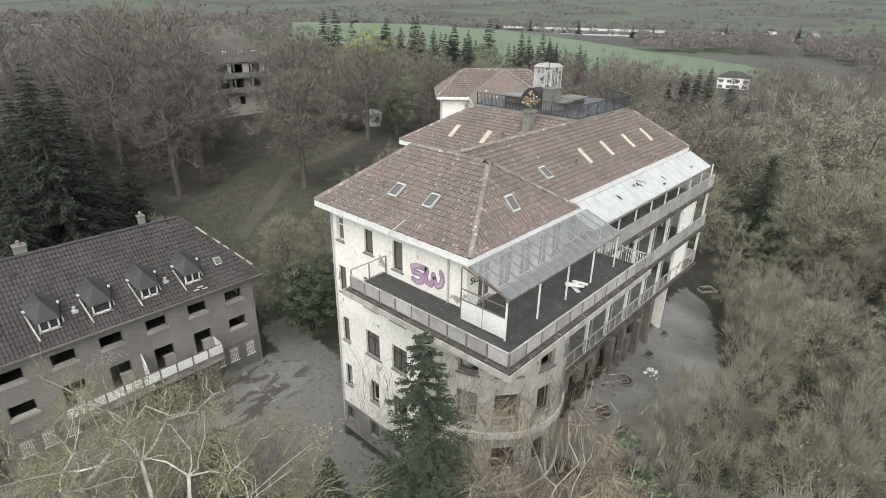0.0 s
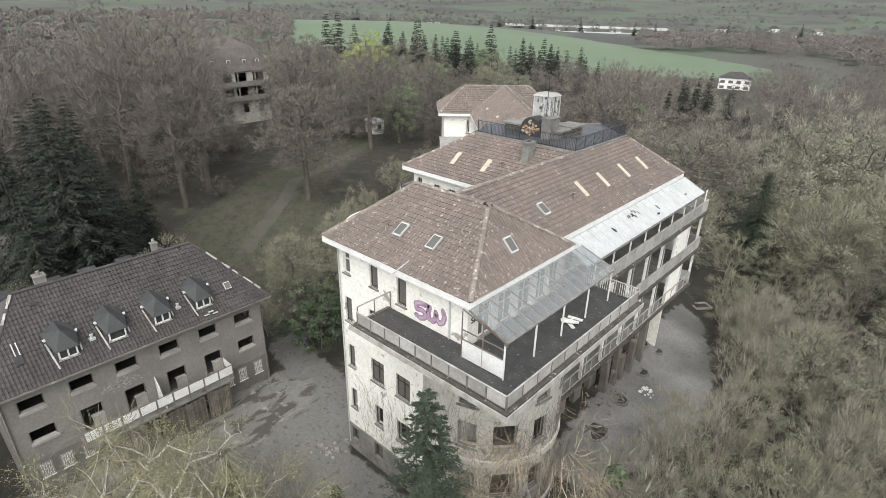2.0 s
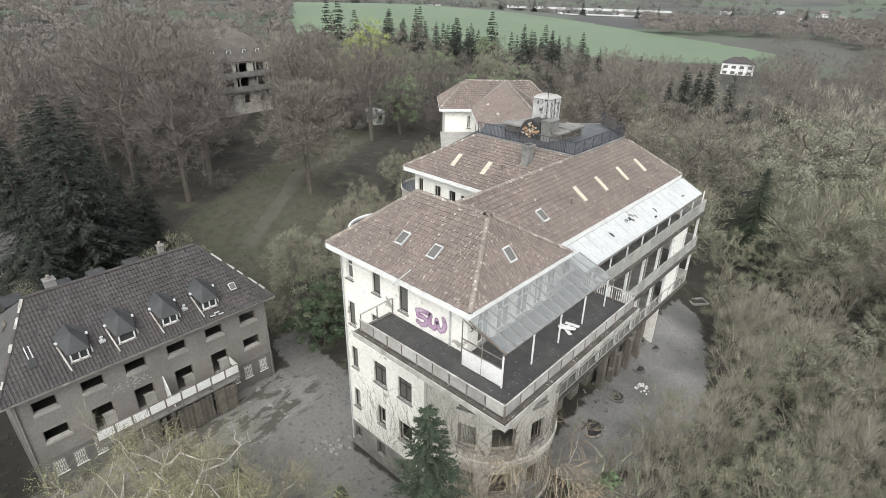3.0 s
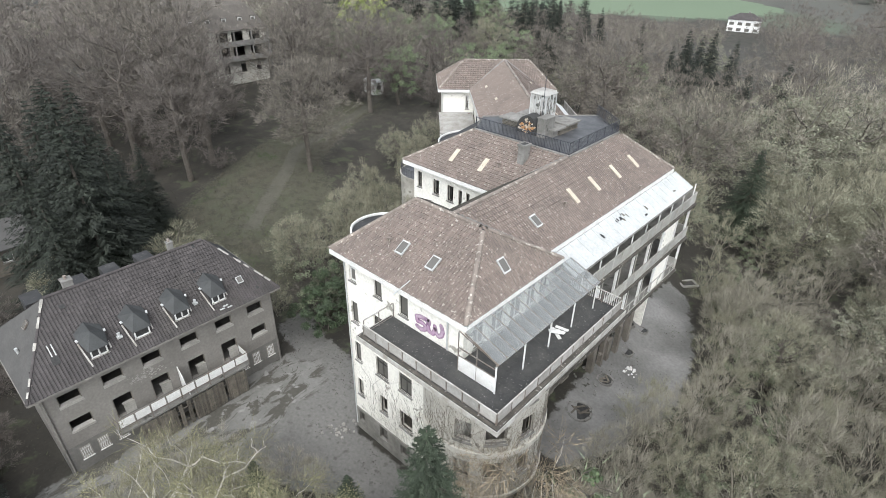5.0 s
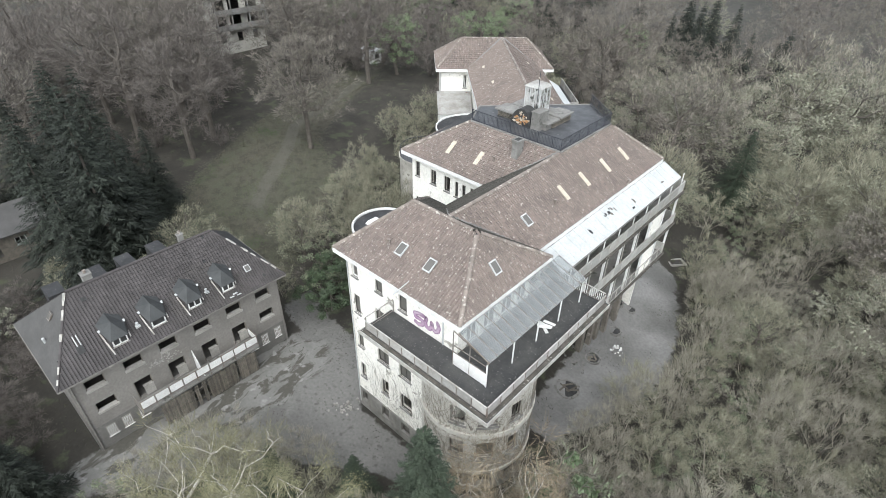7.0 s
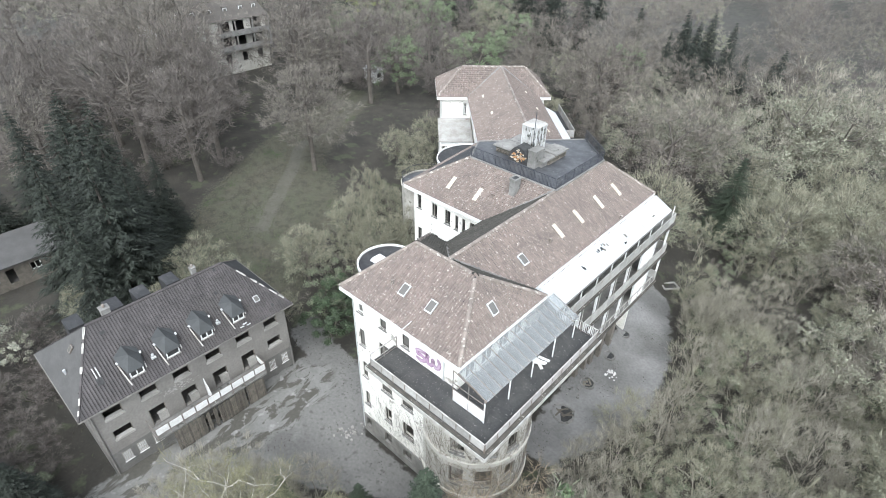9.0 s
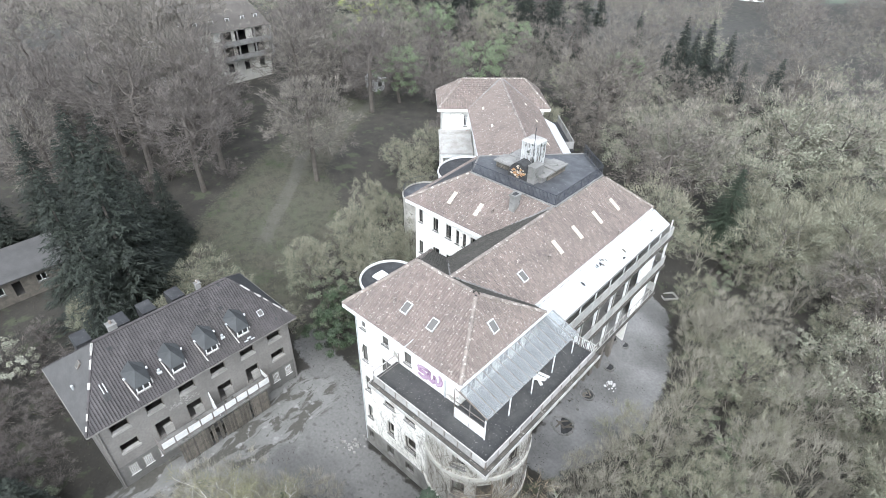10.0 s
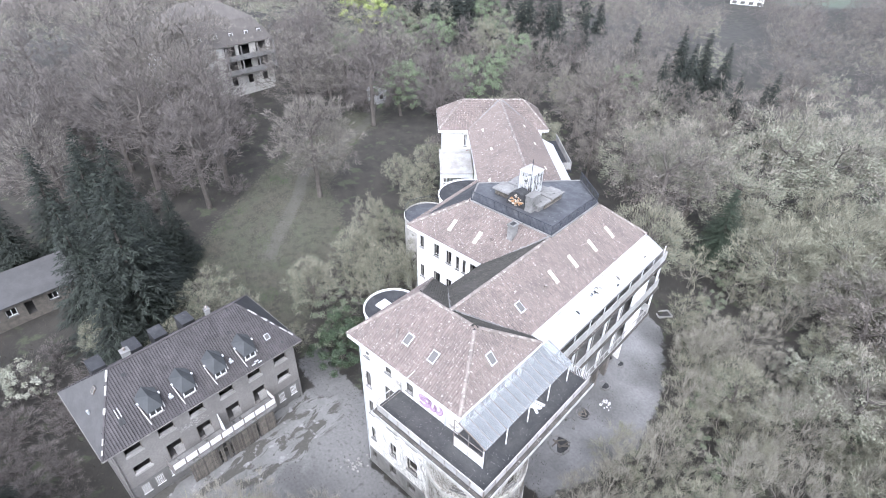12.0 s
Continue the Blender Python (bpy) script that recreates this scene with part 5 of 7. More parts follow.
# ---- shafts in the asphalt east of the hospital ----
def shaft(x, y, r, label):
    """A round shaft with a low kerb of uneven blocks; a black disc paints the shade inside it."""
    z = height(x, y)
    root = thing("shaft", (x, y, z), label, "shaft", "shafts in the yard")
    rng = random.Random(int(x * 10))
    n = 14
    for i in range(n):
        a, b = 2 * math.pi * i / n, 2 * math.pi * (i + 0.9) / n
        k, h = r * rng.uniform(0.94, 1.06), 0.1 + rng.uniform(0, 0.08)
        ring = [(x + q * math.cos(w), y + q * math.sin(w)) for q, w in ((k, a), (k * 1.22, a), (k * 1.22, b), (k, b))]
        part("kerb_block", Shape().prism(ring, z - 0.2, z + h), CONCRETE, root)
    disc = [(x + r * math.cos(2 * math.pi * i / 20), y + r * math.sin(2 * math.pi * i / 20)) for i in range(20)]
    part("shaft_bottom", Shape().prism(disc, z - 0.3, z + 0.02), BLACK, root)
    if r > 0.6:
        for i in range(5):
            w = rng.uniform(0, 6.28)
            c, d = Vector((x + r * 0.5 * math.cos(w), y + r * 0.5 * math.sin(w), z + 0.08)), Vector((math.cos(w * 2), math.sin(w * 2), 0.1)) * r * 0.6
            part("broken_plank", Shape().bar(c - d, c + d, 0.16, 0.05), OLD_WOOD, root)


def pit_frame():
    z = height(-13.8, 59.4)
    root = thing("wooden_frame", (-13.8, 59.4, z), "square grey wooden frame lying over a pit", "frame")
    c = [Vector((-14.8, 58.95, z + 0.1)), Vector((-13.7, 60.4, z + 0.1)), Vector((-12.7, 59.7, z + 0.1)), Vector((-13.9, 58.3, z + 0.1))]
    for a, b in zip(c, c[1:] + c[:1]):
        part("beam", Shape().bar(a, b, 0.2, 0.2), SILL, root)
    # solid dark block inside the frame paints the shade of the pit
    part("pit", Shape().hexa([p - Vector((0, 0, 0.3)) for p in c[::-1]], [p - Vector((0, 0, 0.04)) for p in c[::-1]]), DARK, root)


def rubble(x, y, n, spread, material, label, seed):
    rng = random.Random(seed)
    z = height(x, y)
    root = thing("rubble_heap", (x, y, z), label, "rubble")
    for _ in range(n):
        px, py, k = x + rng.gauss(0, spread), y + rng.gauss(0, spread), rng.uniform(0.05, 0.2)
        ring = [(px + k * rng.uniform(0.7, 1.2) * math.cos(g), py + k * rng.uniform(0.7, 1.2) * math.sin(g)) for g in (0.3, 1.4, 2.6, 3.7, 5.1)]
        zz = height(px, py)
        part("lump", Shape().hexa([(a, b, zz - 0.1) for a, b in ring], [(px + (a - px) * 0.7, py + (b - py) * 0.7, zz + k * rng.uniform(0.5, 1.1)) for a, b in ring]), material, root)


SHAFTS = ((-12.9, 32.9, 0.95), (-13.2, 38.1, 0.62), (-13.5, 43.2, 0.55), (-15.3, 46.9, 0.6), (-13.8, 47.4, 0.45), (-15.2, 44.4, 0.45))


# ---- the land ----
def step(a, b, v):
    t = min(1.0, max(0.0, (v - a) / (b - a)))
    return t * t * (3 - 2 * t)


def height(x, y):
    """The ground's height."""
    d = math.hypot(x + 20, y - 25)
    az = math.degrees(math.atan2(y, x)) % 360
    near = 3.2 * step(-45, -75, x) * step(5, 40, y) + 3.0 * step(-75, -130, x)
    near += -1.1 * step(-17, -11, x) * step(24, 45, y) - 4.0 * step(0, 60, x) - 4.0 * step(60, 140, y) * step(-70, -20, x)
    near += 0.25 * noise.noise(Vector((x * 0.08, y * 0.08, 0))) * step(12, 40, d)
    west = step(108, 140, az) * (1 - step(230, 260, az))
    far = -16.0 + (12.0 + 12.0 * west) * step(340, 680, d) - 20.0 * step(720, 1100, d) + 150.0 * step(1300, 4300, d) + 10.0 * noise.noise(Vector((x * 0.0016, y * 0.0016, 3))) * step(500, 1500, d)
    k = step(110, 330, d)
    return near * (1 - k) + far * k


def crop(x, y):
    """Whether the far green field covers a place."""
    az = math.degrees(math.atan2(y, x))
    d = math.hypot(x, y)
    if not 102.5 < az < 147:
        return False
    d0 = np.interp(az, (102, 105.5, 110.8, 115, 120, 126, 134, 147), (490, 442, 432, 430, 420, 415, 400, 400))
    d1 = np.interp(az, (102, 105.4, 112.7, 120.6, 128, 137, 147), (495, 530, 583, 660, 725, 790, 850))
    return d0 < d < d1


YARD = [(-39.5, -3), (-36.7, -1.5), (-36.7, 20.5), (-41, 21.5), (-41, 25), (-37, 24), (-31.5, 23.5), (-29, 36), (-26, 36), (-25.2, 26), (-25.2, 18.5), (-14, 18.4), (-20, 14.5), (-25.5, 11), (-29, 5), (-33, 0), (-36, -6)]
EAST = [(-14, 27), (-10.6, 27), (-8.6, 32), (-7.0, 39), (-8.0, 46), (-10.2, 52), (-12.8, 57), (-15.6, 57.6), (-16, 48)]
LAWN = [(-63, 16), (-71, 28), (-80, 44), (-84, 52), (-90, 70), (-84, 74), (-77, 60), (-68, 47), (-57, 42), (-50, 32), (-44, 24), (-48, 21), (-55, 20)]

MOSS = [(-36.4, -3), (-36.4, 19), (-33.5, 21.5), (-30.8, 20), (-30.0, 14), (-31.5, 7), (-33.5, 0), (-36, -6)]


TRACK = [(-60, 29), (-69, 40.5), (-75, 46.5), (-79, 56), (-85, 70), (-91, 81), (-89.5, 82), (-83.5, 71), (-77.5, 57), (-73.6, 47.5), (-67.5, 41.5), (-58.5, 30)]


def cover(x, y, poly, soft=2.4):
    """How far inside a plot a place lies, from 0 to 1 over its edge."""
    px, py = np.asarray(x), np.asarray(y)
    best = np.full(px.shape, 1e9)
    within = np.zeros(px.shape, bool)
    for i in range(len(poly)):
        (ax, ay), (bx, by) = poly[i - 1], poly[i]
        t = np.clip(((px - ax) * (bx - ax) + (py - ay) * (by - ay)) / ((bx - ax) ** 2 + (by - ay) ** 2), 0, 1)
        best = np.minimum(best, np.hypot(px - ax - t * (bx - ax), py - ay - t * (by - ay)))
        if ay != by:
            within ^= ((ay > py) != (by > py)) & (px < (bx - ax) * (py - ay) / (by - ay) + ax)
    return np.clip(0.5 + np.where(within, best, -best) / soft, 0, 1)


SECT, radii = 360, [0.0]
while radii[-1] < 4800:
    radii.append(radii[-1] + max(0.6, radii[-1] * (0.025 if radii[-1] < 380 or radii[-1] > 900 else 0.012)))
pts, faces = [(-20, 25, height(-20, 25))], []
for r in radii[1:]:
    for k in range(SECT):
        w = 2 * math.pi * k / SECT
        x, y = -20 + r * math.cos(w), 25 + r * math.sin(w)
        pts.append((x, y, height(x, y)))
for i in range(len(radii) - 1):
    for k in range(SECT):
        q = (k + 1) % SECT
        a, b = 1 + (i - 1) * SECT, 1 + i * SECT
        faces.append((0, 1 + k, 1 + q) if i == 0 else (a + k, b + k, b + q, a + q))
data = bpy.data.meshes.new("ground")
data.from_pydata(pts, [], faces)
gx, gy = np.array(pts)[:, 0], np.array(pts)[:, 1]
far_off = np.clip((np.hypot(gx + 20, gy - 25) - 330) / 120, 0, 1)
plots = {"pave": np.maximum(cover(gx, gy, YARD), cover(gx, gy, EAST)), "east": cover(gx, gy, EAST), "moss": cover(gx, gy, MOSS, 3.0), "lawn": cover(gx, gy, LAWN, 9.0), "track": cover(gx, gy, TRACK, 7.0), "crop": np.array([1.0 if crop(a, b) else 0.0 for a, b in zip(gx, gy)]), "far": far_off}
for key, values in plots.items():
    data.attributes.new(key, "FLOAT", "POINT").data.foreach_set("value", values.astype(np.float32))
data.polygons.foreach_set("use_smooth", [True] * len(faces))
data.update()


def ground_material():
    """Leaf litter, grass, cracked mossy asphalt, crops and far farmland, each on its plot with a ragged edge."""
    m = bpy.data.materials.new("ground_cover")
    m.use_nodes = True
    n, l = m.node_tree.nodes, m.node_tree.links
    at = n.new("ShaderNodeTexCoord")

    def cloud(scale, detail=6):
        t = n.new("ShaderNodeTexNoise")
        t.inputs["Scale"].default_value, t.inputs["Detail"].default_value = scale, detail
        l.new(at.outputs["Object"], t.inputs["Vector"])
        return t.outputs[0]

    def ranged(value, a, b):
        r = n.new("ShaderNodeMapRange")
        r.inputs["From Min"].default_value, r.inputs["From Max"].default_value = a, b
        l.new(value, r.inputs["Value"])
        return r.outputs[0]

    def mixed(factor, a, b):
        x = n.new("ShaderNodeMix")
        x.data_type = "RGBA"
        l.new(factor, x.inputs["Factor"])
        for key, c in (("A", a), ("B", b)):
            if isinstance(c, tuple):
                x.inputs[key].default_value = (*c, 1)
            else:
                l.new(c, x.inputs[key])
        return x.outputs["Result"]

    def plot(name, ragged):
        a = n.new("ShaderNodeAttribute")
        a.attribute_name = name
        add = n.new("ShaderNodeMath")
        add.operation = "MULTIPLY_ADD"
        l.new(ragged, add.inputs[0])
        add.inputs[1].default_value = 0.9
        l.new(a.outputs["Fac"], add.inputs[2])
        return ranged(add.outputs[0], 0.88, 1.02)

    mid, fine, wide = cloud(0.35), cloud(4.0), cloud(0.09)
    litter = mixed(ranged(mid, 0.35, 0.65), (0.047, 0.042, 0.034), (0.028, 0.026, 0.021))
    litter = mixed(ranged(cloud(0.5), 0.56, 0.66), litter, (0.06, 0.066, 0.04))
    grass = mixed(ranged(mid, 0.35, 0.65), (0.074, 0.079, 0.053), (0.08, 0.075, 0.057))
    grass = mixed(ranged(wide, 0.5, 0.62), grass, (0.085, 0.08, 0.062))
    grass = mixed(ranged(cloud(0.9, 9), 0.46, 0.62), grass, (0.055, 0.05, 0.039))
    road = mixed(ranged(wide, 0.42, 0.58), (0.125, 0.121, 0.115), (0.165, 0.16, 0.152))
    road = mixed(ranged(cloud(0.42, 9), 0.5, 0.68), road, (0.185, 0.18, 0.17))
    road = mixed(ranged(cloud(2.2, 10), 0.56, 0.68), road, (0.11, 0.107, 0.098))
    pale = mixed(ranged(cloud(0.5, 8), 0.4, 0.6), (0.19, 0.186, 0.176), (0.152, 0.148, 0.139))
    drawn = n.new("ShaderNodeMapping")
    drawn.inputs["Scale"].default_value, drawn.inputs["Rotation"].default_value = (0.75, 0.3, 1), (0, 0, -0.12)
    l.new(at.outputs["Object"], drawn.inputs["Vector"])
    mat = n.new("ShaderNodeTexNoise")
    mat.inputs["Scale"].default_value, mat.inputs["Detail"].default_value, mat.inputs["Roughness"].default_value, mat.inputs["Distortion"].default_value = 0.95, 12, 0.62, 0.6
    l.new(drawn.outputs[0], mat.inputs["Vector"])
    pale = mixed(ranged(mat.outputs[0], 0.49, 0.535), pale, (0.078, 0.074, 0.063))
    pale = mixed(ranged(cloud(1.1, 8), 0.6, 0.68), pale, (0.25, 0.245, 0.235))
    road = mixed(plot("moss", cloud(0.4)), road, pale)
    smooth = mixed(ranged(cloud(0.16, 5), 0.38, 0.6), (0.235, 0.231, 0.224), (0.135, 0.132, 0.126))
    road = mixed(plot("east", cloud(0.5)), road, smooth)
    fields = mixed(ranged(cloud(0.006, 2), 0.46, 0.54), (0.085, 0.085, 0.074), (0.085, 0.108, 0.074))
    fields = mixed(ranged(cloud(0.004, 2), 0.56, 0.6), fields, (0.062, 0.062, 0.058))
    corn = mixed(ranged(cloud(0.01, 3), 0.35, 0.65), (0.118, 0.16, 0.102), (0.135, 0.178, 0.116))
    base = mixed(plot("lawn", fine), litter, grass)
    base = mixed(plot("track", fine), base, mixed(ranged(cloud(0.8), 0.4, 0.6), (0.088, 0.083, 0.067), (0.074, 0.071, 0.055)))
    base = mixed(plot("pave", cloud(1.1)), base, road)
    base = mixed(plot("far", cloud(0.02)), base, fields)
    base = mixed(plot("crop", cloud(0.03)), base, corn)
    shade = n.new("ShaderNodeHueSaturation")
    gain = n.new("ShaderNodeMapRange")
    gain.inputs["To Min"].default_value, gain.inputs["To Max"].default_value = 0.7, 1.3
    l.new(fine, gain.inputs["Value"])
    l.new(gain.outputs[0], shade.inputs["Value"])
    l.new(base, shade.inputs["Color"])
    bsdf = n["Principled BSDF"]
    relief = n.new("ShaderNodeBump")
    relief.inputs["Strength"].default_value, relief.inputs["Distance"].default_value = 0.5, 0.06
    l.new(fine, relief.inputs["Height"])
    l.new(relief.outputs[0], bsdf.inputs["Normal"])
    l.new(shade.outputs[0], bsdf.inputs["Base Color"])
    bsdf.inputs["Roughness"].default_value = 0.92
    return m


data.materials.append(ground_material())
tagged(new("ground", data), "rolling ground with cracked mossy asphalt yards, thin grass and leaf litter", "ground", kind="structure")


# grass and fallen twigs
def strew(name, label, seed, count, size, material, box, keep, category):
    rng = np.random.default_rng(seed)
    (x0, x1), (y0, y1) = box
    c = []
    while len(c) < count:
        x, y = rng.uniform(x0, x1), rng.uniform(y0, y1)
        if keep(x, y):
            c.append((x, y, height(x, y) + 0.04))
    c = np.array(c)
    n = len(c)
    a = rng.uniform(0, 6.283, (n, 1))
    d = np.concatenate([np.cos(a), np.sin(a), rng.uniform(0.1, 1.2, (n, 1))], 1)
    e = np.concatenate([-np.sin(a), np.cos(a), np.zeros((n, 1))], 1)
    s = size * rng.uniform(0.4, 1.4, (n, 1))
    tagged(part(name, triangles(name, np.stack([c - e * s * 0.3, c + e * s * 0.3, c + d * s], 1)), material), label, category, kind="stuff")


def covered(x, y):
    return inside(x, y, YARD) or inside(x, y, EAST)


strew("grass", "thin tufts of dull grass on the lawn", 41, 26000, 0.17, GRASS, ((-92, -42), (14, 76)), lambda x, y: inside(x, y, LAWN) and not inside(x, y, TRACK), "grass")
strew("undergrowth", "low brown undergrowth and dead stalks", 42, 60000, 0.2, LITTER, ((-110, 45), (-20, 110)), lambda x, y: not covered(x, y) and not inside(x, y, LAWN), "undergrowth")
strew("moss_tufts", "moss and weeds on the cracked asphalt", 43, 1800, 0.1, LITTER, ((-41, -7), (-6, 58)), lambda x, y: covered(x, y) and noise.noise(Vector((x * 0.35, y * 0.35, 2))) > 0.12, "weeds")


for x, y, r in SHAFTS:
    shaft(x, y, r, "round open shaft with a crumbling kerb in the asphalt" if r < 0.9 else "collapsed shaft with broken boards in the asphalt")


pit_frame()
rubble(-12.15, 41.0, 16, 0.3, WHITE, "small heap of white broken plaster on the asphalt", 5)
rubble(-14.2, 36.5, 22, 0.7, CONCRETE, "scattered grey rubble at the foot of the loggias", 6)
ruin = thing("ruined_masonry", (-14.5, 39.5, -0.8), "broken brown masonry piers under the loggias", "ruin")
for x, y, w, h in ((-14.75, 37.9, 0.3, 3.4), (-14.55, 39.4, 0.22, 4.2), (-14.6, 40.6, 0.3, 2.6), (-14.4, 42.2, 0.24, 3.6), (-14.5, 44.6, 0.3, 4.6)):
    z = height(x, y) - 0.2
    part("pier", Shape().hexa([(x - w, y - w, z), (x + w, y - w, z), (x + w, y + w, z), (x - w, y + w, z)], [(x - w * 0.9, y - w * 0.8, z + h), (x + w * 0.8, y - w * 0.9, z + h * 0.93), (x + w * 0.9, y + w * 0.9, z + h * 1.04), (x - w, y + w * 0.8, z + h)]), LOW_WALL, ruin)
rubble(-25.6, 17.6, 30, 0.5, SILL, "strip of pale rubble along the plinth", 7)


# ---- trees ----
def unit(v):
    return v / np.maximum(1e-6, np.linalg.norm(v, axis=1, keepdims=True))


def strips(rng, starts, ways, length, width, face=None):
    """Thin pointed twigs as triangles; face: the way their flat sides turn to."""
    n = len(starts)
    ways = unit(ways)
    side = unit(np.cross(ways, rng.normal(size=(n, 3)) if face is None else face + 0.45 * rng.normal(size=(n, 3))))
    size = length * rng.uniform(0.5, 1.3, (n, 1))
    half = side * width * rng.uniform(0.6, 1.3, (n, 1)) / 2
    return np.stack([starts - half, starts + half, starts + ways * size], 1)


def leaves(rng, centres, size, face=None):
    """Small leaves; face: the way they turn to."""
    n = len(centres)
    f = unit(rng.normal(size=(n, 3)) if face is None else unit(face) + 0.5 * rng.normal(size=(n, 3)))
    a = unit(np.cross(f, rng.normal(size=(n, 3))))
    b = np.cross(f, a)
    s = size * rng.uniform(0.5, 1.3, (n, 1))
    return np.stack([centres - a * s * 0.8 - b * s * 0.5, centres + a * s * 0.8 - b * s * 0.5, centres + b * s], 1)


def broadleaf(seed, tall, radius, base, nodes, twigs, twig, width, bark, twig_material, leaf=None, leaf_count=0, leaf_size=0.1, label="", category="tree", stems=1, name="tree", spread=0.3, up=0.25, stout=1.0):
    """A tree or shrub that stands at the origin: stems, limbs that fork towards places all over a lumpy round crown, fine twigs and, where given, young leaves."""
    rng = np.random.default_rng(seed)
    root = thing(name, (0, 0, 0), label, category)
    high = (tall - base) / 2
    at, source, path = [], [], []
    for st in range(stems):
        lean = rng.normal(size=2) * (0.09 * radius if stems == 1 else 0.3 * radius)
        foot = rng.normal(size=2) * (0 if stems == 1 else 0.12 * radius)
        top = base + (tall - base) * (0.5 if stems == 1 else 0.35)
        for i in range(6):
            t = i / 5
            at.append(np.array([foot[0] + lean[0] * t ** 1.4, foot[1] + lean[1] * t ** 1.4, -0.4 + (top + 0.4) * t]) + rng.normal(size=3) * 0.012 * tall * t * (1 - t))
            source.append(len(at) - 2 if i else -1)
            path.append(0.0 if t * top < base else (t * top - base) * 0.5)
    stem_nodes = len(at)
    way = rng.normal(size=(nodes, 3))
    way /= np.linalg.norm(way, axis=1, keepdims=True)
    lump = np.array([noise.noise(Vector(w) * 2.0 + Vector((seed * 3.7, 0, 0))) for w in way])
    deep = (0.35 + 0.65 * rng.uniform(0, 1, nodes) ** 0.45) * (0.9 + 0.62 * lump)
    aim = way * deep[:, None] * np.array([radius, radius, high])
    aim[:, 2] *= np.where(aim[:, 2] < 0, 0.85, 1.0)
    aim += np.array([0, 0, base + high])
    fork = np.array([0, 0, base + 0.15 * high])
    for p in aim[np.argsort(np.linalg.norm((aim - fork) * (1, 1, 0.8), axis=1))]:
        have = np.array(at)
        gap = p - have
        far = np.linalg.norm(gap, axis=1)
        cost = far + 0.38 * np.array(path) + np.where(gap[:, 2] < -0.25 * far, 0.6 * far, 0)
        cost[[i for i in range(stem_nodes) if have[i][2] < base * 0.8]] += 50
        j = int(np.argmin(cost))
        at.append(p)
        source.append(j)
        path.append(path[j] + far[j])
    load = np.zeros(len(at))
    for i in range(len(at) - 1, -1, -1):
        load[i] += 1
        if source[i] >= 0:
            load[source[i]] += load[i]
    thick = tall * 0.021 * stout / math.sqrt(stems)
    size = (thick * (load / load[:stem_nodes].max()) ** 0.56).tolist()
    wood = Shape()
    starts, ways, faces, tips = [], [], [], []
    middle = np.array([0, 0, base + 0.75 * high])
    for i in range(len(at)):
        j = source[i]
        if j < 0:
            continue
        a, b = at[j], at[i]
        if i < stem_nodes:
            wood.tube([tuple(a), tuple(b)], [size[j] * (1.25 if source[j] < 0 else 1), size[i]], 7)
            continue
        reach = np.linalg.norm(b - a)
        mid = (a + b) / 2 + rng.normal(size=3) * 0.08 * reach + np.array([0, 0, -0.05 * reach])
        r0 = min(size[j], size[i] * 1.6)
        if load[i] > 3:
            wood.tube([tuple(a), tuple(mid), tuple(b)], [r0, (r0 + size[i]) / 2, size[i]], 5 if load[i] > 12 else 3)
        else:
            wood.tube([tuple(a), tuple(mid), tuple(b)], [r0, (r0 + size[i]) / 2, size[i] * 0.5], 3)
        tip = load[i] < 2
        m = int(twigs / nodes * (1.55 if tip else 0.4) + rng.uniform(0, 1))
        d = (b - a) / max(0.05, reach)
        out = b - middle
        out = out / max(0.1, np.linalg.norm(out))
        off = rng.normal(size=(m, 3))
        starts.append(a + (b - a) * rng.uniform(0.55 if tip else 0.2, 1.0, (m, 1)) + off * spread * (0.75 if tip else 1.0))
        ways.append(d * 0.3 + out * 0.6 + off * 0.42 + np.array([0, 0, up]) + rng.normal(size=(m, 3)) * 0.3)
        faces.append(np.tile(out + np.array([0, 0, 0.5]), (m, 1)) + off * 0.3)
        if tip:
            tips.append((b, out))
    starts, ways, faces = np.concatenate(starts), np.concatenate(ways), np.concatenate(faces)
    part("trunk", wood, bark, root)
    tri = strips(rng, starts, ways, twig, width, faces)
    part("crown", triangles("crown", tri), twig_material, root)
    if leaf is not None:
        pick = rng.integers(0, max(1, int(len(tips) * 0.8)), leaf_count)
        clump = np.array([t[0] for t in tips])[pick]
        outward = np.array([t[1] for t in tips])[pick]
        off = unit(rng.normal(size=(leaf_count, 3))) * rng.uniform(0, 1, (leaf_count, 1)) ** 0.5
        c = clump + off * np.array([1, 1, 0.7]) * max(0.22, 0.165 * radius) + outward * 0.2
        part("foliage", triangles("foliage", leaves(rng, c, leaf_size, off * 0.8 + outward * 0.5 + np.array([0, 0, 0.35]))), leaf, root)
    return root


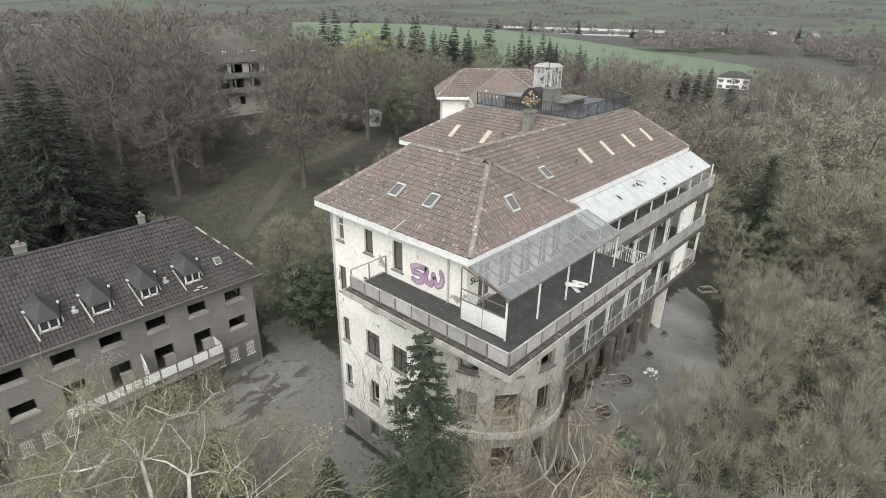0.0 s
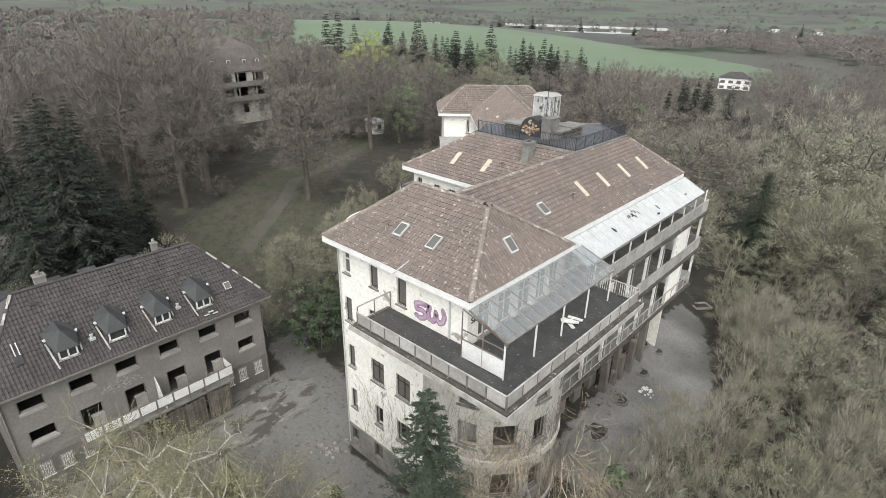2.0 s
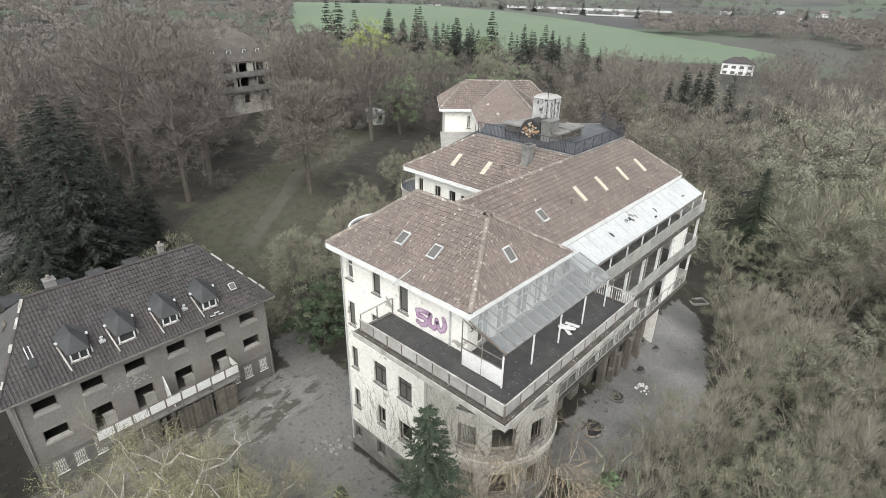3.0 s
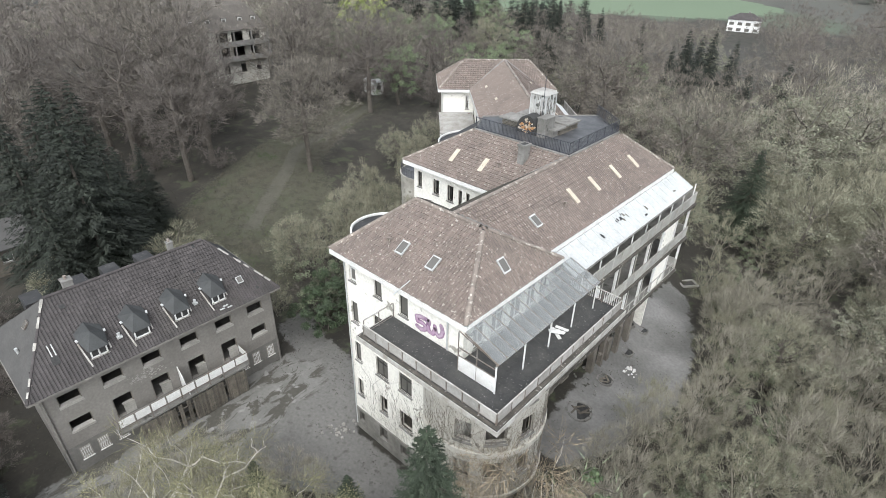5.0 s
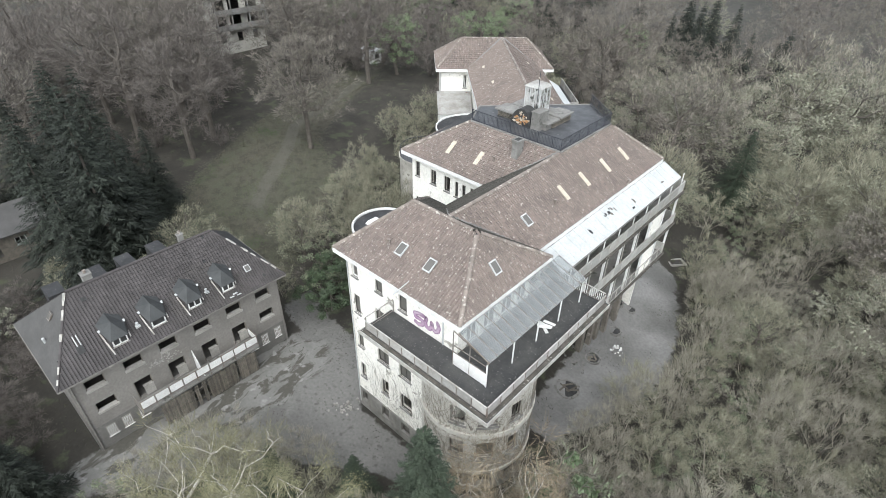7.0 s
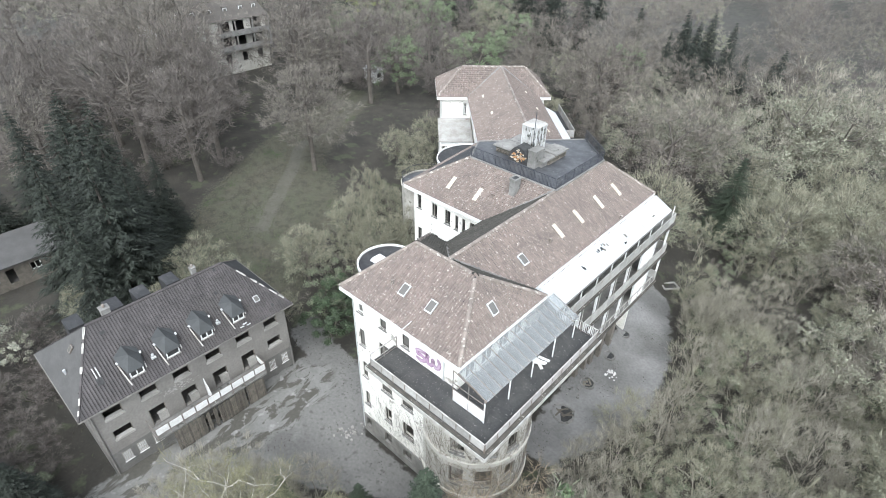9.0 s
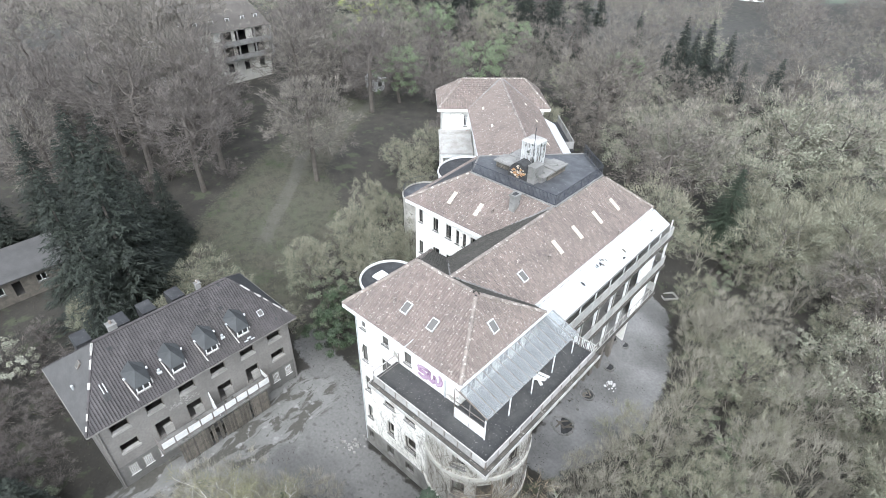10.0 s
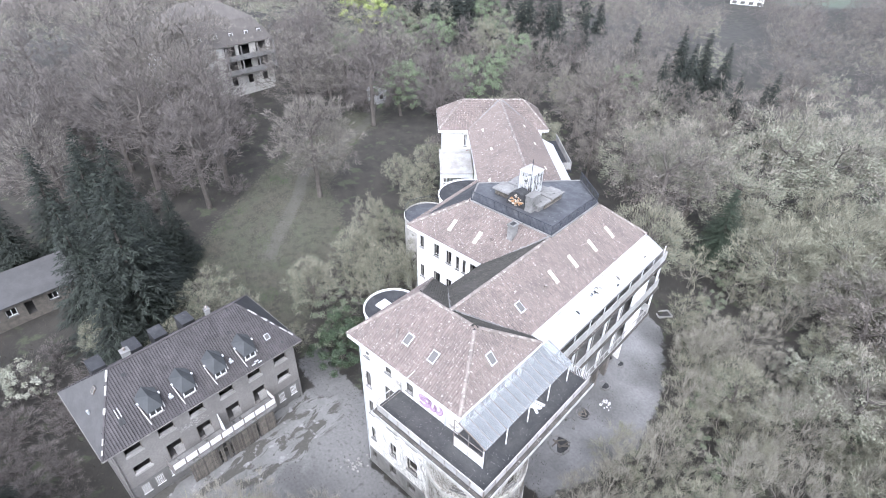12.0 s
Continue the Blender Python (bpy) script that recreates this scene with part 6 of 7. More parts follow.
def conifer(seed, tall, radius, whorls, per, needles, width, label, material=None, name="spruce_tree", fine=0.2):
    rng = np.random.default_rng(seed)
    root = thing(name, (0, 0, 0), label, "tree")
    part("trunk", Shape().tube([(0, 0, -0.4), (0, 0, tall * 0.5), (0, 0, tall * 0.98)], [tall * 0.014, tall * 0.008, 0.015], 7), BARK, root)
    out = []
    for i in range(whorls):
        f = (i + rng.uniform(0, 0.5)) / whorls
        z = tall * (0.06 + 0.93 * f)
        for j in range(per):
            az = rng.uniform(0, 6.283)
            reach = (radius * (1 - f) ** 0.85 + 0.12) * rng.uniform(0.7, 1.12)
            m = max(6, int(needles * (0.35 + reach / radius)))
            g = rng.uniform(0.12, 1, (m, 1))
            d = np.array([math.cos(az), math.sin(az), 0])
            droop = -0.28 * reach * g ** 1.5 + 0.10 * reach * g ** 4
            p = np.array([0, 0, z]) + d * reach * g + np.array([0, 0, 1]) * droop + rng.normal(size=(m, 3)) * 0.03 * reach
            side = np.cross(d, (0, 0, 1)) * rng.choice([-1, 1], (m, 1))
            way = d * 0.7 + side * rng.uniform(0.2, 1.1, (m, 1)) + np.array([0, 0, -0.35]) + rng.normal(size=(m, 3)) * 0.2
            out.append(strips(rng, p, way, (0.14 if fine > 0.1 else 0.08) + fine * reach * (1 - 0.6 * f), width, np.tile(d * 0.5 + np.array([0, 0, 1.0]), (m, 1))))
    part("crown", triangles("crown", np.concatenate(out)), material or NEEDLE, root)
    return root


oak = broadleaf(1, 17, 6.6, 3.0, 330, 7600, 0.75, 0.065, BARK, TWIG, label="tall bare deciduous tree with fine grey-brown twigs")
lone_oak = broadleaf(31, 16.5, 6.5, 3.8, 480, 13000, 0.62, 0.075, BARK, TWIG, label="round bare tree standing alone on the lawn")
oak_b = broadleaf(21, 14, 6.0, 1.6, 300, 5600, 0.6, 0.05, BARK, TWIG_PALE, BUD, 5600, 0.112, label="rounded tree with grey-brown twigs and first buds")
oak_c = broadleaf(22, 14, 6.0, 1.6, 300, 6200, 0.6, 0.05, BARK, TWIG, BUFF, 4600, 0.108, label="rounded tree with brown twigs and swelling buds")
beech = broadleaf(2, 19, 6.2, 3.6, 330, 7600, 0.75, 0.065, BARK, TWIG_RED, label="tall bare tree with reddish brown twigs")
maple = broadleaf(3, 15, 5.6, 1.6, 230, 1500, 0.6, 0.045, BARK, TWIG, LEAF_FRESH, 8000, 0.125, label="tree in young green leaf")
lime = broadleaf(4, 11, 4.6, 0.8, 250, 6200, 0.7, 0.042, BARK, TWIG_OLIVE, BUD, 3800, 0.085, label="tree with olive spring buds", up=0.5)
birch = broadleaf(5, 18, 5.0, 3.0, 150, 8000, 0.7, 0.02, BIRCH, TWIG_YELLOW, LEAF_OLIVE, 16000, 0.038, label="white-stemmed birch with young olive leaves", name="birch_tree", up=-0.9, stout=0.58)
buff_birch = broadleaf(25, 13, 3.4, 1.5, 150, 9000, 0.8, 0.017, BIRCH, TWIG_BUFF, label="white-stemmed birch with hanging straw-brown twigs", name="birch_tree", up=-1.3, stout=0.36)
shrub_a = broadleaf(6, 6.5, 3.0, 0.4, 90, 3200, 0.75, 0.02, PALE_BARK, TWIG_OLIVE, BUD, 900, 0.07, label="tall shrub with olive shoots and buds", category="shrub", stems=6, name="shrub", spread=0.16, up=0.8)
shrub_b = broadleaf(7, 5.0, 2.9, 0.3, 66, 1200, 0.5, 0.034, BARK, TWIG, BUD_GREEN, 2400, 0.085, label="thicket shrub in young green leaf", category="shrub", stems=5, name="shrub", spread=0.18, up=0.4)
shrub_c = broadleaf(8, 7.5, 3.0, 0.5, 100, 3400, 0.95, 0.02, PALE_BARK, TWIG_PALE, label="bare olive shrub with long upright twigs", category="shrub", stems=8, name="shrub", spread=0.15, up=1.2, stout=1.2)
sapling = broadleaf(19, 10, 2.3, 1.5, 80, 3000, 0.8, 0.02, BIRCH, TWIG_PALE, label="bare pale sapling with thin whitish limbs", category="tree", stems=3, name="tree", spread=0.15, up=0.6, stout=0.8)
ivy = broadleaf(33, 9, 2.2, 0.3, 90, 300, 0.5, 0.04, BARK, BUD_GREEN, IVY, 4600, 0.1, label="tree trunk overgrown with bright green ivy", category="tree", stems=3, name="tree", spread=0.3)
blossom = broadleaf(9, 5.0, 2.2, 0.8, 110, 900, 0.5, 0.04, BARK, TWIG, BLOSSOM, 2200, 0.09, label="small shrub in white blossom", category="shrub", stems=4, name="blossoming_shrub", spread=0.15)
brush = broadleaf(17, 4.5, 2.8, 0.2, 80, 1900, 0.6, 0.04, BARK, TWIG_RED, label="bare brown brushwood under the trees", category="brushwood", stems=5, name="brushwood", spread=0.18, up=0.4)
holly = broadleaf(18, 6.0, 3.2, 0.2, 90, 500, 0.5, 0.04, BARK, LEAF_DARK, LEAF_DARK, 6200, 0.11, label="dense dark evergreen bush beside the yard", category="bush", stems=4, name="evergreen_bush", spread=0.35)
bright = broadleaf(10, 15, 6, 2.0, 180, 1000, 0.8, 0.08, BARK, BUD_BRIGHT, BUD_BRIGHT, 4600, 0.2, label="yellow-green tree in fresh leaf")
spruce = conifer(11, 22, 5.2, 46, 12, 34, 0.15, "tall dark green spruce tree")
young_spruce = conifer(12, 13, 2.7, 52, 14, 100, 0.03, "dark green spruce before the plaster facade", NEEDLE_YOUNG, fine=0.05)
far_oak = broadleaf(13, 16, 6.6, 3.0, 90, 1300, 1.0, 0.12, BARK, TWIG, label="distant bare brown tree", spread=0.5)
far_beech = broadleaf(14, 18, 6.6, 4.0, 90, 1300, 1.0, 0.12, BARK, TWIG_RED, label="distant bare reddish tree", spread=0.5)
far_lime = broadleaf(15, 13, 5.6, 2.0, 70, 450, 0.9, 0.14, BARK, TWIG_PALE, BUD, 800, 0.2, label="distant tree with olive buds", spread=0.5)
far_spruce = conifer(16, 18, 4.2, 30, 11, 14, 0.42, "distant dark green spruce tree")
PROTOTYPES = [oak_c, buff_birch, ivy, sapling, brush, holly, lone_oak, oak_b, oak, beech, maple, lime, birch, shrub_a, shrub_b, shrub_c, blossom, bright, spruce, young_spruce, far_oak, far_beech, far_lime, far_spruce]
rnd = random.Random(21)
planted = []


def plant(kind, x, y, size=1.0, wide=1.0):
    m = pose(x, y, height(x, y), 0, 0, rnd.uniform(0, 360)) @ Matrix.Diagonal((size * wide, size * wide, size, 1))
    planted.append((x, y))
    return copy_thing(kind, m)


for x, y, h in ((-55, 11.8, 1.05), (-59.5, 15.5, 0.74), (-60, 8.5, 0.9), (-64.5, 18, 0.6), (-66, 12, 0.9), (-53, 8.2, 0.72), (-70, 17, 0.9), (-57, 14, 0.72), (-67.7, 21.4, 0.52), (-61.5, 12, 0.8), (-80.5, 5, 0.7), (-80, 11, 0.8), (-75.5, 15, 0.85), (-82, -1.5, 0.65), (-82, 17, 0.8), (-80, -8, 0.6), (-33.5, -7.5, 0.55), (-37, -9, 0.6), (-41, -7, 0.6)):
    plant(spruce, x, y, h)
plant(young_spruce, -9.95, 11.1, 1.41, 1.2)
for x, y, k in ((-8.6, 15.2, 0.95), (-9.6, 17.0, 0.85), (-7.4, 18.3, 1.0), (-9.0, 20.6, 0.8), (-6.6, 21.8, 0.9), (-8.3, 24.2, 0.7), (-12.2, 14.2, 0.75), (-6.4, 15.8, 0.9), (-11.0, 15.8, 0.7)):
    plant(sapling, x, y, k * 0.85)
plant(buff_birch, -7.2, 14.2, 1.2)
plant(buff_birch, -9.0, 13.4, 0.95)
plant(buff_birch, -5.6, 16.5, 0.8)
plant(ivy, -4.6, 17.2, 1.55)
plant(ivy, -3.2, 18.8, 1.3)
plant(young_spruce, -14.5, 15.2, 0.55, 1.3)
plant(young_spruce, -18, 12.5, 0.5, 1.5)
plant(young_spruce, -20.5, 8.2, 0.75, 1.0)
plant(birch, -14.4, 4.6, 1.06)
plant(birch, -19.5, 3.2, 0.97)
plant(lone_oak, -66.5, 44.2, 1.05)
plant(maple, -81.7, 77.1, 0.92, 1.1)
plant(maple, -101, 131, 1.1)
plant(lime, -92, 120, 1.2)
for x, y, k in ((-92, 38, 1.1), (-98, 38.5, 1.2), (-104, 36.5, 1.3), (-86, 37.5, 1.05), (-90, 36, 1.1), (-105.5, 45, 1.36), (-80, 35.5, 0.95), (-76, 30, 0.9)):
    plant(oak if k > 1.08 else beech, x, y, k * 1.02)
plant(shrub_b, -5.5, 21.5, 1.3)
plant(shrub_b, -4.0, 18.0, 1.2)
plant(lime, -47.4, 36.0, 0.8, 0.95)
plant(lime, -53.2, 44.0, 0.7, 0.8)
plant(lime, -50.5, 40.5, 0.62, 0.9)
plant(shrub_b, -39, 25.8, 1.0)
plant(shrub_b, -42, 28.5, 1.1)
plant(shrub_a, -46, 35, 0.9)
for x, y, k in ((-44, 47, 0.5), (-48.5, 50, 0.6), (-52, 52, 0.6), (-55, 56, 0.7), (-45.5, 37, 0.55), (-58, 62, 0.75), (-49, 44, 0.6), (-60, 56, 0.6)):
    plant(lime, x, y, k)
plant(bright, -126, 107, 1.21)
for x, y, k in ((-41, -2.0, 0.5), (-44, -1.6, 0.55), (-47, -2.5, 0.6), (-49.5, -0.5, 0.6), (-51, 2, 0.6), (-52, -3, 0.6), (-54, 0.5, 0.6), (-57, -2.4, 0.55), (-48, -4.8, 0.65), (-44, -4.2, 0.65), (-40.5, -4, 0.55), (-55, 4.5, 0.6), (-58.5, 2, 0.5), (-42.5, -6, 0.7), (-50.5, -6, 0.7)):
    plant(brush, x, y, k, 1.25)
plant(spruce, -34.6, -3.9, 0.46, 1.3)
plant(spruce, -36.6, -5.6, 0.5, 1.2)
plant(shrub_b, -38.6, -3.4, 0.7)
plant(holly, -36.6, 24.6, 1.0)
plant(holly, -39.5, 27.5, 0.9)
for x, y, k in ((-66, -4, 0.5), (-63.5, -7, 0.55), (-52, -3, 0.5), (-50, 1.5, 0.45), (-61, 3, 0.4), (-48.5, 5, 0.4)):
    plant(brush, x, y, k * 1.6)
plant(blossom, 1.6, 51.2, 0.8)
plant(blossom, 0.6, 58.8, 0.9)
plant(blossom, -56.5, -0.5, 1.1)
plant(blossom, -60, -3.5, 1.2)
plant(young_spruce, -13.5, 75.6, 1.0, 1.5)
for x, y, k in ((-8.2, 28, 0.7), (-6.6, 30.5, 0.8), (-5.8, 34, 0.85), (-4.6, 37.5, 0.95), (-4.9, 41, 0.9), (-5.2, 44.5, 1.0), (-6.3, 48, 0.9), (-7.8, 51.5, 0.85), (-9.6, 55, 0.9), (-11.2, 58.8, 0.9), (-6.2, 26, 0.8), (-3.6, 28.5, 0.9)):
    plant(shrub_c if k != 0.9 else shrub_a, x, y, k)
for kind, x, y, k in ((oak_c, -44.5, 96, 1.5), (oak_c, -50, 110, 1.5), (oak_b, -32, 84, 1.05), (oak_b, -22, 87, 1.2), (oak_b, -13.7, 99, 1.5), (oak_b, -6.5, 104, 1.45), (oak_c, -24, 107, 1.4), (oak_b, -15, 84, 1.1), (oak_c, -23.1, 146.5, 1.3)):
    plant(kind, x, y, k)
for x, y, h in ((-42, 131, 0.85), (-46, 136, 0.75), (-47, 128, 0.7), (-46, 152, 0.8), (-40, 150, 0.75), (-60, 140, 0.7), (-33, 140, 0.6), (-78, 128, 0.75), (-84, 136, 0.8), (-72, 134, 0.7), (-92, 138, 0.8), (-98, 143, 0.85), (-106, 128, 0.8), (-112, 120, 0.8), (-89, 148, 0.75), (-26, 134, 0.65), (-23.4, 128.4, 0.82)):
    plant(spruce, x, y, h)
BUILT = [((-34, -14), (17, 50)), ((-26.5, -9.5), (14.5, 30)), ((-16, -12), (30, 52)), ((-47, -34.5), (0.5, 20.5)), ((-125, -108), (42, 68)), ((-77, -67.5), (-13, 10))]


def free(x, y, gap):
    if inside(x, y, YARD) or inside(x, y, EAST) or inside(x, y, LAWN) or math.hypot(x - 0.5, y) < 4:
        return False
    near = gap * 0.55
    if any(x0 - near < x < x1 + near and y0 - near < y < y1 + near for (x0, x1), (y0, y1) in BUILT):
        return False
    u, v = (x + y) / math.sqrt(2), (y - x) / math.sqrt(2)
    if 2 - near < u < 20.5 + near and 47 < v < 81 + near:
        return False
    az, d = math.degrees(math.atan2(y, x)), math.hypot(x, y)
    if 66 < d < 128 and (148.2 < az < 153.3 or 159.0 < az < 160.7):
        return False
    if 58 < d < 106 and 134.3 < az < 148.3:
        return False
    if 36 < d < 71 and (az > 174.5 or az < -172):
        return False
    if 103.8 < az < 106.4 and 185 < d < 380:
        return False
    return all((x - a) ** 2 + (y - b) ** 2 > gap * gap for a, b in planted)


def scatter(kinds, count, box, gap, sizes, keep=lambda x, y: True):
    (x0, x1), (y0, y1) = box
    done = tries = 0
    while done < count and tries < count * 12:
        tries += 1
        x, y = rnd.uniform(x0, x1), rnd.uniform(y0, y1)
        if keep(x, y) and free(x, y, gap):
            plant(rnd.choice(kinds), x, y, rnd.uniform(*sizes), rnd.uniform(0.9, 1.15))
            done += 1


# woods behind and beside the hospital
scatter([oak, beech, oak_b, maple, lime, oak_c], 48, ((-120, -28), (76, 128)), 8.6, (0.75, 1.0))
scatter([oak, beech], 44, ((-122, -70), (12, 76)), 7.6, (0.75, 1.1))
scatter([oak_b, lime, oak_c, lime, maple, lime, oak_b], 66, ((-26, 58), (58, 130)), 8.4, (0.9, 1.4))
# thicket east of the hospital
scatter([lime, shrub_a, shrub_c, lime, shrub_c, oak_b], 60, ((-10, 48), (30, 70)), 4.0, (0.65, 1.0), keep=lambda x, y: x > -5 and x + y > 44)
scatter([shrub_a, shrub_c, shrub_b, shrub_c, shrub_a], 190, ((-10, 34), (6, 60)), 1.8, (0.6, 1.05), keep=lambda x, y: x > -9.5 and x + 0.8 * y > 6)
# shrubs before the south front
scatter([shrub_a, shrub_c, shrub_b], 36, ((-30, -9), (0, 17)), 2.2, (0.6, 1.0), keep=lambda x, y: y < 17 - 0.35 * (-9 - x))
# brushwood under the trees
scatter([brush], 60, ((-122, -60), (10, 92)), 3.6, (0.7, 1.25))
scatter([shrub_a, shrub_b, lime], 44, ((-14, 40), (60, 92)), 3.2, (0.7, 1.1))
# shrubs round the house and the lawn
scatter([shrub_a, shrub_b, lime], 26, ((-60, -40), (-14, 40)), 3.2, (0.5, 0.9))
scatter([shrub_b, lime, shrub_a], 16, ((-62, -38), (22, 60)), 3.4, (0.6, 0.9))
scatter([lime, oak, shrub_a], 16, ((-100, -45), (-25, 4)), 5.0, (0.6, 0.9))
scatter([brush, shrub_a, brush], 46, ((-66, -38), (-20, 1)), 2.6, (0.7, 1.1))
# the further woods
def wood(x, y):
    d = math.hypot(x, y)
    return d > 100 and not crop(x, y) and not crop(x * 1.06, y * 1.06)


def belt(kinds, count, az0, az1, d0, d1, sizes):
    done = tries = 0
    while done < count and tries < count * 6:
        tries += 1
        az, d = radians(rnd.uniform(az0, az1)), math.sqrt(rnd.uniform(d0 * d0, d1 * d1))
        x, y = d * math.cos(az), d * math.sin(az)
        if wood(x, y) and free(x, y, 5):
            join(rnd.choice(kinds), x, y, rnd.uniform(*sizes))
            done += 1


BELT = {}


def join(kind, x, y, size):
    """Adds a tree's corners to the joined woods of its kind."""
    m = pose(x, y, height(x, y), 0, 0, rnd.uniform(0, 360)) @ Matrix.Diagonal((size * rnd.uniform(0.85, 1.2), size * rnd.uniform(0.85, 1.2), size, 1))
    turn, move = np.array(m.to_3x3()), np.array(m.translation)
    for o in kind.children:
        if o.name.startswith("trunk"):
            continue
        co = np.empty(len(o.data.vertices) * 3, np.float32)
        o.data.vertices.foreach_get("co", co)
        BELT.setdefault(o.data.materials[0].name, []).append(co.reshape(-1, 3) @ turn.T + move)
    planted.append((x, y))


for x, y, k in ((-189.3, 139.6, 1.6), (-178.8, 137.0, 1.55), (-178.9, 144.9, 1.36), (-159.5, 144.6, 1.24), (-148.3, 141.9, 1.09), (-137.3, 138.9, 1.25), (-138.4, 151.6, 1.01), (-142.6, 161.4, 1.01), (-135.2, 161.1, 0.94), (-141.7, 175.3, 0.97),
                (-118.2, 168.0, 0.82), (-108.6, 168.4, 0.81), (-106.0, 175.9, 0.81), (-101.1, 184.5, 0.79), (-98.1, 191.8, 0.74), (-57.3, 165.9, 0.72), (-152, 150, 1.0), (-165, 150, 1.15), (-131, 146, 0.95), (-125, 152, 0.9)):
    join(far_spruce, x, y, k)
belt([far_oak, far_beech, far_oak, far_lime], 140, 132, 178, 118, 300, (0.8, 1.05))
belt([far_oak, far_lime, far_beech, far_oak], 150, 70, 132, 118, 260, (0.6, 0.85))
belt([far_spruce], 34, 118, 140, 150, 330, (0.8, 1.25))
belt([far_beech, far_oak], 120, 72, 104, 190, 400, (0.9, 1.25))
belt([far_lime, far_oak], 50, 104, 140, 250, 330, (0.6, 0.8))
belt([far_oak, far_beech], 60, 138, 162, 300, 430, (1.0, 1.4))
belt([far_oak, far_beech, far_spruce], 60, 95, 160, 740, 1000, (0.9, 1.3))
belt([far_oak, far_beech], 60, 80, 104, 400, 700, (0.9, 1.2))


def far_wood(name, label, seed, count, az0, az1, d0, d1, size, material, thin=0.02, per=60, leaf=0.085):
    """Distant belts of trees too small to tell apart."""
    rng = np.random.default_rng(seed)
    out = []
    n = 0
    while n < count:
        az, d = radians(rng.uniform(az0, az1)), rng.uniform(d0, d1)
        x, y = d * math.cos(az), d * math.sin(az)
        if crop(x, y) or noise.noise(Vector((x * 0.004, y * 0.004, 7))) < thin:
            n += 0.15
            continue
        z = height(x, y)
        big = size * rng.uniform(0.75, 1.2)
        way = unit(rng.normal(size=(per, 3)))
        way[:, 2] = np.abs(way[:, 2]) * 1.0 - 0.15
        c = way * big * np.array([0.36, 0.36, 0.4]) * rng.uniform(0.75, 1.05, (per, 1)) + np.array([x, y, z + big * 0.35])
        out.append(leaves(rng, c, big * leaf, way))
        n += 1
    tagged(part(name, triangles(name, np.concatenate(out)), material), label, "woods", kind="stuff")


for name in BELT:
    tagged(part("woods", triangles("woods", np.concatenate(BELT[name])), bpy.data.materials[name]), "leafless spring woods on the slopes round the hospital", "woods", kind="stuff")
far_wood("far_woods", "distant brown leafless woods on the hills", 31, 2600, 80, 165, 760, 2900, 16, FAR_TREE, -0.02, 60, 0.07)
far_wood("far_woods", "brown leafless woods on the near slope", 34, 520, 141, 170, 330, 780, 15, FAR_BROWN, -0.4, 200, 0.055)
far_wood("far_woods", "brown leafless woods beyond the valley", 33, 850, 72, 114, 430, 760, 14, FAR_BROWN, -0.15, 200, 0.055)
far_wood("far_woods", "distant dark woods along the far hills", 32, 700, 80, 165, 900, 4000, 16, FAR_DARK)
for ob in PROTOTYPES:
    for o in (*ob.children_recursive, ob):
        bpy.data.objects.remove(o)


# ---- the villa in the woods, the shed, the hut and the far houses ----
def plain_house(name, at, turn, w, d, h, roof, wall_material, roof_material, label, rows, cols, group=""):
    """A house with a hip roof, chimney and windows; w along its front, which faces -y before the turn."""
    x, y, z = at
    root = new(name)
    root.matrix_basis = pose(x, y, z, 0, 0, turn)
    tagged(root, label, "house", group)

    def add(part_name, shape, material, parent=root):
        ob = part(part_name, shape, material)
        ob.parent = parent
        return ob

    add("wall", Shape().box(-w / 2, -d / 2, -2, w / 2, d / 2, h), wall_material)
    o, r = 0.5, max(0.5, (w - d) / 2)
    ring = [(-w / 2 - o, -d / 2 - o, h), (w / 2 + o, -d / 2 - o, h), (w / 2 + o, d / 2 + o, h), (-w / 2 - o, d / 2 + o, h)]
    a, b = (-r, 0, h + roof), (r, 0, h + roof)
    s = Shape()
    s.face(ring[0], ring[1], b, a).face(ring[1], ring[2], b).face(ring[2], ring[3], a, b).face(ring[3], ring[0], a).face(*ring[::-1])
    top = add("roof", s, roof_material)
    add("chimney", Shape().box(r * 0.4 - 0.4, 0.6, h + roof * 0.4, r * 0.4 + 0.4, 1.4, h + roof + 0.8), CONCRETE, top)
    for i in range(rows):
        for j in range(cols):
            u, q = -w / 2 + w * (j + 0.5) / cols, h * (i + 0.35) / rows
            ww, hh = 0.28 * w / cols, 0.26 * h / rows
            win = add("window", Shape().box(u - ww - 0.1, -d / 2 - 0.06, q - hh - 0.1, u + ww + 0.1, -d / 2 + 0.02, q + hh + 0.1), WHITE)
            add("pane", Shape().box(u - ww, -d / 2 - 0.08, q - hh, u + ww, -d / 2 - 0.05, q + hh), PANE, win)
    for side in (-1, 1):
        for i in range(rows):
            q = h * (i + 0.35) / rows
            win = add("window", Shape().box(side * w / 2 - 0.06, -d / 5 - 0.6, q - 0.6, side * w / 2 + 0.06, -d / 5 + 0.6, q + 0.6), WHITE)
            add("pane", Shape().box(side * w / 2 - 0.08, -d / 5 - 0.5, q - 0.5, side * w / 2 + 0.08, -d / 5 + 0.5, q + 0.5), PANE, win)
    return root


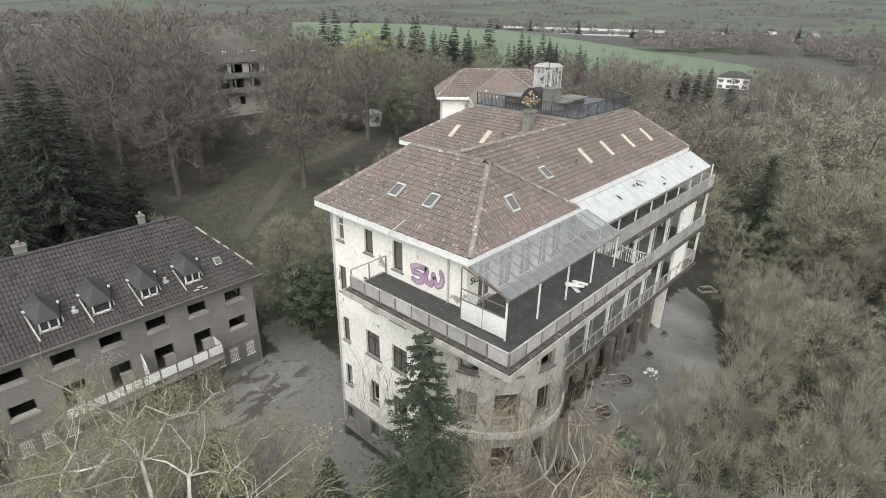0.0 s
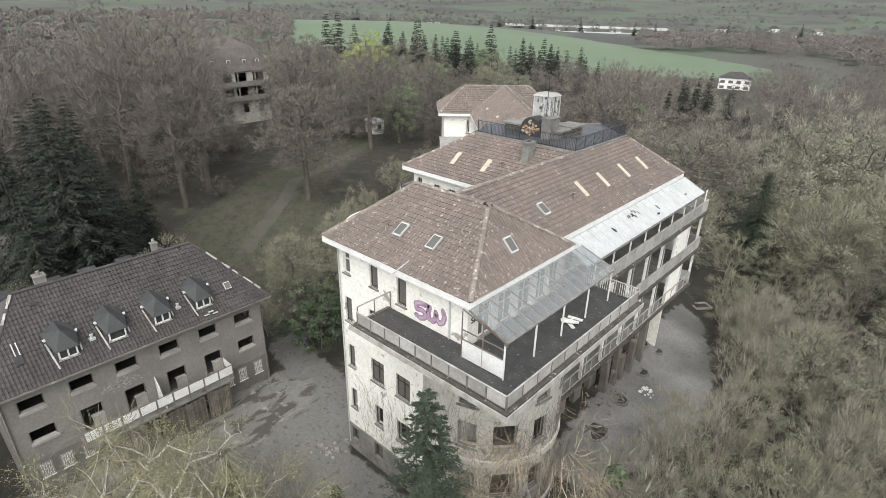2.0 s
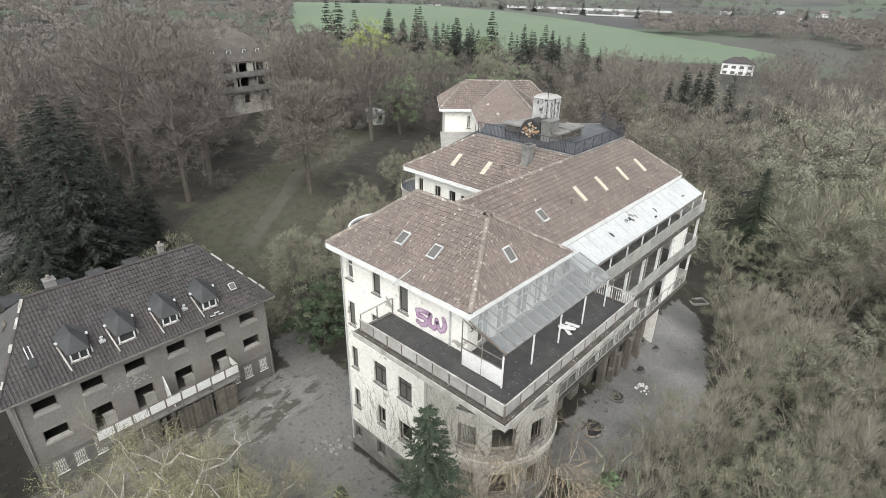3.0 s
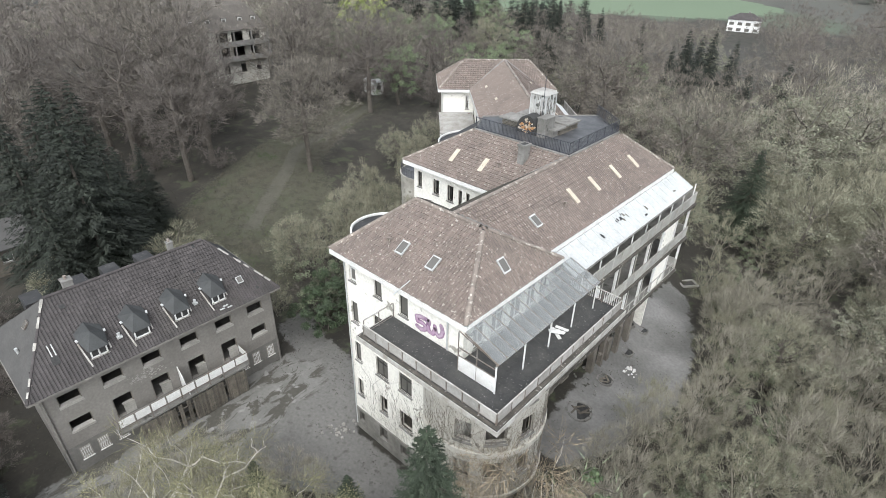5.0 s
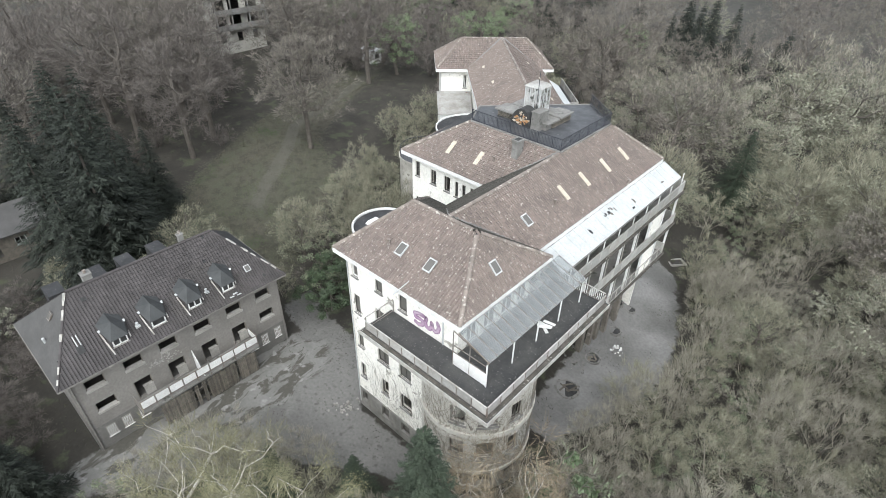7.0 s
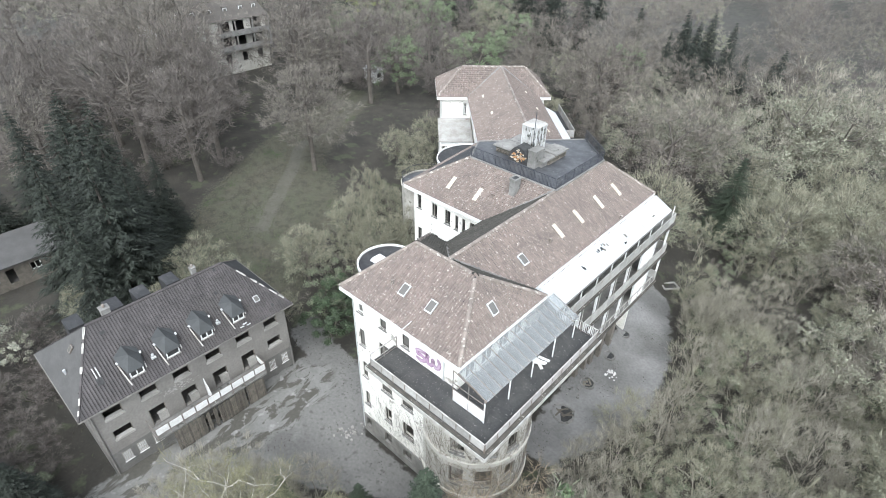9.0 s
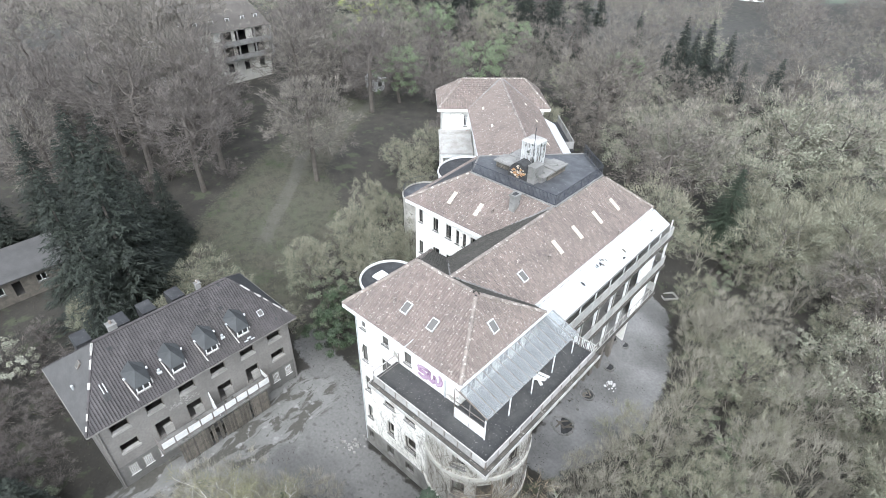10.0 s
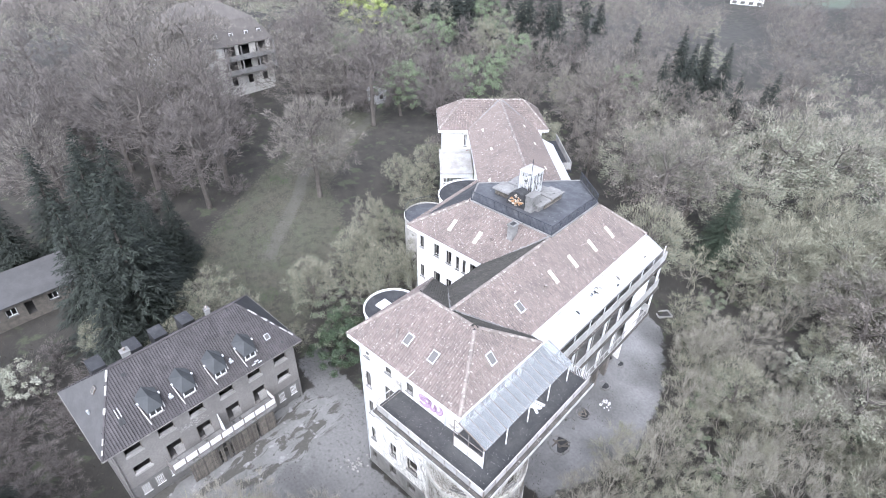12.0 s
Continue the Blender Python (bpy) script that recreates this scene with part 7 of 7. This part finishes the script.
villa = thing("villa", (-118, 55, 4), "large derelict villa with mansard roof and open loggias among trees", "house")
V0, V1, V2, V3 = (-111.5, 43.5), (-111.5, 66), (-124, 66), (-124, 43.5)
log_holes = [(u, u + 2.6, z, z + 2.2) for z in (10.7, 13.6) for u in (11.6, 14.9, 18.9)] + [(u, u + 1.3, 7.6, 9.4) for u in (12.2, 16, 19.6)] + [(u, u + 1.2, z, z + 1.7) for z in (7.6, 10.9, 13.6) for u in (2, 5.2, 8.6)]
wall("wall", V0, V1, 0, 16.2, log_holes, 0.4, BAY_PLASTER, villa)
wall("wall", V1, V2, 0, 16.2, [(3, 4.2, 8, 10), (7, 8.2, 8, 10)], 0.4, GREY_PLASTER, villa, trim=0.42)
wall("wall", V2, V3, 0, 16.2, [], 0.4, GREY_PLASTER, villa)
wall("wall", V3, V0, 0, 16.2, [(3, 4.2, 8, 10), (7, 8.2, 8, 10), (3, 4.2, 12, 14)], 0.4, WHITE, villa, trim=0.42)
for z in (7.2, 10.5, 13.4):
    part("floor_slab", Shape().box(-123.5, 44, z - 0.25, -112, 65.5, z), INSIDE, villa)
    if z < 8:
        continue
    part("balcony_slab", Shape().box(-111.5, 54.6, z - 0.2, -109.9, 66.2, z), CONCRETE, villa)
    part("balcony_parapet", Shape().box(-110.0, 54.6, z, -109.88, 66.2, z + 0.9), CONCRETE, villa)
    for y in (54.8, 58.2, 62.1, 66.0):
        part("balcony_post", Shape().box(-110.15, y - 0.12, z + 0.9, -109.9, y + 0.12, z + 3.0 if z < 13 else z + 2.6), CONCRETE, villa)
o = 0.6
low = [(V0[0] + o, V0[1] - o, 16.2), (V1[0] + o, V1[1] + o, 16.2), (V2[0] - o, V2[1] + o, 16.2), (V3[0] - o, V3[1] - o, 16.2)]
mid = [(V0[0] - 2.0, V0[1] + 2.0, 20.6), (V1[0] - 2.0, V1[1] - 2.0, 20.6), (V2[0] + 2.0, V2[1] - 2.0, 20.6), (V3[0] + 2.0, V3[1] + 2.0, 20.6)]
ra, rb = (-117.8, 50.5, 24.2), (-117.8, 58.0, 24.2)
s = Shape().face(*low[::-1])
for i in range(4):
    s.face(low[i], low[(i + 1) % 4], mid[(i + 1) % 4], mid[i])
s.face(mid[0], mid[1], rb, ra).face(mid[1], mid[2], rb).face(mid[2], mid[3], ra, rb).face(mid[3], mid[0], ra)
part("roof", s, BROWN_ROOF, villa, "brown mansard roof")
for y in (47, 50.5, 54, 57.5, 61, 64):
    dm = part("dormer", Shape().box(-113.6, y - 0.55, 16.9, -111.9, y + 0.55, 18.6), BROWN_ROOF, villa)
    part("window_frame", Shape().box(-111.9, y - 0.45, 17.1, -111.85, y + 0.45, 18.4), WHITE, dm)
    part("pane", Shape().box(-111.86, y - 0.33, 17.2, -111.83, y + 0.33, 18.3), PANE, dm)

shed = thing("garden_shed", (-74, 0, 1), "long low shed with grey sheet roof beside dark spruces", "shed")
S0, S1 = (-70.6, -12), (-70.6, 9)
wall("wall", S0, S1, -1, 3.3, [(u, u + 1.1, 1.6, 2.6) for u in (3, 7, 11, 13, 17.5)] + [(15.0, 15.9, 0.8, 2.7)], 0.25, OLD_WOOD, shed)
wall("wall", (-70.6, 9), (-76, 9), -1, 3.6, [], 0.25, OLD_WOOD, shed, trim=0.26)
wall("wall", (-76, 9), (-76, -12), -1, 4.2, [], 0.25, OLD_WOOD, shed)
for u in (3, 7, 11, 13, 17.5):
    window(S0, S1, (u, u + 1.1, 1.6, 2.6), shed, WHITE)
part("roof", Shape().hexa([(-69.9, -12.4, 3.35), (-69.9, 9.5, 3.35), (-76.5, 9.5, 4.3), (-76.5, -12.4, 4.3)], [(-69.9, -12.4, 3.5), (-69.9, 9.5, 3.5), (-76.5, 9.5, 4.45), (-76.5, -12.4, 4.45)]), HIP, shed)
part("floor", Shape().box(-75.8, -11.8, 0.5, -70.8, 8.8, 0.7), INSIDE, shed)

HZ = height(-91, 78.5)
hut = thing("small_hut", (-91, 78.5, HZ), "small white hut at the edge of the wood", "hut")
part("wall", Shape().box(-92.6, 77.1, HZ - 0.5, -89.4, 79.9, HZ + 2.5), WHITE, hut)
part("roof", Shape().hexa([(-93, 76.8, HZ + 2.5), (-89.0, 76.8, HZ + 2.5), (-89.0, 80.2, HZ + 2.5), (-93, 80.2, HZ + 2.5)], [(-92.6, 78.4, HZ + 3.2), (-89.4, 78.4, HZ + 3.2), (-89.4, 78.7, HZ + 3.2), (-92.6, 78.7, HZ + 3.2)]), METAL_ROOF, hut)
part("door", Shape().box(-91.4, 77.04, HZ, -90.5, 77.1, HZ + 2.0), OLD_WOOD, hut)
part("window", Shape().box(-89.41, 78.0, HZ + 0.9, -89.35, 79.0, HZ + 1.8), DARK, hut)


def far_spot(az, d):
    x, y = d * math.cos(radians(az)), d * math.sin(radians(az))
    return (x, y, height(x, y))


plain_house("country_house", far_spot(105, 398), 15, 18, 11, 6.5, 3.5, WHITE, DARK_TILE, "white country house with dark roof beyond the woods", 2, 4)
rnd = random.Random(77)
for az, d, w in ((111.5, 640, 14), (116, 1250, 18), (114, 1300, 16), (112.6, 1280, 15), (108.5, 1180, 16), (104.5, 1260, 18), (101.5, 1350, 20), (121.5, 1250, 16), (98.5, 1420, 18), (96.8, 1300, 16), (133.4, 980, 22), (119.2, 1330, 16), (107.0, 1500, 20), (103.0, 1600, 22), (99.8, 1560, 20)):
    plain_house("village_house", far_spot(az, d), rnd.uniform(-40, 40), w, w * 0.7, w * 0.36, w * 0.3, WHITE, DARK_TILE if rnd.random() < 0.6 else TILE, "pale village house on the far slope", 2, 3, "far village")
# long low works halls beyond the field
for az, d, w in ((117.2, 930, 120), (113.0, 1000, 70)):
    x, y, z = far_spot(az, d)
    hall = tagged(new("works_hall"), "long low pale hall beyond the field", "hall")
    hall.matrix_basis = pose(x, y, z, 0, 0, az - 95)
    for nm, sh, mt in (("wall", Shape().box(-w / 2, -7, -3, w / 2, 7, 5), GREY_PLASTER), ("roof", Shape().box(-w / 2 - 1, -8, 5, w / 2 + 1, 8, 6.2), METAL_ROOF)):
        part(nm, sh, mt).parent = hall


# ---- the road bridge across the far valley ----
bridge = thing("road_bridge", (-443, 835, -16), "long pale concrete road bridge across the valley", "bridge")
BA, BB = Vector((-560, 760, 0.8)), Vector((-350, 890, -1.2))
part("deck", Shape().bar(BA, BB, 12, 1.8), METAL_ROOF, bridge)
for k in (-1, 1):
    off = (BB - BA).normalized().cross(Vector((0, 0, 1))) * 5.8 * k + Vector((0, 0, 1.5))
    part("parapet", Shape().bar(BA + off, BB + off, 0.4, 1.2), METAL_ROOF, bridge)
for k in range(8):
    c = BA.lerp(BB, (k + 0.5) / 8)
    part("pier", Shape().box(c.x - 1.5, c.y - 1.5, height(c.x, c.y) - 1, c.x + 1.5, c.y + 1.5, c.z - 0.88), CONCRETE, bridge)
